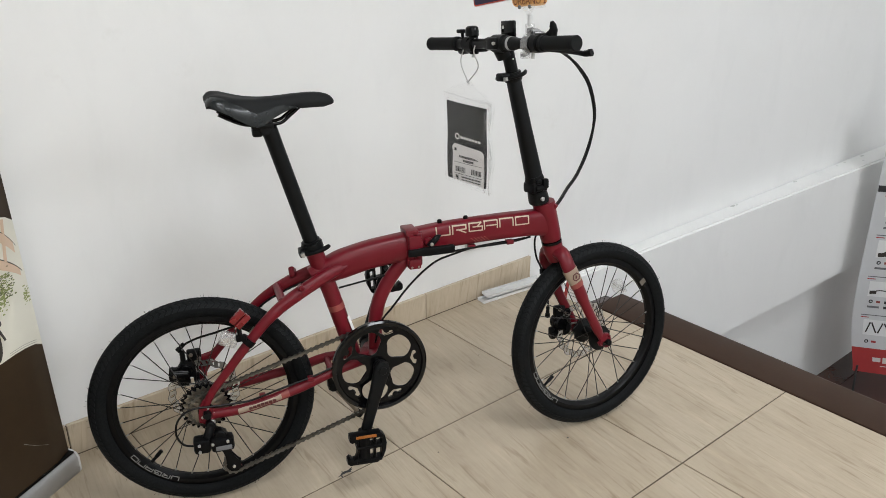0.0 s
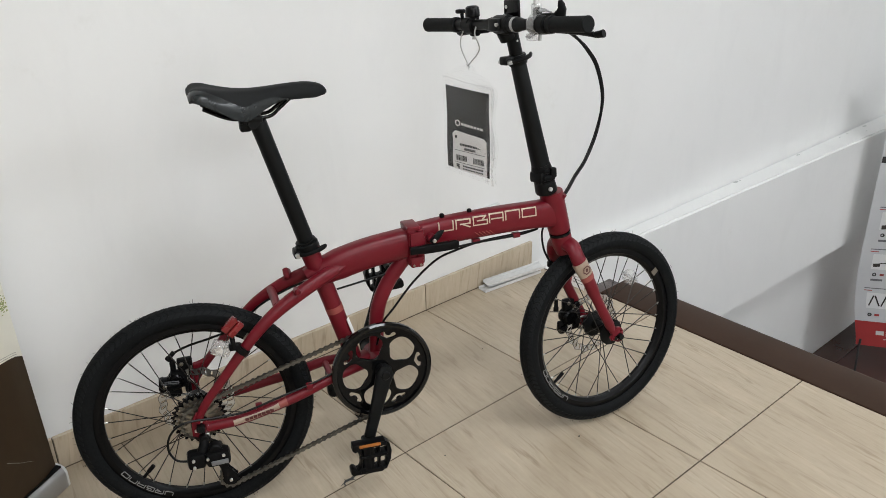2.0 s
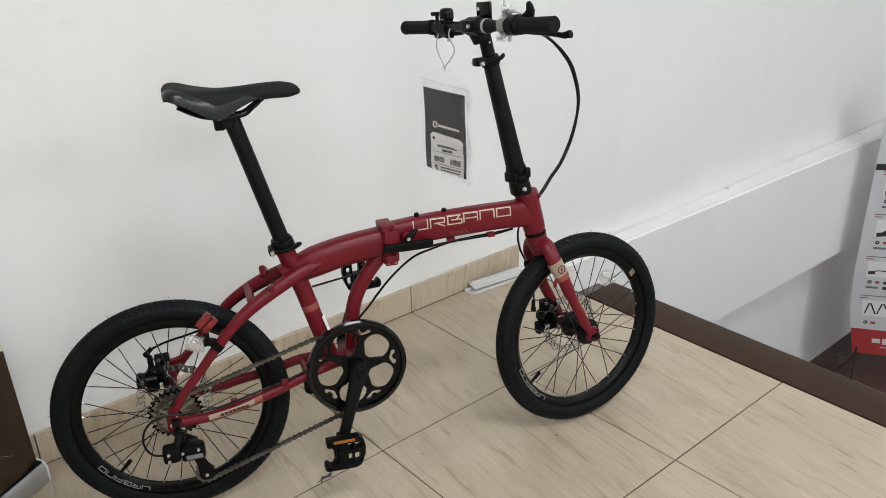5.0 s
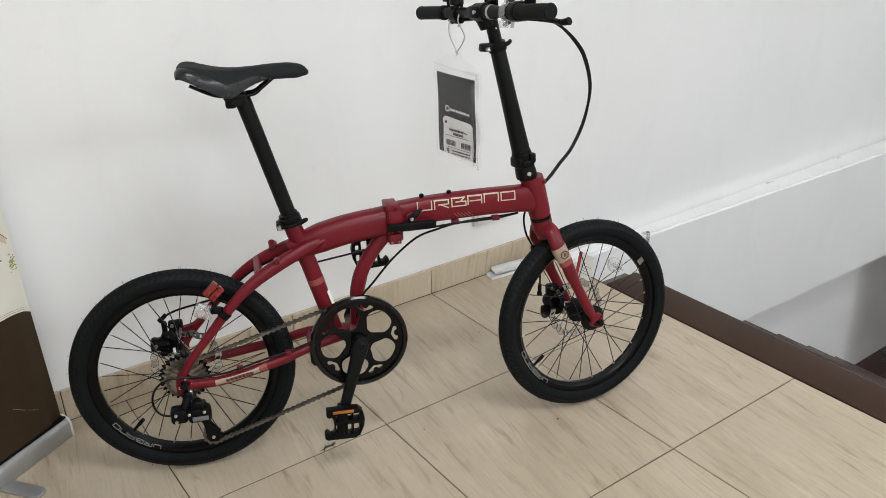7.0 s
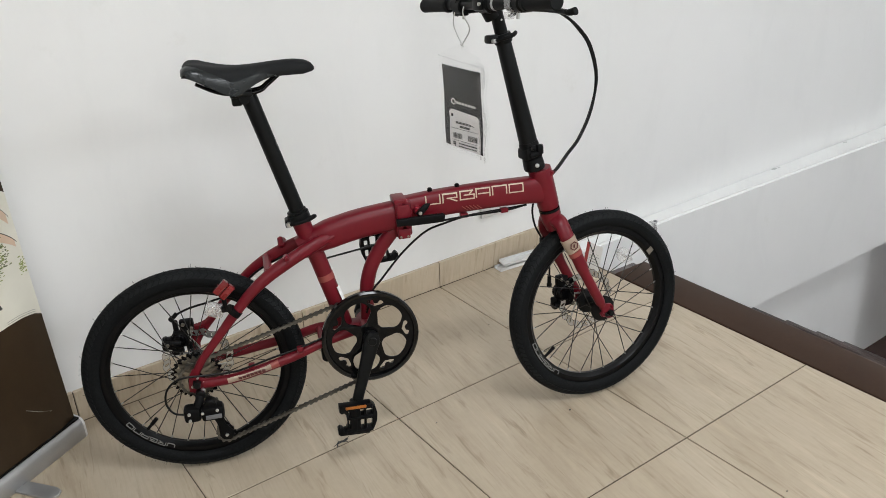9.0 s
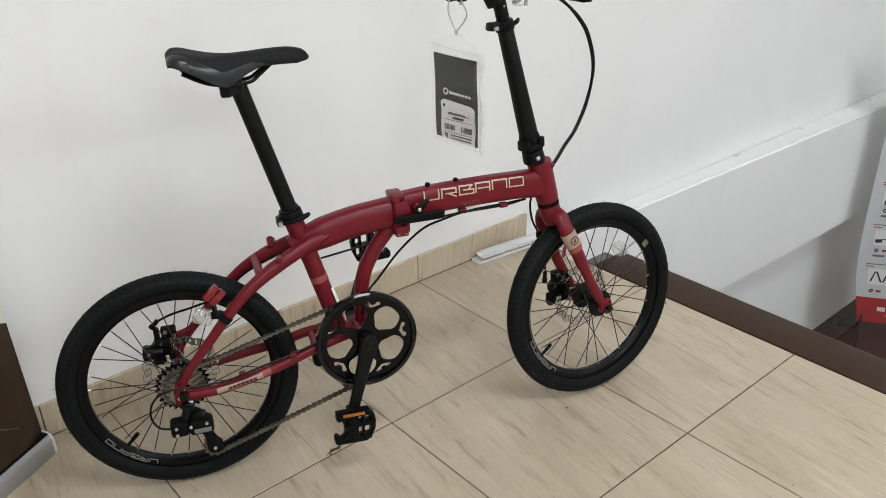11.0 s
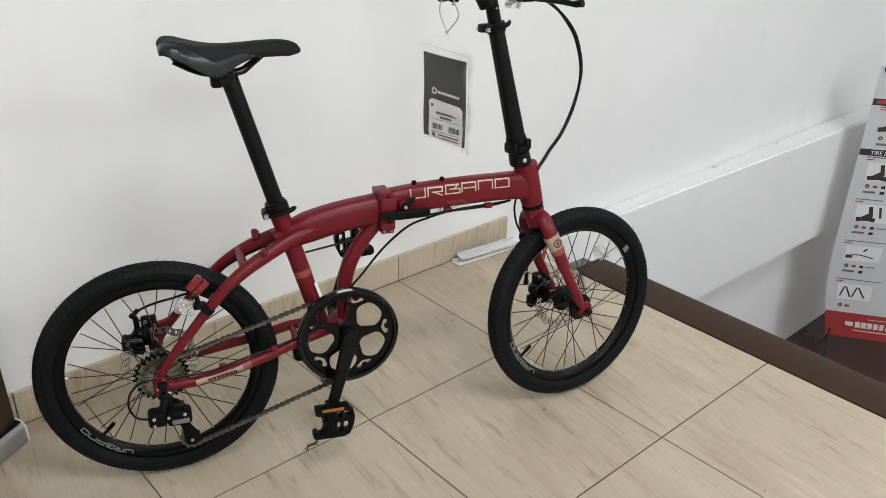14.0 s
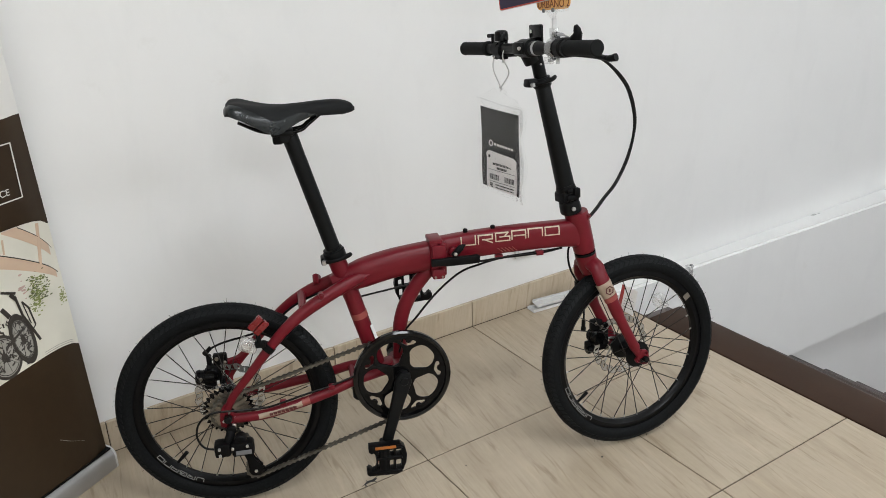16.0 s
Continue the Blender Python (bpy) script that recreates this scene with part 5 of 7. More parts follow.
part("front_brake_cable", moved(tube(smooth_path([(0.836, 0.022, 0.560), (0.826, 0.034, 0.520), (0.834, 0.040, 0.474), (0.860, 0.052, 0.430), (0.878, 0.060, 0.380), (0.8835, 0.060, 0.348), (0.8815, 0.058, 0.322)], 6), 0.0025, 8), ST_WHEEL), M_CABLE, bike)
part("cable_clip", moved(box((0.856, 0.046, 0.418), (0.874, 0.060, 0.434), 0.003), ST_WHEEL), M_PLASTIC, bike)

# rear reflector on its bracket
br = bmesh.new()
add_tube(br, [(0.0985, -0.066, 0.3995), (0.1085, -0.0655, 0.4090)], [(0.0145, 0.0160), (0.0145, 0.0160)], 18)
add_box(br, (0.078, -0.088, 0.412), (0.100, -0.074, 0.426), 0.003, Matrix.Translation((0, 0, 0.002)))
add_cyl(br, (0.088, -0.084, 0.418), (0.086, -0.084, 0.452), 0.005, 12)
refl = part("reflector_bracket", br, M_PLASTIC, bike, "black bracket carrying a red rear reflector")
T = Matrix.Translation((0.090, -0.088, 0.468)) @ Matrix.Rotation(radians(-42), 4, "Y")
part("red_reflector", moved(join(box((-0.0175, -0.008, -0.015), (0.0175, 0.006, -0.001), 0.002), box((-0.0175, -0.008, 0.001), (0.0175, 0.006, 0.015), 0.002)), T), M_REFLECT, refl, "ribbed red plastic reflector")
part("clear_reflector", moved(join(box((-0.020, -0.010, -0.016), (0.019, 0.010, 0.016), 0.006), cyl((-0.006, -0.008, 0), (-0.006, -0.014, 0), 0.010, 16, bevel=0.002), box((0.006, -0.0125, -0.013), (0.009, -0.009, 0.013), 0.001), box((0.012, -0.0125, -0.011), (0.015, -0.009, 0.011), 0.001)), Matrix.Translation((0.064, -0.068, 0.416)) @ Matrix.Rotation(radians(24), 4, "Y")), M_LENS, refl, "clear plastic reflector lens")

# kickstand
bm = bmesh.new()
add_box(bm, (0.283, 0.020, 0.204), (0.308, 0.048, 0.262), 0.006, segs=3)
add_cyl(bm, (0.2955, 0.018, 0.213), (0.2955, 0.050, 0.213), 0.011, 16, bevel=0.002)
stand = part("kickstand", bm, M_BLACK, bike, "kickstand with black pivot and grey leg touching the floor")
part("stand_leg", tube([(0.296, 0.036, 0.211), (0.313, 0.066, 0.178), (0.350, 0.133, 0.104), (0.381, 0.189, 0.041)], [(0.0065, 0.0085), (0.0062, 0.0080), (0.0058, 0.0072), (0.0058, 0.0072)], 12, side=(1, 0, 0)), M_COG, stand, "grey steel stand leg")
part("rubber_foot", tube([(0.378, 0.184, 0.046), (0.388, 0.202, 0.0265)], [0.0085, 0.0105], 12), M_PLASTIC, stand)

# ---- stem and handlebar ----


def stem_at(z, y=0.0):
    return axis_at(z, y) + Vector((-0.012, 0, 0))


bm = bmesh.new()
add_tube(bm, [stem_at(z) for z in (0.624, 0.628, 0.640, 0.652)], [0.0225, 0.0238, 0.0232, 0.0220], 26, power=2.4)
stem = part("stem_base", moved(bm, ST_BAR), M_BLACK, bike, "black folding stem base")
bm = bmesh.new()
add_tube(bm, [stem_at(z) for z in (0.653, 0.660, 0.682, 0.690)], [(0.0200, 0.0215), (0.0212, 0.0228), (0.0208, 0.0220), (0.0190, 0.0205)], 24, power=2.6)
q = stem_at(0.670)
add_box(bm, (q.x - 0.016, -0.0265, 0.656), (q.x + 0.016, -0.016, 0.668), 0.003)
add_box(bm, (q.x + 0.004, -0.0275, 0.660), (q.x + 0.020, -0.014, 0.684), 0.004)
add_box(bm, (q.x - 0.014, -0.0250, 0.672), (q.x + 0.002, -0.016, 0.683), 0.003)
add_box(bm, (0.782, -0.022, 0.650), (0.796, 0.020, 0.676), 0.006)
part("stem_hinge", moved(bm, ST_BAR), M_PLASTIC, bike, "black stem folding joint")
part("stem_hinge_bolt", moved(join(cyl(stem_at(0.637, -0.024) + Vector((-0.008, 0, 0)), stem_at(0.637, -0.030) + Vector((-0.008, 0, 0)), 0.0048, 16, bevel=0.001)), ST_BAR), M_NIPPLE, stem)
bm = bmesh.new()
add_tube(bm, [stem_at(z) for z in (0.686, 0.70, 0.80, 0.915, 0.918)], [(0.0180, 0.0205), (0.0180, 0.0205), (0.0168, 0.0180), (0.0158, 0.0162), (0.0150, 0.0152)], 26, power=2.5)
part("stem_tube", moved(bm, ST_BAR), M_BLACK, bike, "matt black stem tube")
part("inner_stem_tube", moved(tube([stem_at(0.91), stem_at(0.99)], 0.0142, 22), ST_BAR), M_BLACK, bike)
part("stem_dot", moved(cyl(stem_at(0.964, -0.0135), stem_at(0.964, -0.0150), 0.0022, 10), ST_BAR), M_NIPPLE, stem)
bm = bmesh.new()
add_tube(bm, [stem_at(z) for z in (0.915, 0.918, 0.932, 0.935)], [0.0195, 0.0205, 0.0205, 0.0195], 24)
q = stem_at(0.925)
add_box(bm, (q.x - 0.040, -0.012, 0.916), (q.x - 0.014, 0.012, 0.934), 0.004)
height_clamp = part("stem_clamp", moved(bm, ST_BAR), M_BLACK, bike, "black quick-release stem clamp")
part("clamp_lever", moved(tube(smooth_path([(q.x - 0.034, -0.018, 0.922), (q.x - 0.008, -0.026, 0.926), (q.x + 0.014, -0.022, 0.931), (q.x + 0.028, -0.012, 0.935)], 5), [(0.0030, 0.0040)] * 8 + [(0.0034, 0.0052)] * 7 + [(0.003, 0.004)], 10), ST_BAR), M_PLASTIC, height_clamp)
part("clamp_bolt", moved(cyl((q.x - 0.032, -0.022, 0.922), (q.x - 0.032, 0.020, 0.922), 0.0044, 14, bevel=0.001), ST_BAR), M_STEEL, height_clamp)
BX, BZ = 0.706, 0.999
bm = bmesh.new()
add_tube(bm, [(BX, -0.258, BZ), (BX, -0.078, BZ), (BX, -0.060, BZ), (BX, 0.030, BZ), (BX, 0.045, BZ), (BX, 0.272, BZ)], [0.0111, 0.0111, 0.0150, 0.0150, 0.0111, 0.0111], 18, side=(1, 0, 0))
bar = part("handlebar", moved(bm, ST_BAR), M_BLACK, bike, "straight black handlebar")
bm = bmesh.new()
add_cyl(bm, (BX, -0.034, BZ), (BX, 0.012, BZ), 0.0195, 22, bevel=0.004)
add_tube(bm, [(BX + 0.018, 0, BZ - 0.030), (BX + 0.008, 0, BZ - 0.012)], 0.017, 18)
add_box(bm, (BX - 0.026, -0.024, BZ - 0.012), (BX - 0.012, 0.010, BZ + 0.014), 0.005)
part("bar_clamp", moved(bm, ST_BAR), M_BLACK, bar)
part("bar_clamp_bolt", moved(join(cyl((BX - 0.022, -0.020, BZ + 0.002), (BX - 0.028, -0.020, BZ + 0.001), 0.0040, 12, bevel=0.001)), ST_BAR), M_NIPPLE, bar)
part("bar_ring", moved(cyl((BX, -0.056, BZ), (BX, -0.048, BZ), 0.0154, 22), ST_BAR), M_ALU, bar, "silver ring beside the bar clamp")
bm = bmesh.new()
add_box(bm, (BX + 0.020, -0.034, BZ + 0.008), (BX + 0.028, 0.014, BZ + 0.048), 0.003)
add_box(bm, (BX + 0.010, -0.010, BZ + 0.006), (BX + 0.026, 0.008, BZ + 0.020), 0.003)
fr = part("front_reflector", moved(bm, ST_BAR), M_GLOSS, bike, "black backed front reflector on the stem")
part("reflector_screw", moved(cyl((BX + 0.0205, 0.004, BZ + 0.034), (BX + 0.0185, 0.004, BZ + 0.034), 0.0038, 12), ST_BAR), M_NIPPLE, fr)
for s in (-1, 1):
    g = bmesh.new()
    y0, y1 = (0.155, 0.279) if s > 0 else (-0.156, -0.264)
    add_tube(g, [(BX, y0, BZ), (BX, y0 + s * 0.003, BZ), (BX, y0 + s * 0.010, BZ), (BX, y0 + s * 0.012, BZ), (BX, y1 - s * 0.008, BZ), (BX, y1 - s * 0.002, BZ), (BX, y1, BZ)], [0.0155, 0.0168, 0.0168, 0.0150, 0.0154, 0.0160, 0.0140], 24, side=(1, 0, 0))
    part("grip", moved(g, ST_BAR), M_GRIP, bar, "black rubber handlebar grip")
    b = bmesh.new()
    add_cyl(b, (BX, s * 0.100, BZ), (BX, s * 0.128, BZ), 0.0155, 18, bevel=0.003)
    add_box(b, (BX + 0.006, min(s * 0.085, s * 0.135), BZ - 0.020), (BX + 0.040, max(s * 0.085, s * 0.135), BZ - 0.002), 0.006)
    lever = part("brake_lever_mount", moved(b, ST_BAR), M_PLASTIC, bar, "black brake lever mount")
    b = bmesh.new()
    add_tube(b, smooth_path([(BX + 0.030, s * 0.125, BZ - 0.012), (BX + 0.052, s * 0.155, BZ - 0.016), (BX + 0.056, s * 0.190, BZ - 0.020), (BX + 0.056, s * 0.222, BZ - 0.023), (BX + 0.060, s * 0.240, BZ - 0.021)], 4), [(0.0055, 0.0065)] * 13 + [(0.006, 0.007)] * 2 + [(0.007, 0.008)] * 2, 12)
    part("brake_lever", moved(b, ST_BAR), M_BLACK, lever, "black alloy brake lever")
    part("lever_screw", moved(cyl((BX + 0.012, s * 0.112, BZ - 0.020), (BX + 0.010, s * 0.112, BZ - 0.032), 0.004, 10), ST_BAR), M_STEEL, lever)
# shifter and bell
b = bmesh.new()
add_cyl(b, (BX, -0.130, BZ), (BX, -0.152, BZ), 0.0175, 18, bevel=0.003)
add_box(b, (BX + 0.004, -0.158, BZ + 0.006), (BX + 0.034, -0.112, BZ + 0.020), 0.006)
shifter = part("shifter", moved(b, ST_BAR), M_PLASTIC, bar, "black thumb shifter with silver band")
part("shift_lever", moved(join(tube(smooth_path([(BX + 0.022, -0.156, BZ + 0.012), (BX + 0.025, -0.163, BZ + 0.026), (BX + 0.020, -0.164, BZ + 0.043)], 4), [(0.008, 0.0130)] * 3 + [(0.007, 0.0110)] * 2 + [(0.006, 0.0085)] * 2 + [(0.005, 0.0062), (0.003, 0.004)], 12)), ST_BAR), M_PLASTIC, shifter)
part("shift_button", moved(box((BX + 0.002, -0.118, BZ + 0.010), (BX + 0.016, -0.100, BZ + 0.032), 0.005), ST_BAR), M_PLASTIC, shifter)
part("shifter_band", moved(tube(smooth_path([(BX + 0.004, -0.112, BZ + 0.026), (BX + 0.012, -0.126, BZ + 0.026), (BX + 0.012, -0.146, BZ + 0.022)], 4), (0.0015, 0.004), 8), ST_BAR), M_ALU, shifter)
b = bmesh.new()
add_cyl(b, (BX, 0.086, BZ - 0.004), (BX, 0.116, BZ - 0.004), 0.0165, 18, bevel=0.003)
add_box(b, (BX - 0.008, 0.086, BZ - 0.024), (BX + 0.010, 0.102, BZ + 0.020), 0.003)
bell = part("bell", moved(b, ST_BAR), M_PLASTIC, bar, "small black bicycle bell with thumb striker")
b = bmesh.new()
add_lathe(b, [(0.0, 0.017), (0.010, 0.0162), (0.0142, 0.013), (0.0158, 0.006), (0.0158, -0.006), (0.0148, -0.007), (0.0, -0.007)], 28, closed=False, m=Matrix.Translation((BX - 0.004, 0.092, BZ + 0.0235)) @ Matrix.Rotation(radians(90), 4, "X"))
part("bell_dome", moved(b, ST_BAR), M_GLOSS, bell)
part("bell_striker", moved(join(cyl((BX - 0.004, 0.130, BZ + 0.002), (BX - 0.004, 0.132, BZ + 0.028), 0.004, 10), box((BX - 0.010, 0.128, BZ + 0.024), (BX + 0.004, 0.150, BZ + 0.033), 0.003)), ST_BAR), M_PLASTIC, bell)
for k in (0, 1):
    o = 0.0035 * k
    part("brake_cable_loop", tube(smooth_path([(0.748, -0.060 + 3 * o, 0.975), (0.800, -0.020 + o, 0.986), (0.862, 0.032 + o, 0.979), (0.922, 0.076 + o, 0.954), (0.966 + o, 0.097, 0.917), (0.998 + o, 0.107, 0.872), (1.015 + o * 0.5, 0.108, 0.800), (1.003, 0.108 + o, 0.722), (0.966, 0.092 + o, 0.660), (0.924, 0.066 + o, 0.629), (0.888, 0.034 + o, 0.609), (0.842, 0.0, 0.588)], 7), 0.0035, 10), M_CABLE, bike)
part("cable_port", tube([(0.853, -0.019, 0.618), (0.842, -0.010, 0.596)], [0.006, 0.007], 12), M_RED, bike)

# ---- things on and round the bicycle ----
# swing tag in a clear sleeve, hung from the bar by a white string
tag = empty("hang_tag", Matrix.Translation((1.4525, -0.455, 0.62)), "charcoal product card with white label in clear sleeve hanging from handlebar", "tag")
TAG = Matrix.Rotation(radians(-86), 4, "Z") @ Matrix.Rotation(radians(1.5), 4, "X")


def on_tag(bm):
    return moved(bm, TAG)


def tag_wave(u, v):
    return 0.0025 * math.sin(3.0 * u + 1.2) + 0.0012 * math.sin(7 * v + 2 * u)


part("card", on_tag(sheet((-0.066, 0, 0.006), (0.066, 0, 0.001), (0.066, 0, 0.205), (-0.066, 0, 0.208), 10, 12, 0.0012, tag_wave)), M_CARD, tag, "charcoal printed card")
lab = sheet((-0.045, -0.003, 0.007), (0.0605, -0.003, 0.0025), (0.0605, -0.003, 0.0965), (-0.045, -0.003, 0.104), 12, 10, 0.0006, tag_wave)
for v in lab.verts:
    v.co.z -= 0.009 * max(0.0, (abs(v.co.x - 0.008) - 0.0430) / 0.010) * max(0.0, (v.co.z - 0.075) / 0.025)
part("label", on_tag(lab), M_PAPER, tag, "white product label with grey print")
ink = bmesh.new()
rnd = random.Random(4)


def ink_bar(bm, x0, x1, z0, z1, y=-0.0042):
    x0, x1 = x0 * 1.14 + 0.002, x1 * 1.14 + 0.002
    def w(u, v):
        return tag_wave((x0 + (x1 - x0) * u + 0.066) / 0.132, (z0 + (z1 - z0) * v) / 0.205)
    one = sheet((x0, y, z0), (x1, y, z0), (x1, y, z1), (x0, y, z1), 3, 1, 0.0003, w)
    me = bpy.data.meshes.new("bar")
    one.to_mesh(me)
    one.free()
    bm.from_mesh(me)
    bpy.data.meshes.remove(me)


for x0, x1, z0, z1 in ((-0.012, 0.036, 0.083, 0.0885), (-0.020, 0.036, 0.068, 0.0735), (-0.008, 0.022, 0.0585, 0.064), (-0.034, -0.028, 0.084, 0.091), (-0.034, 0.046, 0.0245, 0.0253), (-0.034, 0.046, 0.0545, 0.0553), (-0.012, 0.044, 0.016, 0.0195), (-0.012, 0.044, 0.009, 0.012)):
    n = 1 if z1 - z0 < 0.001 or x1 - x0 < 0.01 else 13
    for k in range(n):
        a = x0 + (x1 - x0) * k / n
        ink_bar(ink, a, a + (x1 - x0) / n * (1.0 if n == 1 else 0.72), z0, z1)
for x0, n in ((-0.030, 14), (0.016, 14)):
    for k in range(n):
        ink_bar(ink, x0 + k * 0.0021, x0 + k * 0.0021 + rnd.choice((0.0007, 0.0013)), 0.030, 0.044)
for i in range(3):
    for j in range(3):
        if rnd.random() < 0.75:
            ink_bar(ink, -0.030 + i * 0.0045, -0.0262 + i * 0.0045, 0.008 + j * 0.0045, 0.0118 + j * 0.0045)
part("label_print", on_tag(ink), M_INK, tag, "grey bars of small print")
ink = bmesh.new()
for k in range(7):
    ink_bar(ink, -0.018 + k * 0.0085, -0.0112 + k * 0.0085, 0.117 - k * 0.0004, 0.123 - k * 0.0004, -0.0022)
em = plate([circle(0.009, 6, -0.030, 0.121, 0.5), list(reversed(circle(0.0055, 6, -0.030, 0.121, 0.5)))], 0.0006, 0, Matrix.Translation((0, -0.0028, 0)))
part("card_emblem", on_tag(join(ink, em)), M_PAPER, tag, "white hexagon mark and bars")
part("punch_hole", on_tag(cyl((-0.0615, 0.0, 0.201), (-0.0615, -0.0022, 0.201), 0.0022, 12)), M_PAPER, tag)
def film_wave(u, v):
    return tag_wave(u, v) + 0.0035 * math.sin(9 * u * v + 3 * v) * (0.3 + u)


for y, n in ((-0.0065, "sleeve_front"), (0.004, "sleeve_back")):
    part(n, on_tag(sheet((-0.0695, y, -0.002), (0.086, y, -0.010), (0.086, y, 0.222), (-0.0695, y, 0.232), 14, 18, 0.0003, film_wave)), M_CLEAR, tag, "clear crinkled plastic sleeve")
part("sleeve_flap", on_tag(sheet((-0.0695, 0.0, 0.233), (0.086, 0.0, 0.223), (0.014, 0.0, 0.262), (-0.010, 0.0, 0.262), 10, 8, 0.0003, film_wave)), M_CLEAR, tag)
part("sleeve_seam", on_tag(join(sheet((-0.070, -0.008, 0.229), (0.0865, -0.008, 0.219), (0.0865, -0.008, 0.222), (-0.070, -0.008, 0.232), 12, 1, 0.0005, film_wave), sheet((0.0835, -0.008, -0.010), (0.0865, -0.008, -0.010), (0.0865, -0.008, 0.22), (0.0835, -0.008, 0.22), 1, 14, 0.0005, film_wave), sheet((0.0685, -0.008, -0.006), (0.0698, -0.008, -0.006), (0.0698, -0.008, 0.20), (0.0685, -0.008, 0.20), 1, 14, 0.0005, film_wave))), M_ACRYL, tag)
top = BIKE @ ST_BAR @ Vector((BX, 0.131, BZ + 0.012))
top2 = BIKE @ ST_BAR @ Vector((BX, 0.080, BZ - 0.012))
knot = Vector((1.4575, -0.4495, 0.879))
org = Vector((1.4525, -0.455, 0.62))
pts = [knot - org, (knot * 0.55 + top * 0.45) + Vector((0.0, 0.020, 0.0)) - org, top - org + Vector((0.006, 0, -0.01)), top - org + Vector((0.012, -0.006, 0.012)), top2 - org + Vector((-0.004, 0, 0.018)), top2 - org + Vector((-0.010, 0, -0.006)), (knot * 0.5 + top2 * 0.5) + Vector((0, -0.020, 0.0)) - org, knot - org]
part("string", tube(smooth_path(pts, 6), 0.0015, 8), M_WHITE, tag, "white looped string")
part("string_knot", join(tube([knot - org + Vector((-0.002, 0.003, 0.003)), knot - org + Vector((0.002, -0.003, -0.004))], [0.003, 0.0022], 10), tube([knot - org, Vector((0.0, 0.0, 0.252))], 0.0009, 6)), M_WHITE, tag)

# price sign clipped to the bar
SIGN = BIKE @ ST_BAR @ Matrix.Translation((BX + 0.002, -0.115, BZ))
sign = empty("price_sign", SIGN, "small price cards in a clear clip stand on the handlebar", "price sign")
part("clip_clamp", join(plate([circle(0.0205, 8, 0, 0, 0.39), list(reversed(circle(0.0165, 24)))], 0.022, 0.001), box((-0.006, -0.010, 0.018), (0.006, 0.010, 0.040), 0.002), box((-0.020, -0.011, -0.030), (-0.008, 0.011, -0.016), 0.002)), M_CLAMP, sign, "clear plastic clamp round the bar")
part("ball_joint", join(cyl((0, 0, 0.036), (0.001, 0, 0.060), 0.0055, 14, bevel=0.002)), M_WHITE, sign, "white swivel joint")
part("card_clip", join(tube(smooth_path([(-0.001, 0, 0.056), (-0.004, 0.010, 0.068), (-0.004, 0.024, 0.076)], 4), 0.004, 8), tube(smooth_path([(-0.001, 0, 0.056), (-0.004, -0.010, 0.068), (-0.004, -0.022, 0.078)], 4), 0.004, 8), box((-0.010, -0.050, 0.070), (0.004, 0.040, 0.080), 0.003)), M_ACRYL, sign, "clear sprung card clip")
for y in (-0.016, 0.018):
    part("clip_screw", cyl((-0.011, y, 0.074), (-0.014, y, 0.074), 0.004, 10), M_GREYINK, sign)
FACE = Matrix.Rotation(radians(-74), 4, "Z")


def on_sign(bm):
    return moved(bm, Matrix.Translation((-0.002, -0.0075, 0)) @ FACE)


part("name_card", on_sign(plate([rounded(-0.048, 0.040, 0.075, 0.150, 0.012)], 0.001)), M_ORANGE, sign, "orange card with brown handwriting")
scr = lettering("URBANO 2", 0.0185, Matrix.Translation((-0.003, -0.0012, 0.0790)) @ Matrix.Diagonal((0.92, 1, 1.15, 1)))
part("handwriting", on_sign(scr), plain("brown_marker", (0.16, 0.04, 0.012), 0.6, grain=200, relief=0.0), sign, "brown handwritten marker letters")
TILT = Matrix.Rotation(radians(-6), 4, "Y")
part("price_card", on_sign(moved(plate([rounded(-0.140, 0.004, 0.094, 0.190, 0.006)], 0.001, 0, Matrix.Translation((0, -0.004, 0))), TILT)), M_WHITE, sign, "white edged price card")
part("price_border", on_sign(moved(plate([rounded(-0.1385, 0.0025, 0.0955, 0.1885, 0.005)], 0.0008, 0, Matrix.Translation((0, -0.0048, 0))), TILT)), plain("red_price_border", (0.62, 0.08, 0.045), 0.45, relief=0.0), sign)
part("price_panel", on_sign(moved(plate([rounded(-0.1360, 0.000, 0.098, 0.186, 0.004)], 0.0008, 0, Matrix.Translation((0, -0.0056, 0))), TILT)), M_PURPLE, sign, "dark violet price panel")
part("price_digits", on_sign(lettering("3.100.000", 0.0235, TILT @ Matrix.Translation((-0.064, -0.0064, 0.118)) @ Matrix.Diagonal((0.92, 1, 1.5, 1)))), M_WHITE, sign, "white price digits")
part("pointing_sticker", on_sign(moved(plate([rounded(-0.012, 0.026, 0.104, 0.128, 0.009)], 0.0008, 0, Matrix.Translation((0, -0.0066, 0))), TILT)), M_ORANGE, sign, "orange sticker over the card corner")

# roll-up banner beside the wall
B0, BD = Vector((0.502, -0.116, 0)), Vector((-0.857, -0.515, 0)).normalized()
BAN = Matrix(((BD.x, BD.y, 0, B0.x), (BD.y, -BD.x, 0, B0.y), (0, 0, 1, 0), (0, 0, 0, 1)))
banner = empty("rollup_banner", Matrix.Translation(B0), "brown and white roll-up advertising banner in aluminium base", "banner")


def at_ban(d, off, z):
    """d along the banner from its free edge, off towards the wall."""
    return BD * d + Vector((BD.y, -BD.x, 0)) * off + Vector((0, 0, z))


def ban_m():
    m = BAN.copy()
    m.translation = (0, 0, 0)
    return m


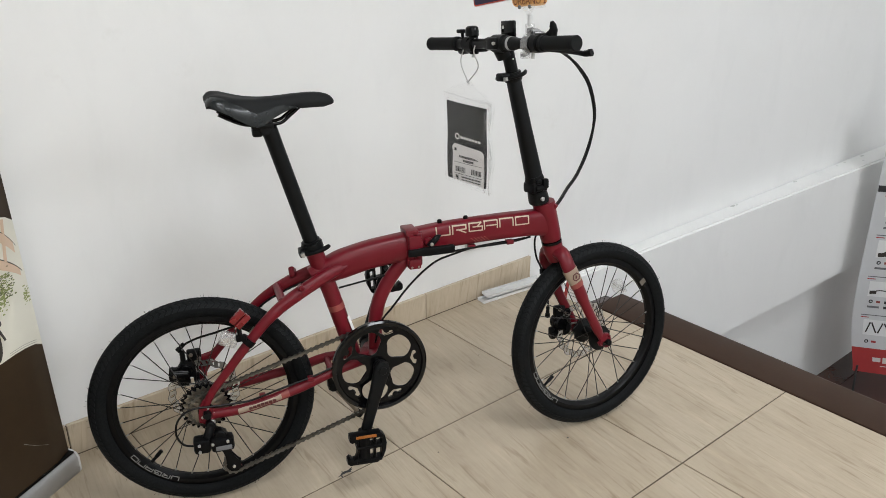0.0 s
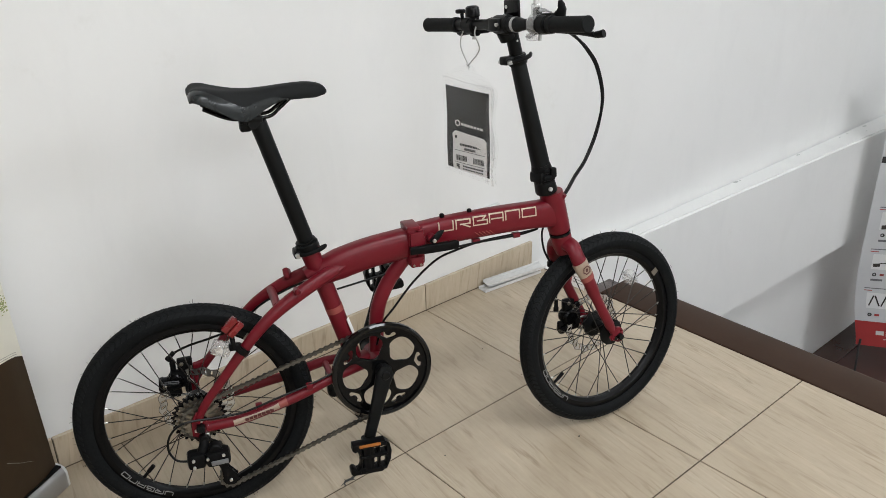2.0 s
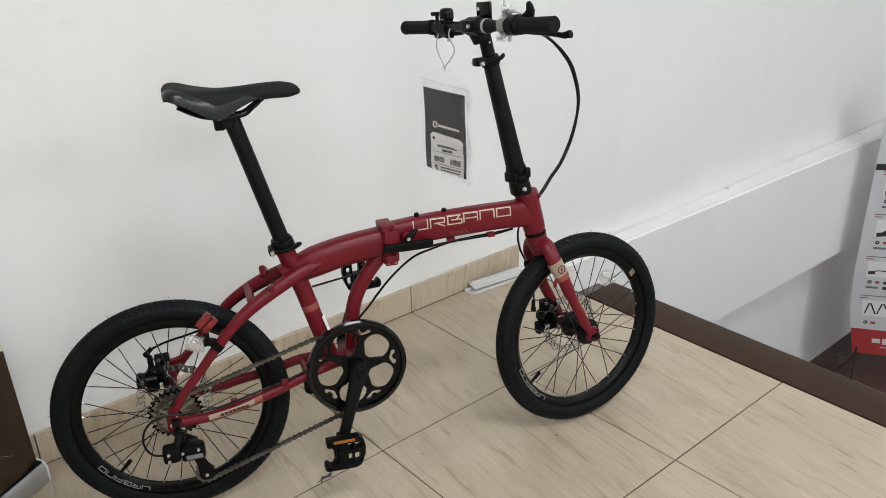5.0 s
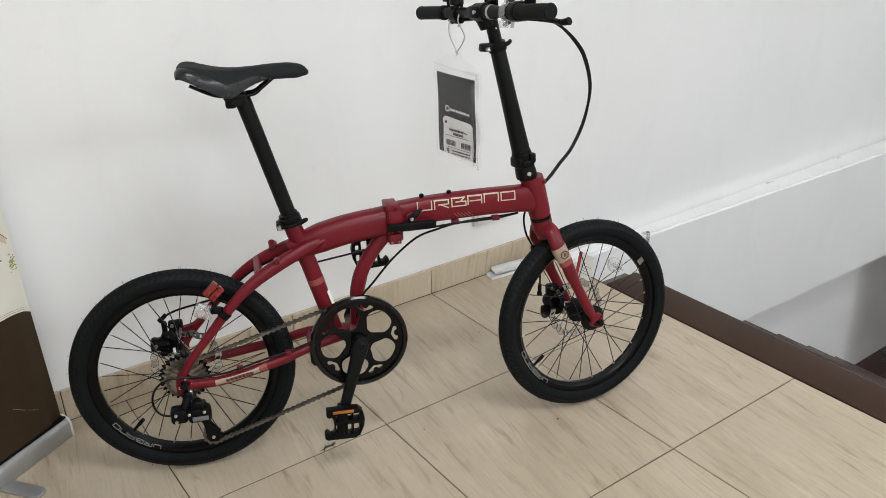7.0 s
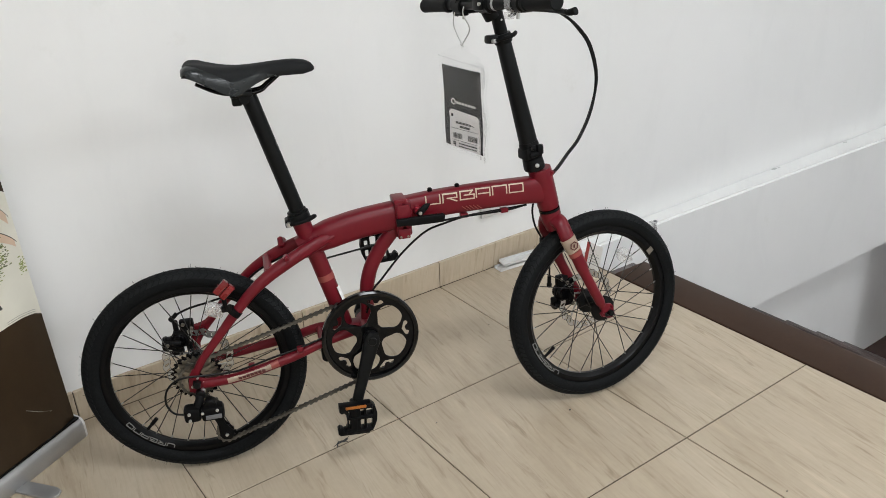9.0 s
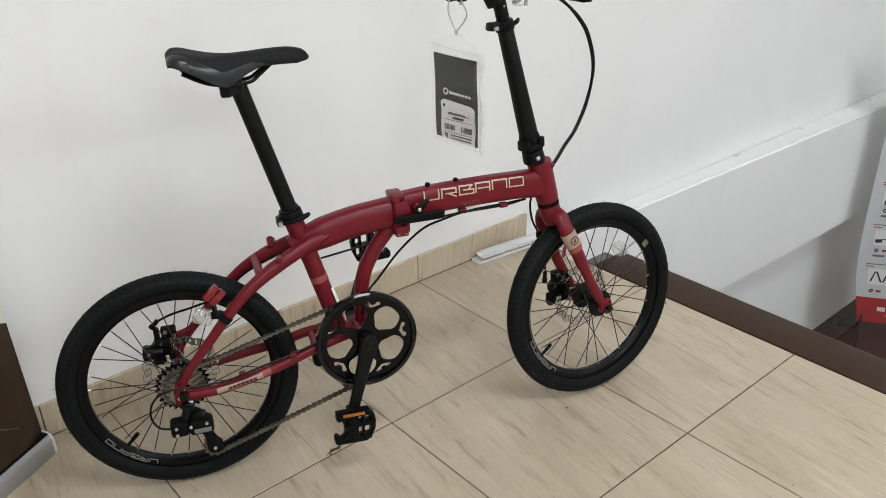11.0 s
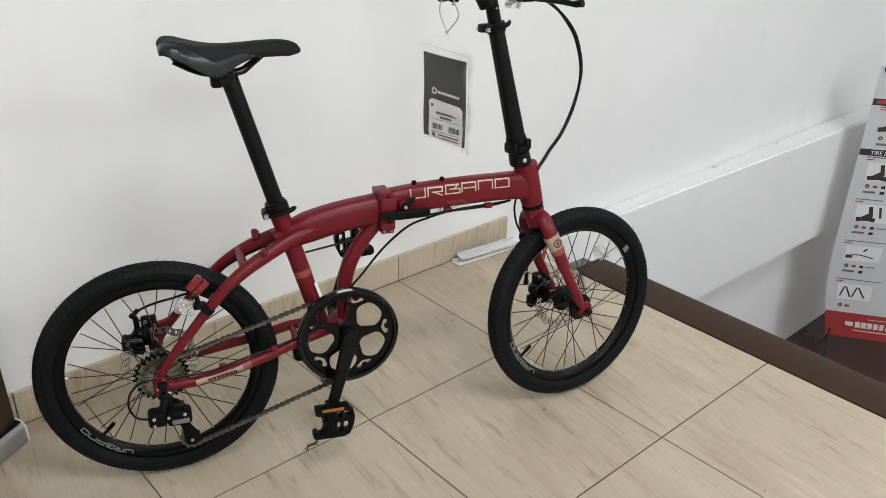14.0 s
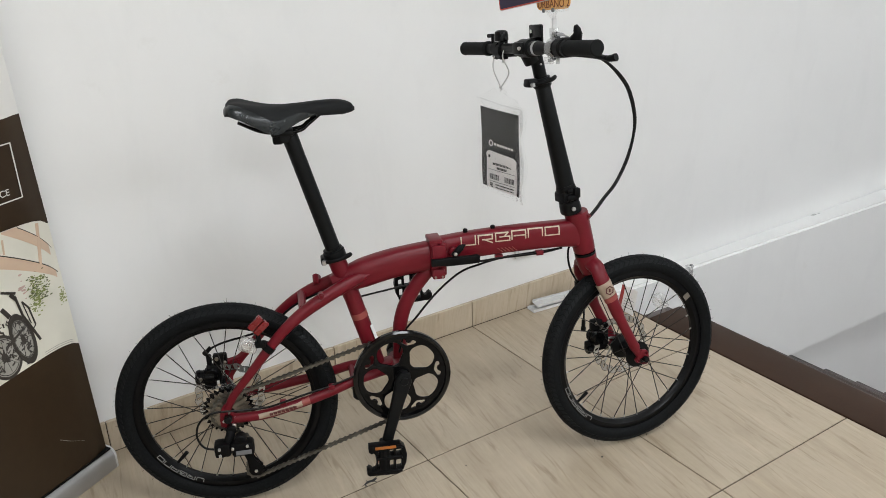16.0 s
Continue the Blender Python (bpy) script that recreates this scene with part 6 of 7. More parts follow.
BW = 0.80
base = bmesh.new()
prof = [(0.0, 0.004), (0.002, 0.0), (0.088, 0.0), (0.090, 0.004), (0.090, 0.032), (0.076, 0.048), (0.048, 0.0555), (0.018, 0.0555), (0.006, 0.0505), (0.0, 0.040)]
ends = [[base.verts.new(at_ban(d, o, z)) for o, z in prof] for d in (0.006, BW - 0.006)]
for k in range(len(prof)):
    j = (k + 1) % len(prof)
    base.faces.new((ends[0][k], ends[0][j], ends[1][j], ends[1][k]))
for e in ends:
    base.faces.new(e)
part("base", base, M_ALU, banner, "satin aluminium banner base")
for d in (0.0, BW - 0.006):
    cap = bmesh.new()
    e2 = [[cap.verts.new(at_ban(d + q, o, z * 1.03)) for o, z in prof] for q in (0.0, 0.0058)]
    for k in range(len(prof)):
        j = (k + 1) % len(prof)
        cap.faces.new((e2[0][k], e2[0][j], e2[1][j], e2[1][k]))
    for e in e2:
        cap.faces.new(e)
    part("end_cap", cap, M_WHITE, banner, "pale grey plastic end cap")
ft = plate([[(-0.019, 0.02), (0.019, 0.02), (0.019, -0.085), (0.013, -0.099), (0.0, -0.104), (-0.013, -0.099), (-0.019, -0.085)]], 0.006, 0.0015, Matrix.Rotation(radians(-90), 4, "X"))
moved(ft, ban_m() @ Matrix.Translation((0.205, 0, 0.0035)) @ Matrix.Rotation(radians(-6), 4, "Z"))
part("swivel_foot", ft, M_ALU, banner, "flat grey swivel foot")


def lean_of(z):
    return 0.006 + 0.034 * z


def sheet_o(d, z):
    """Depth of the sheet: its free edge curls back a little."""
    return 0.012 + 0.010 * math.exp(-((d - lean_of(z)) / 0.03) ** 2)


def ban_piece(name, mat, low, high, off, label="", d0=None, d1=BW, nz=10):
    """A printed area between two height lines, low(d) and high(d), on the hanging sheet."""
    bm = bmesh.new()
    nx = 40
    grid = [[], []]
    for side in (0, 1):
        for j in range(nz + 1):
            row = []
            for i in range(nx + 1):
                z0 = low(0)
                start = lean_of((low(0) + (high(0) - low(0)) * j / nz)) if d0 is None else d0
                d = start + (d1 - start) * i / nx
                z = low(d) + (high(d) - low(d)) * j / nz
                o = sheet_o(d, z) - off + 0.0004 * side
                row.append(bm.verts.new(at_ban(d, o, z)))
            grid[side].append(row)
    for side in (0, 1):
        g = grid[side]
        for j in range(nz):
            for i in range(nx):
                f = (g[j][i], g[j][i + 1], g[j + 1][i + 1], g[j + 1][i])
                bm.faces.new(f if side else tuple(reversed(f)))
    rim = [(0, i) for i in range(nx + 1)] + [(j, nx) for j in range(1, nz + 1)] + [(nz, i) for i in range(nx - 1, -1, -1)] + [(j, 0) for j in range(nz - 1, 0, -1)]
    for (j, i), (j2, i2) in zip(rim, rim[1:] + rim[:1]):
        bm.faces.new((grid[0][j][i], grid[0][j2][i2], grid[1][j2][i2], grid[1][j][i]))
    return part(name, bm, mat, banner, label)


def rise(z0, dz, d0, dd, p):
    """A height line that climbs from z0 at d0 and flattens along the sheet."""
    return lambda d: z0 + dz * (max(0.0, d - d0) / dd) ** p


curve_low = lambda d: 0.352 + 0.030 * (1 - math.exp(-max(0, d - 0.01) / 0.03)) - 0.08 * max(0.0, d - 0.08)  # noqa: E731
curve_up = lambda d: 0.6885 - 0.0145 * math.exp(-(d - 0.041) / 0.025)  # noqa: E731
ban_piece("lower_panel", M_BROWNBAN, lambda d: 0.050, curve_low, 0.0, "dark brown lower banner panel")
ban_piece("photo_panel", M_PHOTO, lambda d: curve_low(d) + 0.0003, lambda d: curve_up(d) - 0.0003, 0.0, "faded street photograph on the banner")
ban_piece("upper_panel", M_BROWNBAN, curve_up, lambda d: 0.912 - 0.02 * d, 0.0, "dark brown upper banner panel")
ban_piece("top_panel", M_WHITEBAN, lambda d: 0.9123 - 0.02 * d, lambda d: 2.0, 0.0, "white upper banner panel")
line_a, under_a = rise(0.5966, 0.090, 0.030, 0.082, 0.68), rise(0.575, 0.108, 0.030, 0.117, 0.72)
line_b, under_b = rise(0.5435, 0.0975, 0.029, 0.133, 0.72), rise(0.529, 0.085, 0.029, 0.141, 0.75)
ban_piece("photo_arch", M_PEACH, under_a, lambda d: min(line_a(d), curve_up(d) - 0.001), 0.0005, "peach coloured arches in the photograph", 0.033, 0.148, 2)
ban_piece("photo_canopy", M_PEACH, under_b, line_b, 0.0005, "", 0.031, 0.40, 2)
ban_piece("photo_beam", M_DARKINK, lambda d: line_a(d) - 0.0010, lambda d: line_a(d) + 0.0012, 0.0010, "", 0.034, 0.110, 1)
ban_piece("photo_beam", M_DARKINK, lambda d: line_b(d) - 0.0012, lambda d: line_b(d) + 0.0014, 0.0010, "", 0.031, 0.40, 1)
for z in (0.004, 0.009):
    ban_piece("photo_kerb", M_PHOTOGREY, lambda d: curve_low(d) + z, lambda d: curve_low(d) + z + 0.0012, 0.0005, "", 0.024, 0.115, 1)


def ink(bm, a, b, w, lift=0.0009):
    """A flat printed stroke on the sheet between two (d, z) places."""
    p, q = (at_ban(d, sheet_o(d, z) - lift, z) for d, z in (a, b))
    add_tube(bm, [p, q], (0.0004, w), 6, side=(BD.y, -BD.x, 0))


bm = bmesh.new()
for k in range(4):
    u = k / 4
    ink(bm, (0.0604 + 0.0149 * u, 0.677 - 0.09 * u), (0.0604 + 0.0149 * (u + 0.25), 0.677 - 0.09 * (u + 0.25)), 0.0042)
ink(bm, (0.150, 0.672), (0.153, 0.640), 0.0025)
part("photo_post", bm, M_PEACH, banner)


def leaves(name, mat, n, places, seed, small, label):
    lf = bmesh.new()
    rnd = random.Random(seed)
    for k in range(n):
        cd, cz, sd, sz = places[k % len(places)]
        d, z = max(0.026, rnd.gauss(cd, sd)), rnd.gauss(cz, sz)
        r = rnd.uniform(0.6, 1.7) * small
        a = rnd.uniform(0, 3)
        o = sheet_o(d, z) - 0.0006 - 0.0001 * (k % 6)
        lf.faces.new([lf.verts.new(at_ban(d + r * math.cos(a + q) * 1.3, o, z + 0.6 * r * math.sin(a + q))) for q in (0, 0.9, 1.9, 2.8, 3.8, 5.0)])
    part(name, lf, mat, banner, label, smooth=False)


TREE = ((0.088, 0.552, 0.013, 0.010), (0.105, 0.533, 0.009, 0.012), (0.092, 0.520, 0.012, 0.010), (0.110, 0.503, 0.006, 0.007))
leaves("photo_leaves", M_LEAFINK, 230, TREE + ((0.034, 0.492, 0.004, 0.010),), 7, 0.0019, "green foliage printed in the photograph")
leaves("photo_shade_leaves", M_DARKLEAF, 110, TREE[:3], 8, 0.0016, "dark green foliage printed in the photograph")
leaves("photo_blossom", M_PINKINK, 22, ((0.132, 0.552, 0.005, 0.010),), 9, 0.0024, "faint rose blossom printed in the photograph")


def printed_wheel(bm, cd, cz, hw, hh, skew, w0, w1, lift):
    """Flat oval ring on the sheet between the scales w0 and w1 of its half axes."""
    n = 36
    rows = []
    for w in (w0, w1):
        row = []
        for k in range(n):
            a = 2 * math.pi * k / n
            z = cz + hh * w * math.sin(a)
            d = cd + hw * w * math.cos(a) + (z - cz) * skew
            row.append(bm.verts.new(at_ban(d, sheet_o(d, z) - lift, z)))
        rows.append(row)
    for k in range(n):
        j = (k + 1) % n
        bm.faces.new((rows[0][k], rows[0][j], rows[1][j], rows[1][k]))


W1, W2 = (0.158, 0.444, 0.0275, 0.064, 0.14), (0.209, 0.425, 0.040, 0.0535, 0.10)
bk = bmesh.new()
printed_wheel(bk, *W2, 0.86, 1.0, 0.0007)
printed_wheel(bk, *W1, 0.75, 1.0, 0.0010)
fill = bmesh.new()
printed_wheel(fill, *W2, 0.02, 0.87, 0.0004)
printed_wheel(fill, *W1, 0.02, 0.76, 0.0008)
part("photo_spokes", fill, M_PHOTOGREY, banner, "grey blur of spokes printed in the photograph", smooth=False)
tyres = bmesh.new()
printed_wheel(tyres, *W2, 0.78, 0.82, 0.0009)
printed_wheel(tyres, *W1, 0.70, 0.74, 0.0012)
rnd = random.Random(3)
for cd, cz, hw, hh, skew in (W1, W2):
    for k in range(9):
        a = 0.35 + math.pi * 2 * k / 9
        ink(tyres, (cd, cz), (cd + 0.72 * (hw * math.cos(a) + hh * math.sin(a) * skew), cz + 0.72 * hh * math.sin(a)), 0.0006, 0.0008)
    printed_wheel(bk, cd, cz, hw, hh, skew, 0.02, 0.2, 0.0012)
for a, b, w in (((0.141, 0.526), (0.1286, 0.507), 0.0022), ((0.1286, 0.507), (0.1214, 0.462), 0.0020), ((0.1214, 0.462), (0.134, 0.452), 0.0016), ((0.146, 0.495), (0.1185, 0.4235), 0.0030), ((0.154, 0.545), (0.146, 0.495), 0.0030), ((0.182, 0.565), (0.150, 0.550), 0.0028), ((0.163, 0.553), (0.153, 0.538), 0.0045), ((0.141, 0.526), (0.131, 0.470), 0.0014), ((0.190, 0.530), (0.176, 0.505), 0.0050), ((0.150, 0.468), (0.195, 0.445), 0.0030)):
    ink(bk, a, b, w, 0.0014)
for k in range(150):
    d, z = (rnd.uniform(0.176, 0.250), rnd.uniform(0.392, 0.505)) if k % 3 else (rnd.gauss(0.156, 0.010), rnd.gauss(0.444, 0.026))
    a = rnd.uniform(0, 3.14)
    ink(bk if k % 3 else tyres, (d, z), (d + 0.008 * math.cos(a), z + 0.010 * math.sin(a)), rnd.uniform(0.0006, 0.0022), 0.0013 + 0.0001 * (k % 4))
tagged(part("photo_bicycle", bk, M_DARKINK, banner, "dark folded bicycle printed in the photograph", smooth=False), kind="stuff")
part("photo_rims", tyres, M_TYREINK, banner, "grey rims printed in the photograph", smooth=False)
bm = bmesh.new()
ink(bm, (0.132, 0.1643), (0.104, 0.1425), 0.0006, 0.0003)
ink(bm, (0.104, 0.1425), (0.0696, 0.121), 0.0003, 0.0003)
part("sheet_scratch", bm, M_PHOTOGREY, banner, "thin pale scratch across the brown print")
bm = bmesh.new()
lip = [(0.0085, 0.0545), (0.0085, 0.0585), (0.0255, 0.0585), (0.0255, 0.0545)]
e3 = [[bm.verts.new(at_ban(d, o, z)) for o, z in lip] for d in (0.0065, BW - 0.0065)]
for k in range(4):
    bm.faces.new((e3[0][k], e3[0][(k + 1) % 4], e3[1][(k + 1) % 4], e3[1][k]))
bm.faces.new(e3[0])
bm.faces.new(e3[1])
part("slot_lip", bm, M_BLACK, banner, "black rubber lip of the roller slot")
fr = bmesh.new()
for d0, d1, z0, z1 in ((0.080, 0.0825, 0.743, 0.862), (0.0825, 0.42, 0.743, 0.7455), (0.0825, 0.42, 0.8595, 0.862), (0.42, 0.4225, 0.743, 0.862)):
    c = [at_ban(d, o, z) for o in (0.0100, 0.0108) for d, z in ((d0, z0), (d1, z0), (d1, z1), (d0, z1))]
    v = [fr.verts.new(p) for p in c]
    for f in ((0, 1, 2, 3), (7, 6, 5, 4), (0, 4, 5, 1), (1, 5, 6, 2), (2, 6, 7, 3), (3, 7, 4, 0)):
        fr.faces.new([v[i] for i in f])
part("panel_frame", fr, M_WHITEBAN, banner, "thin white printed frame")
q = at_ban(0.120, 0.0098, 0.757)
part("panel_letters", lettering("CE", 0.020, Matrix.Translation(q) @ Matrix(((-BD.x, BD.y, 0, 0), (-BD.y, -BD.x, 0, 0), (0, 0, 1, 0), (0, 0, 0, 1)))), M_WHITEBAN, banner, "white printed letters")
part("banner_pole", tube([at_ban(BW / 2, 0.05, 0.06), at_ban(BW / 2, 0.04, 2.0)], 0.008, 12), M_ALU, banner)
part("banner_top_rail", tube([at_ban(0.07, 0.014, 2.0), at_ban(BW, 0.014, 2.0)], (0.008, 0.012), 10), M_ALU, banner)

# tall banner on the lower landing
XB = Vector((4.62, -0.327, LOW_Z))
low_ban = empty("stand_banner", Matrix.Translation(XB), "light grey product banner with red foot on a folding stand", "banner")
XD, XN = Vector((0.6, -0.8, 0)), Vector((-0.8, -0.6, 0))


def xb(u, z, off=0.0):
    """u along the banner in metres from its free edge, z over the lower floor; the sheet narrows and bows a little."""
    edge = 0.077 * (1 - math.exp(-((max(0.0, z - 0.28) / 0.24) ** 1.5)))
    bow = 0.014 * math.sin(u * 5.2) * max(0.0, 1 - (z - 0.28) / 0.5)
    return XD * (u - edge * (1 - u / 0.3)) + XN * (off + bow) + Vector((0, 0, z))


def xb_piece(name, mat, u0, u1, z0, z1, off, label="", nx=8, nz=20):
    bm = bmesh.new()
    g = [[[bm.verts.new(xb(u0 + (u1 - u0) * i / nx, z0 + (z1 - z0) * j / nz, off + t)) for i in range(nx + 1)] for j in range(nz + 1)] for t in (0, 0.0004)]
    for side in (0, 1):
        for j in range(nz):
            for i in range(nx):
                f = (g[side][j][i], g[side][j][i + 1], g[side][j + 1][i + 1], g[side][j + 1][i])
                bm.faces.new(f if side else tuple(reversed(f)))
    rim = [(0, i) for i in range(nx + 1)] + [(j, nx) for j in range(1, nz + 1)] + [(nz, i) for i in range(nx - 1, -1, -1)] + [(j, 0) for j in range(nz - 1, 0, -1)]
    for (j, i), (j2, i2) in zip(rim, rim[1:] + rim[:1]):
        bm.faces.new((g[0][j][i], g[0][j2][i2], g[1][j2][i2], g[1][j][i]))
    return part(name, bm, mat, low_ban, label)


xb_piece("sheet", M_GREYBAN, 0, 0.60, 0.4435, 1.845, 0.0, "light grey printed banner sheet", 16, 30)
xb_piece("red_foot", M_REDBAN, 0, 0.60, 0.286, 0.443, 0.0, "red printed strip at the banner foot", 16, 6)
for z in (1.648, 1.380):
    xb_piece("dark_band", M_INK, 0.003, 0.57, z, z + 0.035, 0.0008, "dark heading band", 8, 2)


def xb_text(text, size, u, z, mat, name):
    m = Matrix.Translation(xb(u, z, 0.003)) @ Matrix.Rotation(math.atan2(XD.y, XD.x), 4, "Z")
    part(name, lettering(text, size, m), mat, low_ban, "white heading letters")


xb_text("TIRE DRIVE", 0.030, 0.104, 1.387, M_PAPER, "heading_letters")
xb_piece("heading_bar", M_REDBAN, 0.018, 0.085, 1.656, 1.676, 0.0016, "dull red block in the heading", 2, 1)
xb_piece("heading_bar", M_PAPER, 0.092, 0.155, 1.656, 1.676, 0.0016, "white block in the heading", 2, 1)
xb_piece("emblem_stroke", M_INK, 0.125, 0.19, 1.733, 1.748, 0.0012, "", 2, 1)
part("emblem_stroke", tube([xb(0.115, 1.752, 0.002), xb(0.175, 1.80, 0.002)], (0.0006, 0.006), 6, side=(0, 0, 1)), M_REDBAN, low_ban)
rnd = random.Random(21)
ROWS = ((1.508, 1.612, 0), (1.242, 1.344, 1), (1.004, 1.106, 1), (0.768, 0.860, 2), (0.528, 0.624, 3))
for z0, z1, look_kind in ROWS:
    for u in (0.050, 0.285):
        if look_kind:
            xb_piece("picture_box", M_BOX, u, u + 0.150, z0, z1, 0.0008, "white picture box", 4, 4)
        bm = bmesh.new()
        h = z1 - z0
        k = u - 0.010 if look_kind == 0 else u
        if look_kind < 2:
            # trainer: heavy foot, roller arm and two uprights
            add_tube(bm, smooth_path([xb(k + 0.008, z0 + 0.014, 0.0022), xb(k + 0.05, z0 + 0.020, 0.0022), xb(k + 0.085, z0 + 0.014, 0.0022)], 3), (0.0004, 0.012), 6, side=XN)
            add_tube(bm, [xb(k + 0.030, z0 + 0.02, 0.0022), xb(k + 0.058, z0 + 0.045, 0.0022)], (0.0004, 0.010), 6, side=XN)
            for d in (0.056, 0.094):
                add_tube(bm, [xb(k + d + 0.010, z0 + 0.030, 0.0022), xb(k + d, z1 - 0.010, 0.0022)], (0.0004, 0.010 if d < 0.07 else 0.006), 6, side=XN)
        elif look_kind == 2:
            add_tube(bm, smooth_path([xb(u + 0.006, z0 + 0.020, 0.0022), xb(u + 0.05, z0 + 0.040, 0.0022), xb(u + 0.12, z0 + 0.026, 0.0022)], 3), (0.0004, 0.003), 6, side=XN)
            add_tube(bm, [xb(u + 0.006, z0 + 0.024, 0.0022), xb(u + 0.034, z0 + 0.028, 0.0022)], (0.0004, 0.010), 6, side=XN)
            add_tube(bm, [xb(u + 0.074, z1 - 0.030, 0.0022), xb(u + 0.088, z1 - 0.012, 0.0022)], (0.0004, 0.005), 6, side=XN)
        else:
            for a, b in ((0.030, 0.012), (0.036, 0.058), (0.084, 0.066), (0.090, 0.122)):
                add_tube(bm, [xb(u + a, z1 - 0.016, 0.0022), xb(u + b, z0 + 0.016, 0.0022)], (0.0004, 0.004), 6, side=XN)
        part("picture", bm, M_DARKINK, low_ban, "small dark picture of a trainer")
        if look_kind < 2 or look_kind == 2:
            ring = plate([circle(0.011, 16), list(reversed(circle(0.005, 16)))], 0.0004, 0, Matrix.Translation(xb(u + 0.018, z0 - 0.031, 0.002)) @ Matrix.Rotation(math.atan2(XD.y, XD.x), 4, "Z"))
            part("print_ring", ring, M_INK, low_ban)
            xb_piece("print_bar", M_TANRED, u + 0.041, u + 0.058, z0 - 0.038, z0 - 0.025, 0.0009, "", 2, 1)
            xb_piece("print_bar", M_INK, u + 0.074, u + 0.090, z0 - 0.040, z0 - 0.024, 0.0009, "", 2, 1)
            xb_piece("print_bar", M_GREYINK, u + 0.098, u + 0.138, z0 - 0.034, z0 - 0.028, 0.0009, "", 2, 1)
            xb_piece("print_bar", M_GREYINK, u + 0.006, u + 0.056, z0 - 0.070, z0 - 0.058, 0.0009, "", 2, 1)
            xb_piece("print_bar", M_INK, u + 0.074, u + 0.092, z0 - 0.072, z0 - 0.056, 0.0009, "", 2, 1)
        else:
            ring = plate([circle(0.011, 16), list(reversed(circle(0.005, 16)))], 0.0004, 0, Matrix.Translation(xb(u + 0.018, z0 - 0.040, 0.002)) @ Matrix.Rotation(math.atan2(XD.y, XD.x), 4, "Z"))
            part("print_ring", ring, M_INK, low_ban)
            xb_piece("print_bar", M_REDBAN, u + 0.040, u + 0.062, z0 - 0.047, z0 - 0.034, 0.0009, "", 2, 1)
        w = 0.11 if look_kind < 2 else 0.20
        xb_piece("print_bar", M_GREYINK, u - 0.014, u - 0.014 + w, z1 + 0.026, z1 + 0.031, 0.0009, "", 2, 1)
        xb_piece("print_bar", M_REDBAN, u - 0.014, u + 0.020, z1 + 0.012, z1 + 0.017, 0.0009, "", 2, 1)
for k, w in enumerate((0.026, 0.026, 0.024, 0.024, 0.020, 0.014, 0.026, 0.026)):
    xb_piece("foot_lettering", M_WHITEBAN, 0.150 + 0.031 * k, 0.150 + 0.031 * k + w, 0.356, 0.392, 0.0009, "pale block mark on red", 2, 2)
xb_piece("foot_lettering", M_WHITEBAN, 0.100, 0.140, 0.362, 0.388, 0.0009, "pale block mark on red", 4, 2)
xb_piece("foot_lettering", M_WHITEBAN, 0.14, 0.40, 0.334, 0.339, 0.0009, "", 4, 1)
xb_piece("foot_lettering", M_WHITEBAN, 0.21, 0.34, 0.412, 0.416, 0.0009, "", 4, 1)
for u, z in ((0.02, 1.835), (0.58, 1.835), (0.02, 0.302), (0.58, 0.302)):
    p = xb(u, z, 0.004)
    part("corner_hook", tube([p + Vector((0, 0, -0.012)), p + Vector((0, 0, 0.024))], 0.006, 10), M_INK, low_ban)
part("top_edge", tube([xb(0.0, 1.845, 0.0005), xb(0.60, 1.845, 0.0005)], 0.003, 8), M_WHITE, low_ban)
for u0, u1 in ((0.02, 0.58), (0.58, 0.02)):
    part("stand_leg", tube([xb(u0, 1.83, -0.012), xb(0.3, 1.0, -0.035), xb(u1, 0.30, -0.012)], 0.005, 8), M_INK, low_ban)
for u in (0.02, 0.58):
    part("stand_foot", tube(smooth_path([xb(u, 0.31, -0.008), xb(u, 0.22, 0.006), xb(u, 0.006, 0.03)], 3), 0.006, 8), M_INK, low_ban)

# plastic trunking offcuts on the floor
def trunking(name, p, q, twist, label):
    p, q = Vector(p), Vector(q)
    w = (q - p)
    m = Matrix.Translation(p) @ w.to_track_quat("X", "Z").to_matrix().to_4x4() @ Matrix.Rotation(radians(twist), 4, "X")
    sec = [(-0.019, 0.0), (0.019, 0.0), (0.019, 0.010), (0.0175, 0.010), (0.0175, 0.0015), (-0.0175, 0.0015), (-0.0175, 0.010), (-0.019, 0.010)]
    bm = bmesh.new()
    e = [[bm.verts.new((x, y, z)) for y, z in sec] for x in (0, w.length)]
    for k in range(8):
        j = (k + 1) % 8
        bm.faces.new((e[0][k], e[0][j], e[1][j], e[1][k]))
    bm.faces.new(e[0])
    bm.faces.new(e[1])
    bmesh.ops.transform(bm, matrix=m, verts=bm.verts)
    return tagged(mesh_ob(name, bm, M_WHITE, False), label, "cable trunking", "trunking offcuts on the floor")


trunking("trunking_offcut", (1.872, -0.072, 0.001), (2.118, -0.096, 0.001), 0, "white plastic trunking offcut lying on floor tiles")
trunking("trunking_offcut", (1.896, -0.066, 0.014), (2.126, -0.110, 0.024), 5, "white plastic trunking offcut resting on another beside skirting")

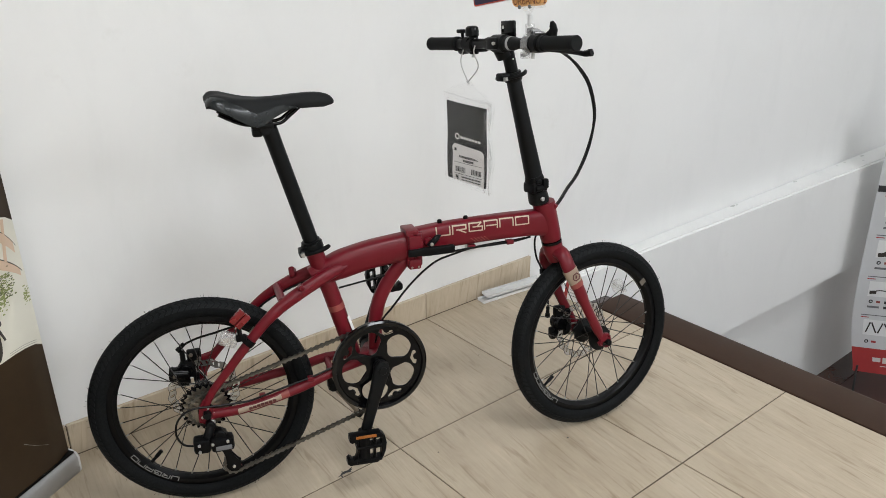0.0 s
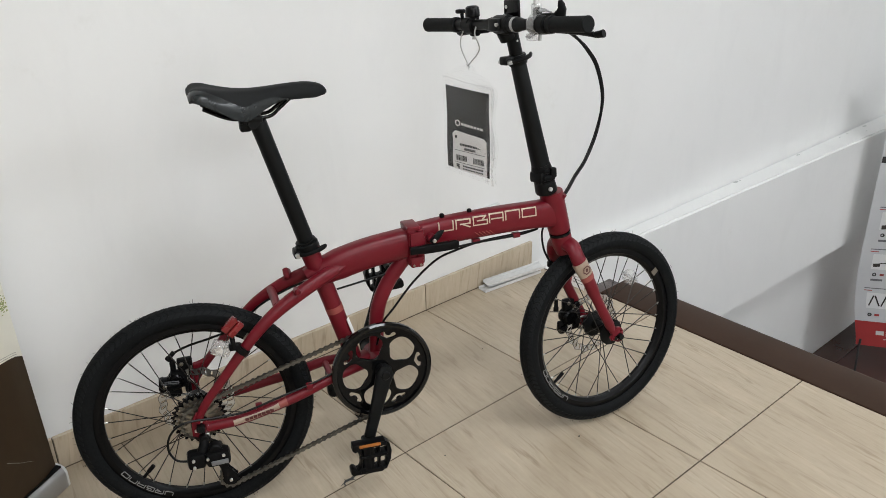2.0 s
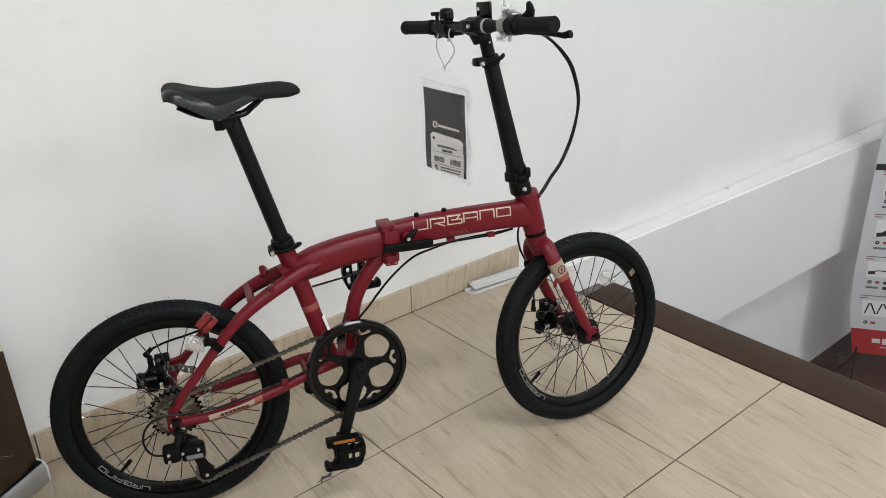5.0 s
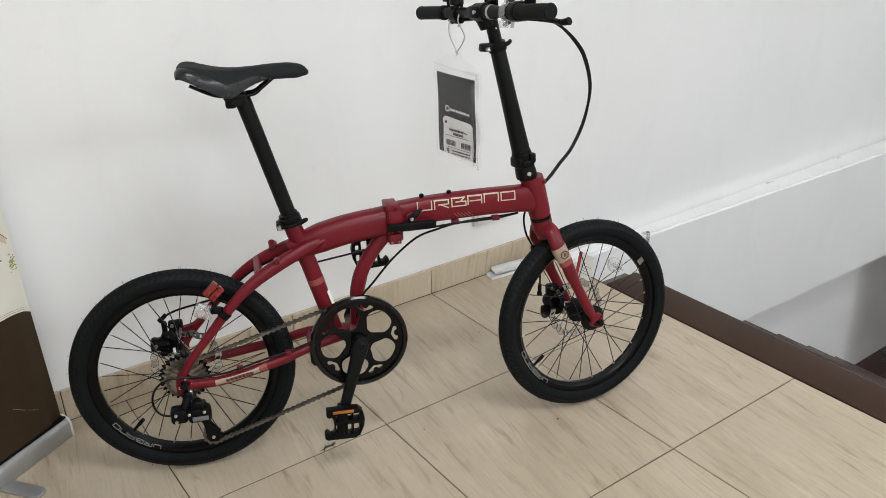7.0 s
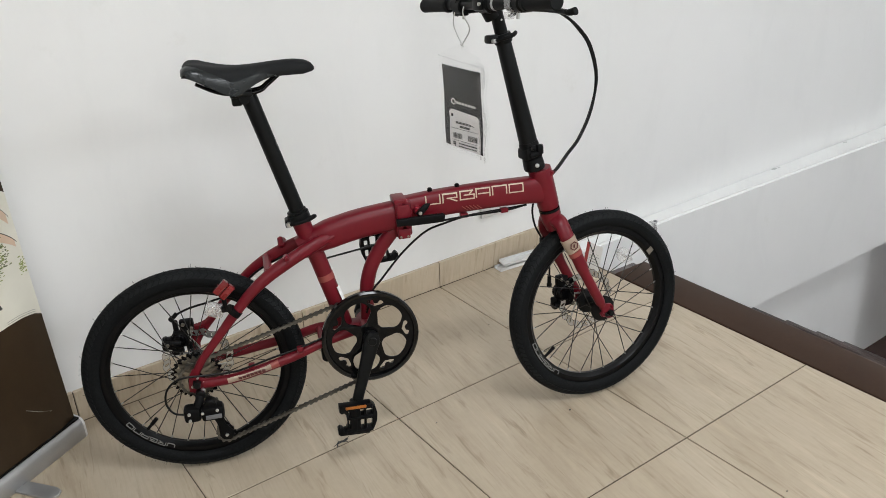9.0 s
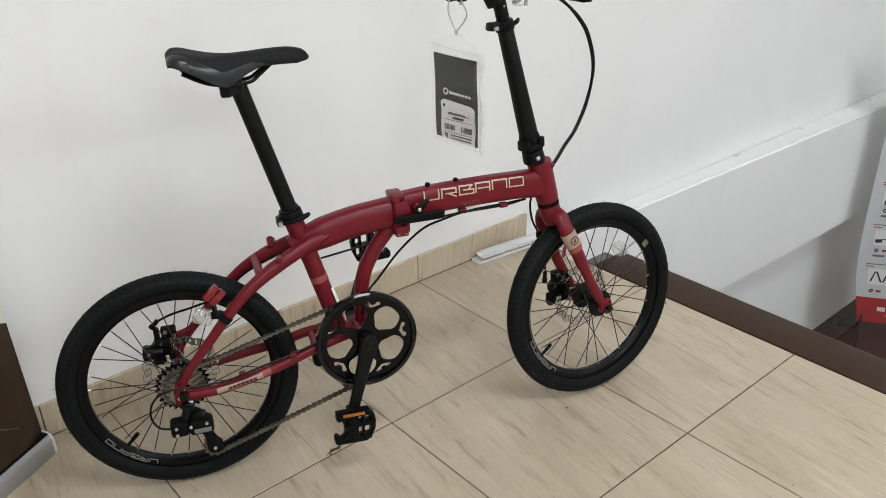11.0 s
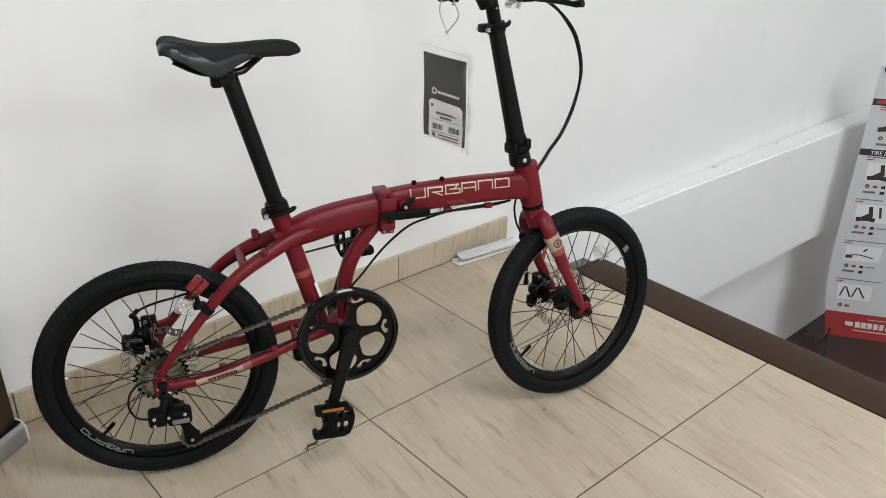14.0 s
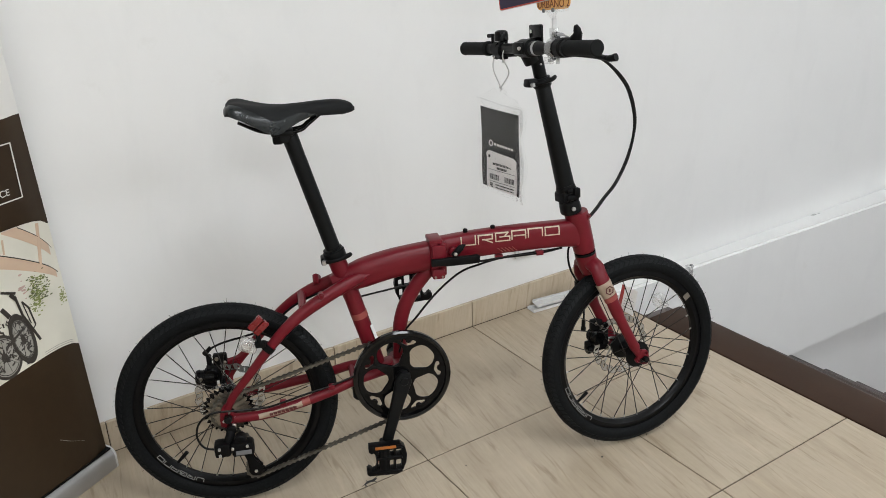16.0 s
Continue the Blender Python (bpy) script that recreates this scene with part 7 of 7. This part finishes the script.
# card leaning at the beam end, hook on the ledge, wall box, chip in the joint
card = empty("leaflet", Matrix.Translation((2.133, -0.266, 0.001)), "small white leaflet with red edge standing at the floor edge", "leaflet")
part("leaflet_sheet", sheet((-0.012, 0.030, 0.0), (-0.012, -0.036, 0.0), (0.006, -0.036, 0.084), (0.006, 0.030, 0.084), 4, 4, 0.0006), M_PAPER, card)
part("leaflet_edge", sheet((-0.0135, 0.034, 0.0), (-0.0135, 0.020, 0.0), (0.0045, 0.020, 0.085), (0.0045, 0.034, 0.085), 2, 4, 0.0006), M_REDBAN, card, "bright red leaflet edge")
ink = bmesh.new()
for k in range(7):
    p = Vector((-0.0115 + 0.018 * (0.02 + k * 0.010) / 0.084 - 0.0016, 0.014, 0.016 + k * 0.009))
    add_box(ink, (p.x - 0.0004, -0.030 + 0.006 * (k % 3), p.z), (p.x + 0.0006, 0.014, p.z + 0.0014))
part("leaflet_print", ink, M_GREYINK, card, "grey bars of small print")
hook = empty("ledge_clip", Matrix.Translation((2.635, -0.108, -0.033)), "small clear plastic clip with dark top on the ledge edge", "clip")
part("clip_body", join(box((-0.009, -0.006, -0.036), (0.009, -0.0015, 0.012), 0.001), box((-0.009, -0.006, 0.0015), (0.009, 0.022, 0.005), 0.001)), M_LENS, hook)
part("clip_top", box((-0.007, -0.007, 0.010), (0.004, 0.003, 0.016), 0.002), M_GREYINK, hook, "dark grey clip top")
plate_box = empty("wall_box", Matrix.Translation((1.905, WALL_Y, 0.20)), "flat white plastic box fixed low on the wall", "wall box")
part("box_body", box((-0.075, -0.014, -0.008), (0.075, -0.0005, 0.080), 0.003), M_WHITE, plate_box)
part("box_lid", box((-0.068, -0.018, -0.002), (0.068, -0.0142, 0.074), 0.002), M_WHITE, plate_box)
chip = bmesh.new()
rnd = random.Random(3)
c0 = Vector((0.990, -0.541, 0.0007))
pts = [c0 + Vector((-0.018, -0.012, 0)), c0 + Vector((-0.012, 0.001, 0)), c0 + Vector((0.0, 0.004, 0)), c0 + Vector((0.008, -0.001, 0)), c0 + Vector((0.018, 0.002, 0))]
add_tube(chip, smooth_path(pts, 3), [(0.0012 + 0.0012 * rnd.random(), 0.0008) for _ in range(13)], 6, side=(0, 1, 0))
for end in ((-0.026, -0.004), (-0.006, 0.010), (0.012, -0.010), (0.024, 0.008)):
    mid = Vector((end[0] * 0.5 + rnd.uniform(-0.004, 0.004), end[1] * 0.4 + rnd.uniform(-0.003, 0.003), 0))
    add_tube(chip, [c0, c0 + mid, c0 + Vector((*end, 0))], [(0.0020, 0.0007), (0.0014, 0.0007), (0.0006, 0.0005)], 6, side=(0, 1, 0))
tagged(mesh_ob("tile_chip", chip, M_INK), "dark chipped crack beside a floor tile joint", "crack")
for k, (x, y, r) in enumerate(((1.214, -0.626, 0.0016), (1.510, -0.796, 0.0022), (1.671, -1.305, 0.0018), (1.62, -0.335, 0.0016), (2.153, -0.80, 0.0025))):
    sp = bmesh.new()
    bmesh.ops.create_icosphere(sp, subdivisions=1, radius=r, matrix=Matrix.Translation((x, y, r * 0.5)) @ Matrix.Diagonal((1.5, 1, 0.6, 1)))
    tagged(mesh_ob("grit", sp, M_INK), "tiny dark speck of grit on the floor", "grit", "grit on the floor")

for k, (x, y, w) in enumerate(((3.505, -0.048, 0.020), (3.535, -0.052, 0.010), (4.075, -0.052, 0.020), (4.51, -0.060, 0.012), (4.60, -0.056, 0.014), (4.72, -0.105, 0.014), (4.80, -0.060, 0.020))):
    fl = bmesh.new()
    rnd = random.Random(40 + k)
    ring = [(w * rnd.uniform(0.7, 1.1) * math.cos(a), w * 0.45 * rnd.uniform(0.6, 1.1) * math.sin(a)) for a in [2 * math.pi * q / 9 for q in range(9)]]
    lo = [fl.verts.new((x + p, y + q, -0.0329)) for p, q in ring]
    hi = [fl.verts.new((x + p * 0.8, y + q * 0.8, -0.0318)) for p, q in ring]
    fl.faces.new(hi)
    for i in range(9):
        fl.faces.new((lo[i], lo[(i + 1) % 9], hi[(i + 1) % 9], hi[i]))
    tagged(mesh_ob("plaster_flake", fl, M_FLAKE, False), "small grey plaster flake lying on the white ledge", "flake", "plaster flakes on the ledge")

# ---- pieces: floor tiles and skirting ----
GAP_X, GAP_Y = 0.0026, 0.0037
tile_mesh = {}


def tile_data(w, h):
    key = (round(w, 3), round(h, 3))
    if key not in tile_mesh:
        bm = bmesh.new()
        b = 0.0009
        lo = [bm.verts.new(p) for p in ((0, 0, -0.006), (w, 0, -0.006), (w, h, -0.006), (0, h, -0.006))]
        up = [bm.verts.new(p) for p in ((0, 0, -b), (w, 0, -b), (w, h, -b), (0, h, -b))]
        hi = [bm.verts.new(p) for p in ((b, b, 0), (w - b, b, 0), (w - b, h - b, 0), (b, h - b, 0))]
        for a, c in ((lo, up), (up, hi)):
            for i in range(4):
                j = (i + 1) % 4
                bm.faces.new((a[i], a[j], c[j], c[i]))
        bm.faces.new(hi)
        me = bpy.data.meshes.new("tile")
        bm.to_mesh(me)
        bm.free()
        me.materials.append(M_TILE)
        tile_mesh[key] = me
    return tile_mesh[key]


xs = [2.1495 - 0.4995 * k for k in range(12)]
ys = [-0.043, -0.55] + [-0.55 - 0.4995 * k for k in range(1, 10)] + [SOUTH_Y]
rnd = random.Random(5)
for x1, x0 in zip(xs, xs[1:]):
    for y1, y0 in zip(ys, ys[1:]):
        ob = new("tile", tile_data(x1 - x0 - GAP_X, y1 - y0 - GAP_Y))
        ob.parent = bed
        ob.location = (x0 + GAP_X / 2, y0 + GAP_Y / 2, rnd.uniform(-0.0003, 0.0002))

skirting = setting("baseboard", box((WEST_X, WALL_Y - 0.0065, -0.002), (2.145, WALL_Y - 0.0002, 0.084)), M_GROUT, "cream tile skirting along the white wall", "baseboard")
sx = [2.147, 1.650, 1.1505] + [0.502 - 0.4995 * k for k in range(0, 8)]
sk_mesh = {}
for x1, x0 in zip(sx, sx[1:]):
    w = round(x1 - x0 - 0.003, 4)
    if w not in sk_mesh:
        bm = box((0, -0.013, 0.0003), (w, -0.0006, 0.088), 0.001)
        bmesh.ops.recalc_face_normals(bm, faces=bm.faces)
        me = bpy.data.meshes.new("skirting_tile")
        bm.to_mesh(me)
        bm.free()
        me.materials.append(M_SKIRT)
        sk_mesh[w] = me
    ob = new("skirting_tile", sk_mesh[w])
    ob.parent = skirting
    ob.location = (x0 + 0.0015, WALL_Y, 0)
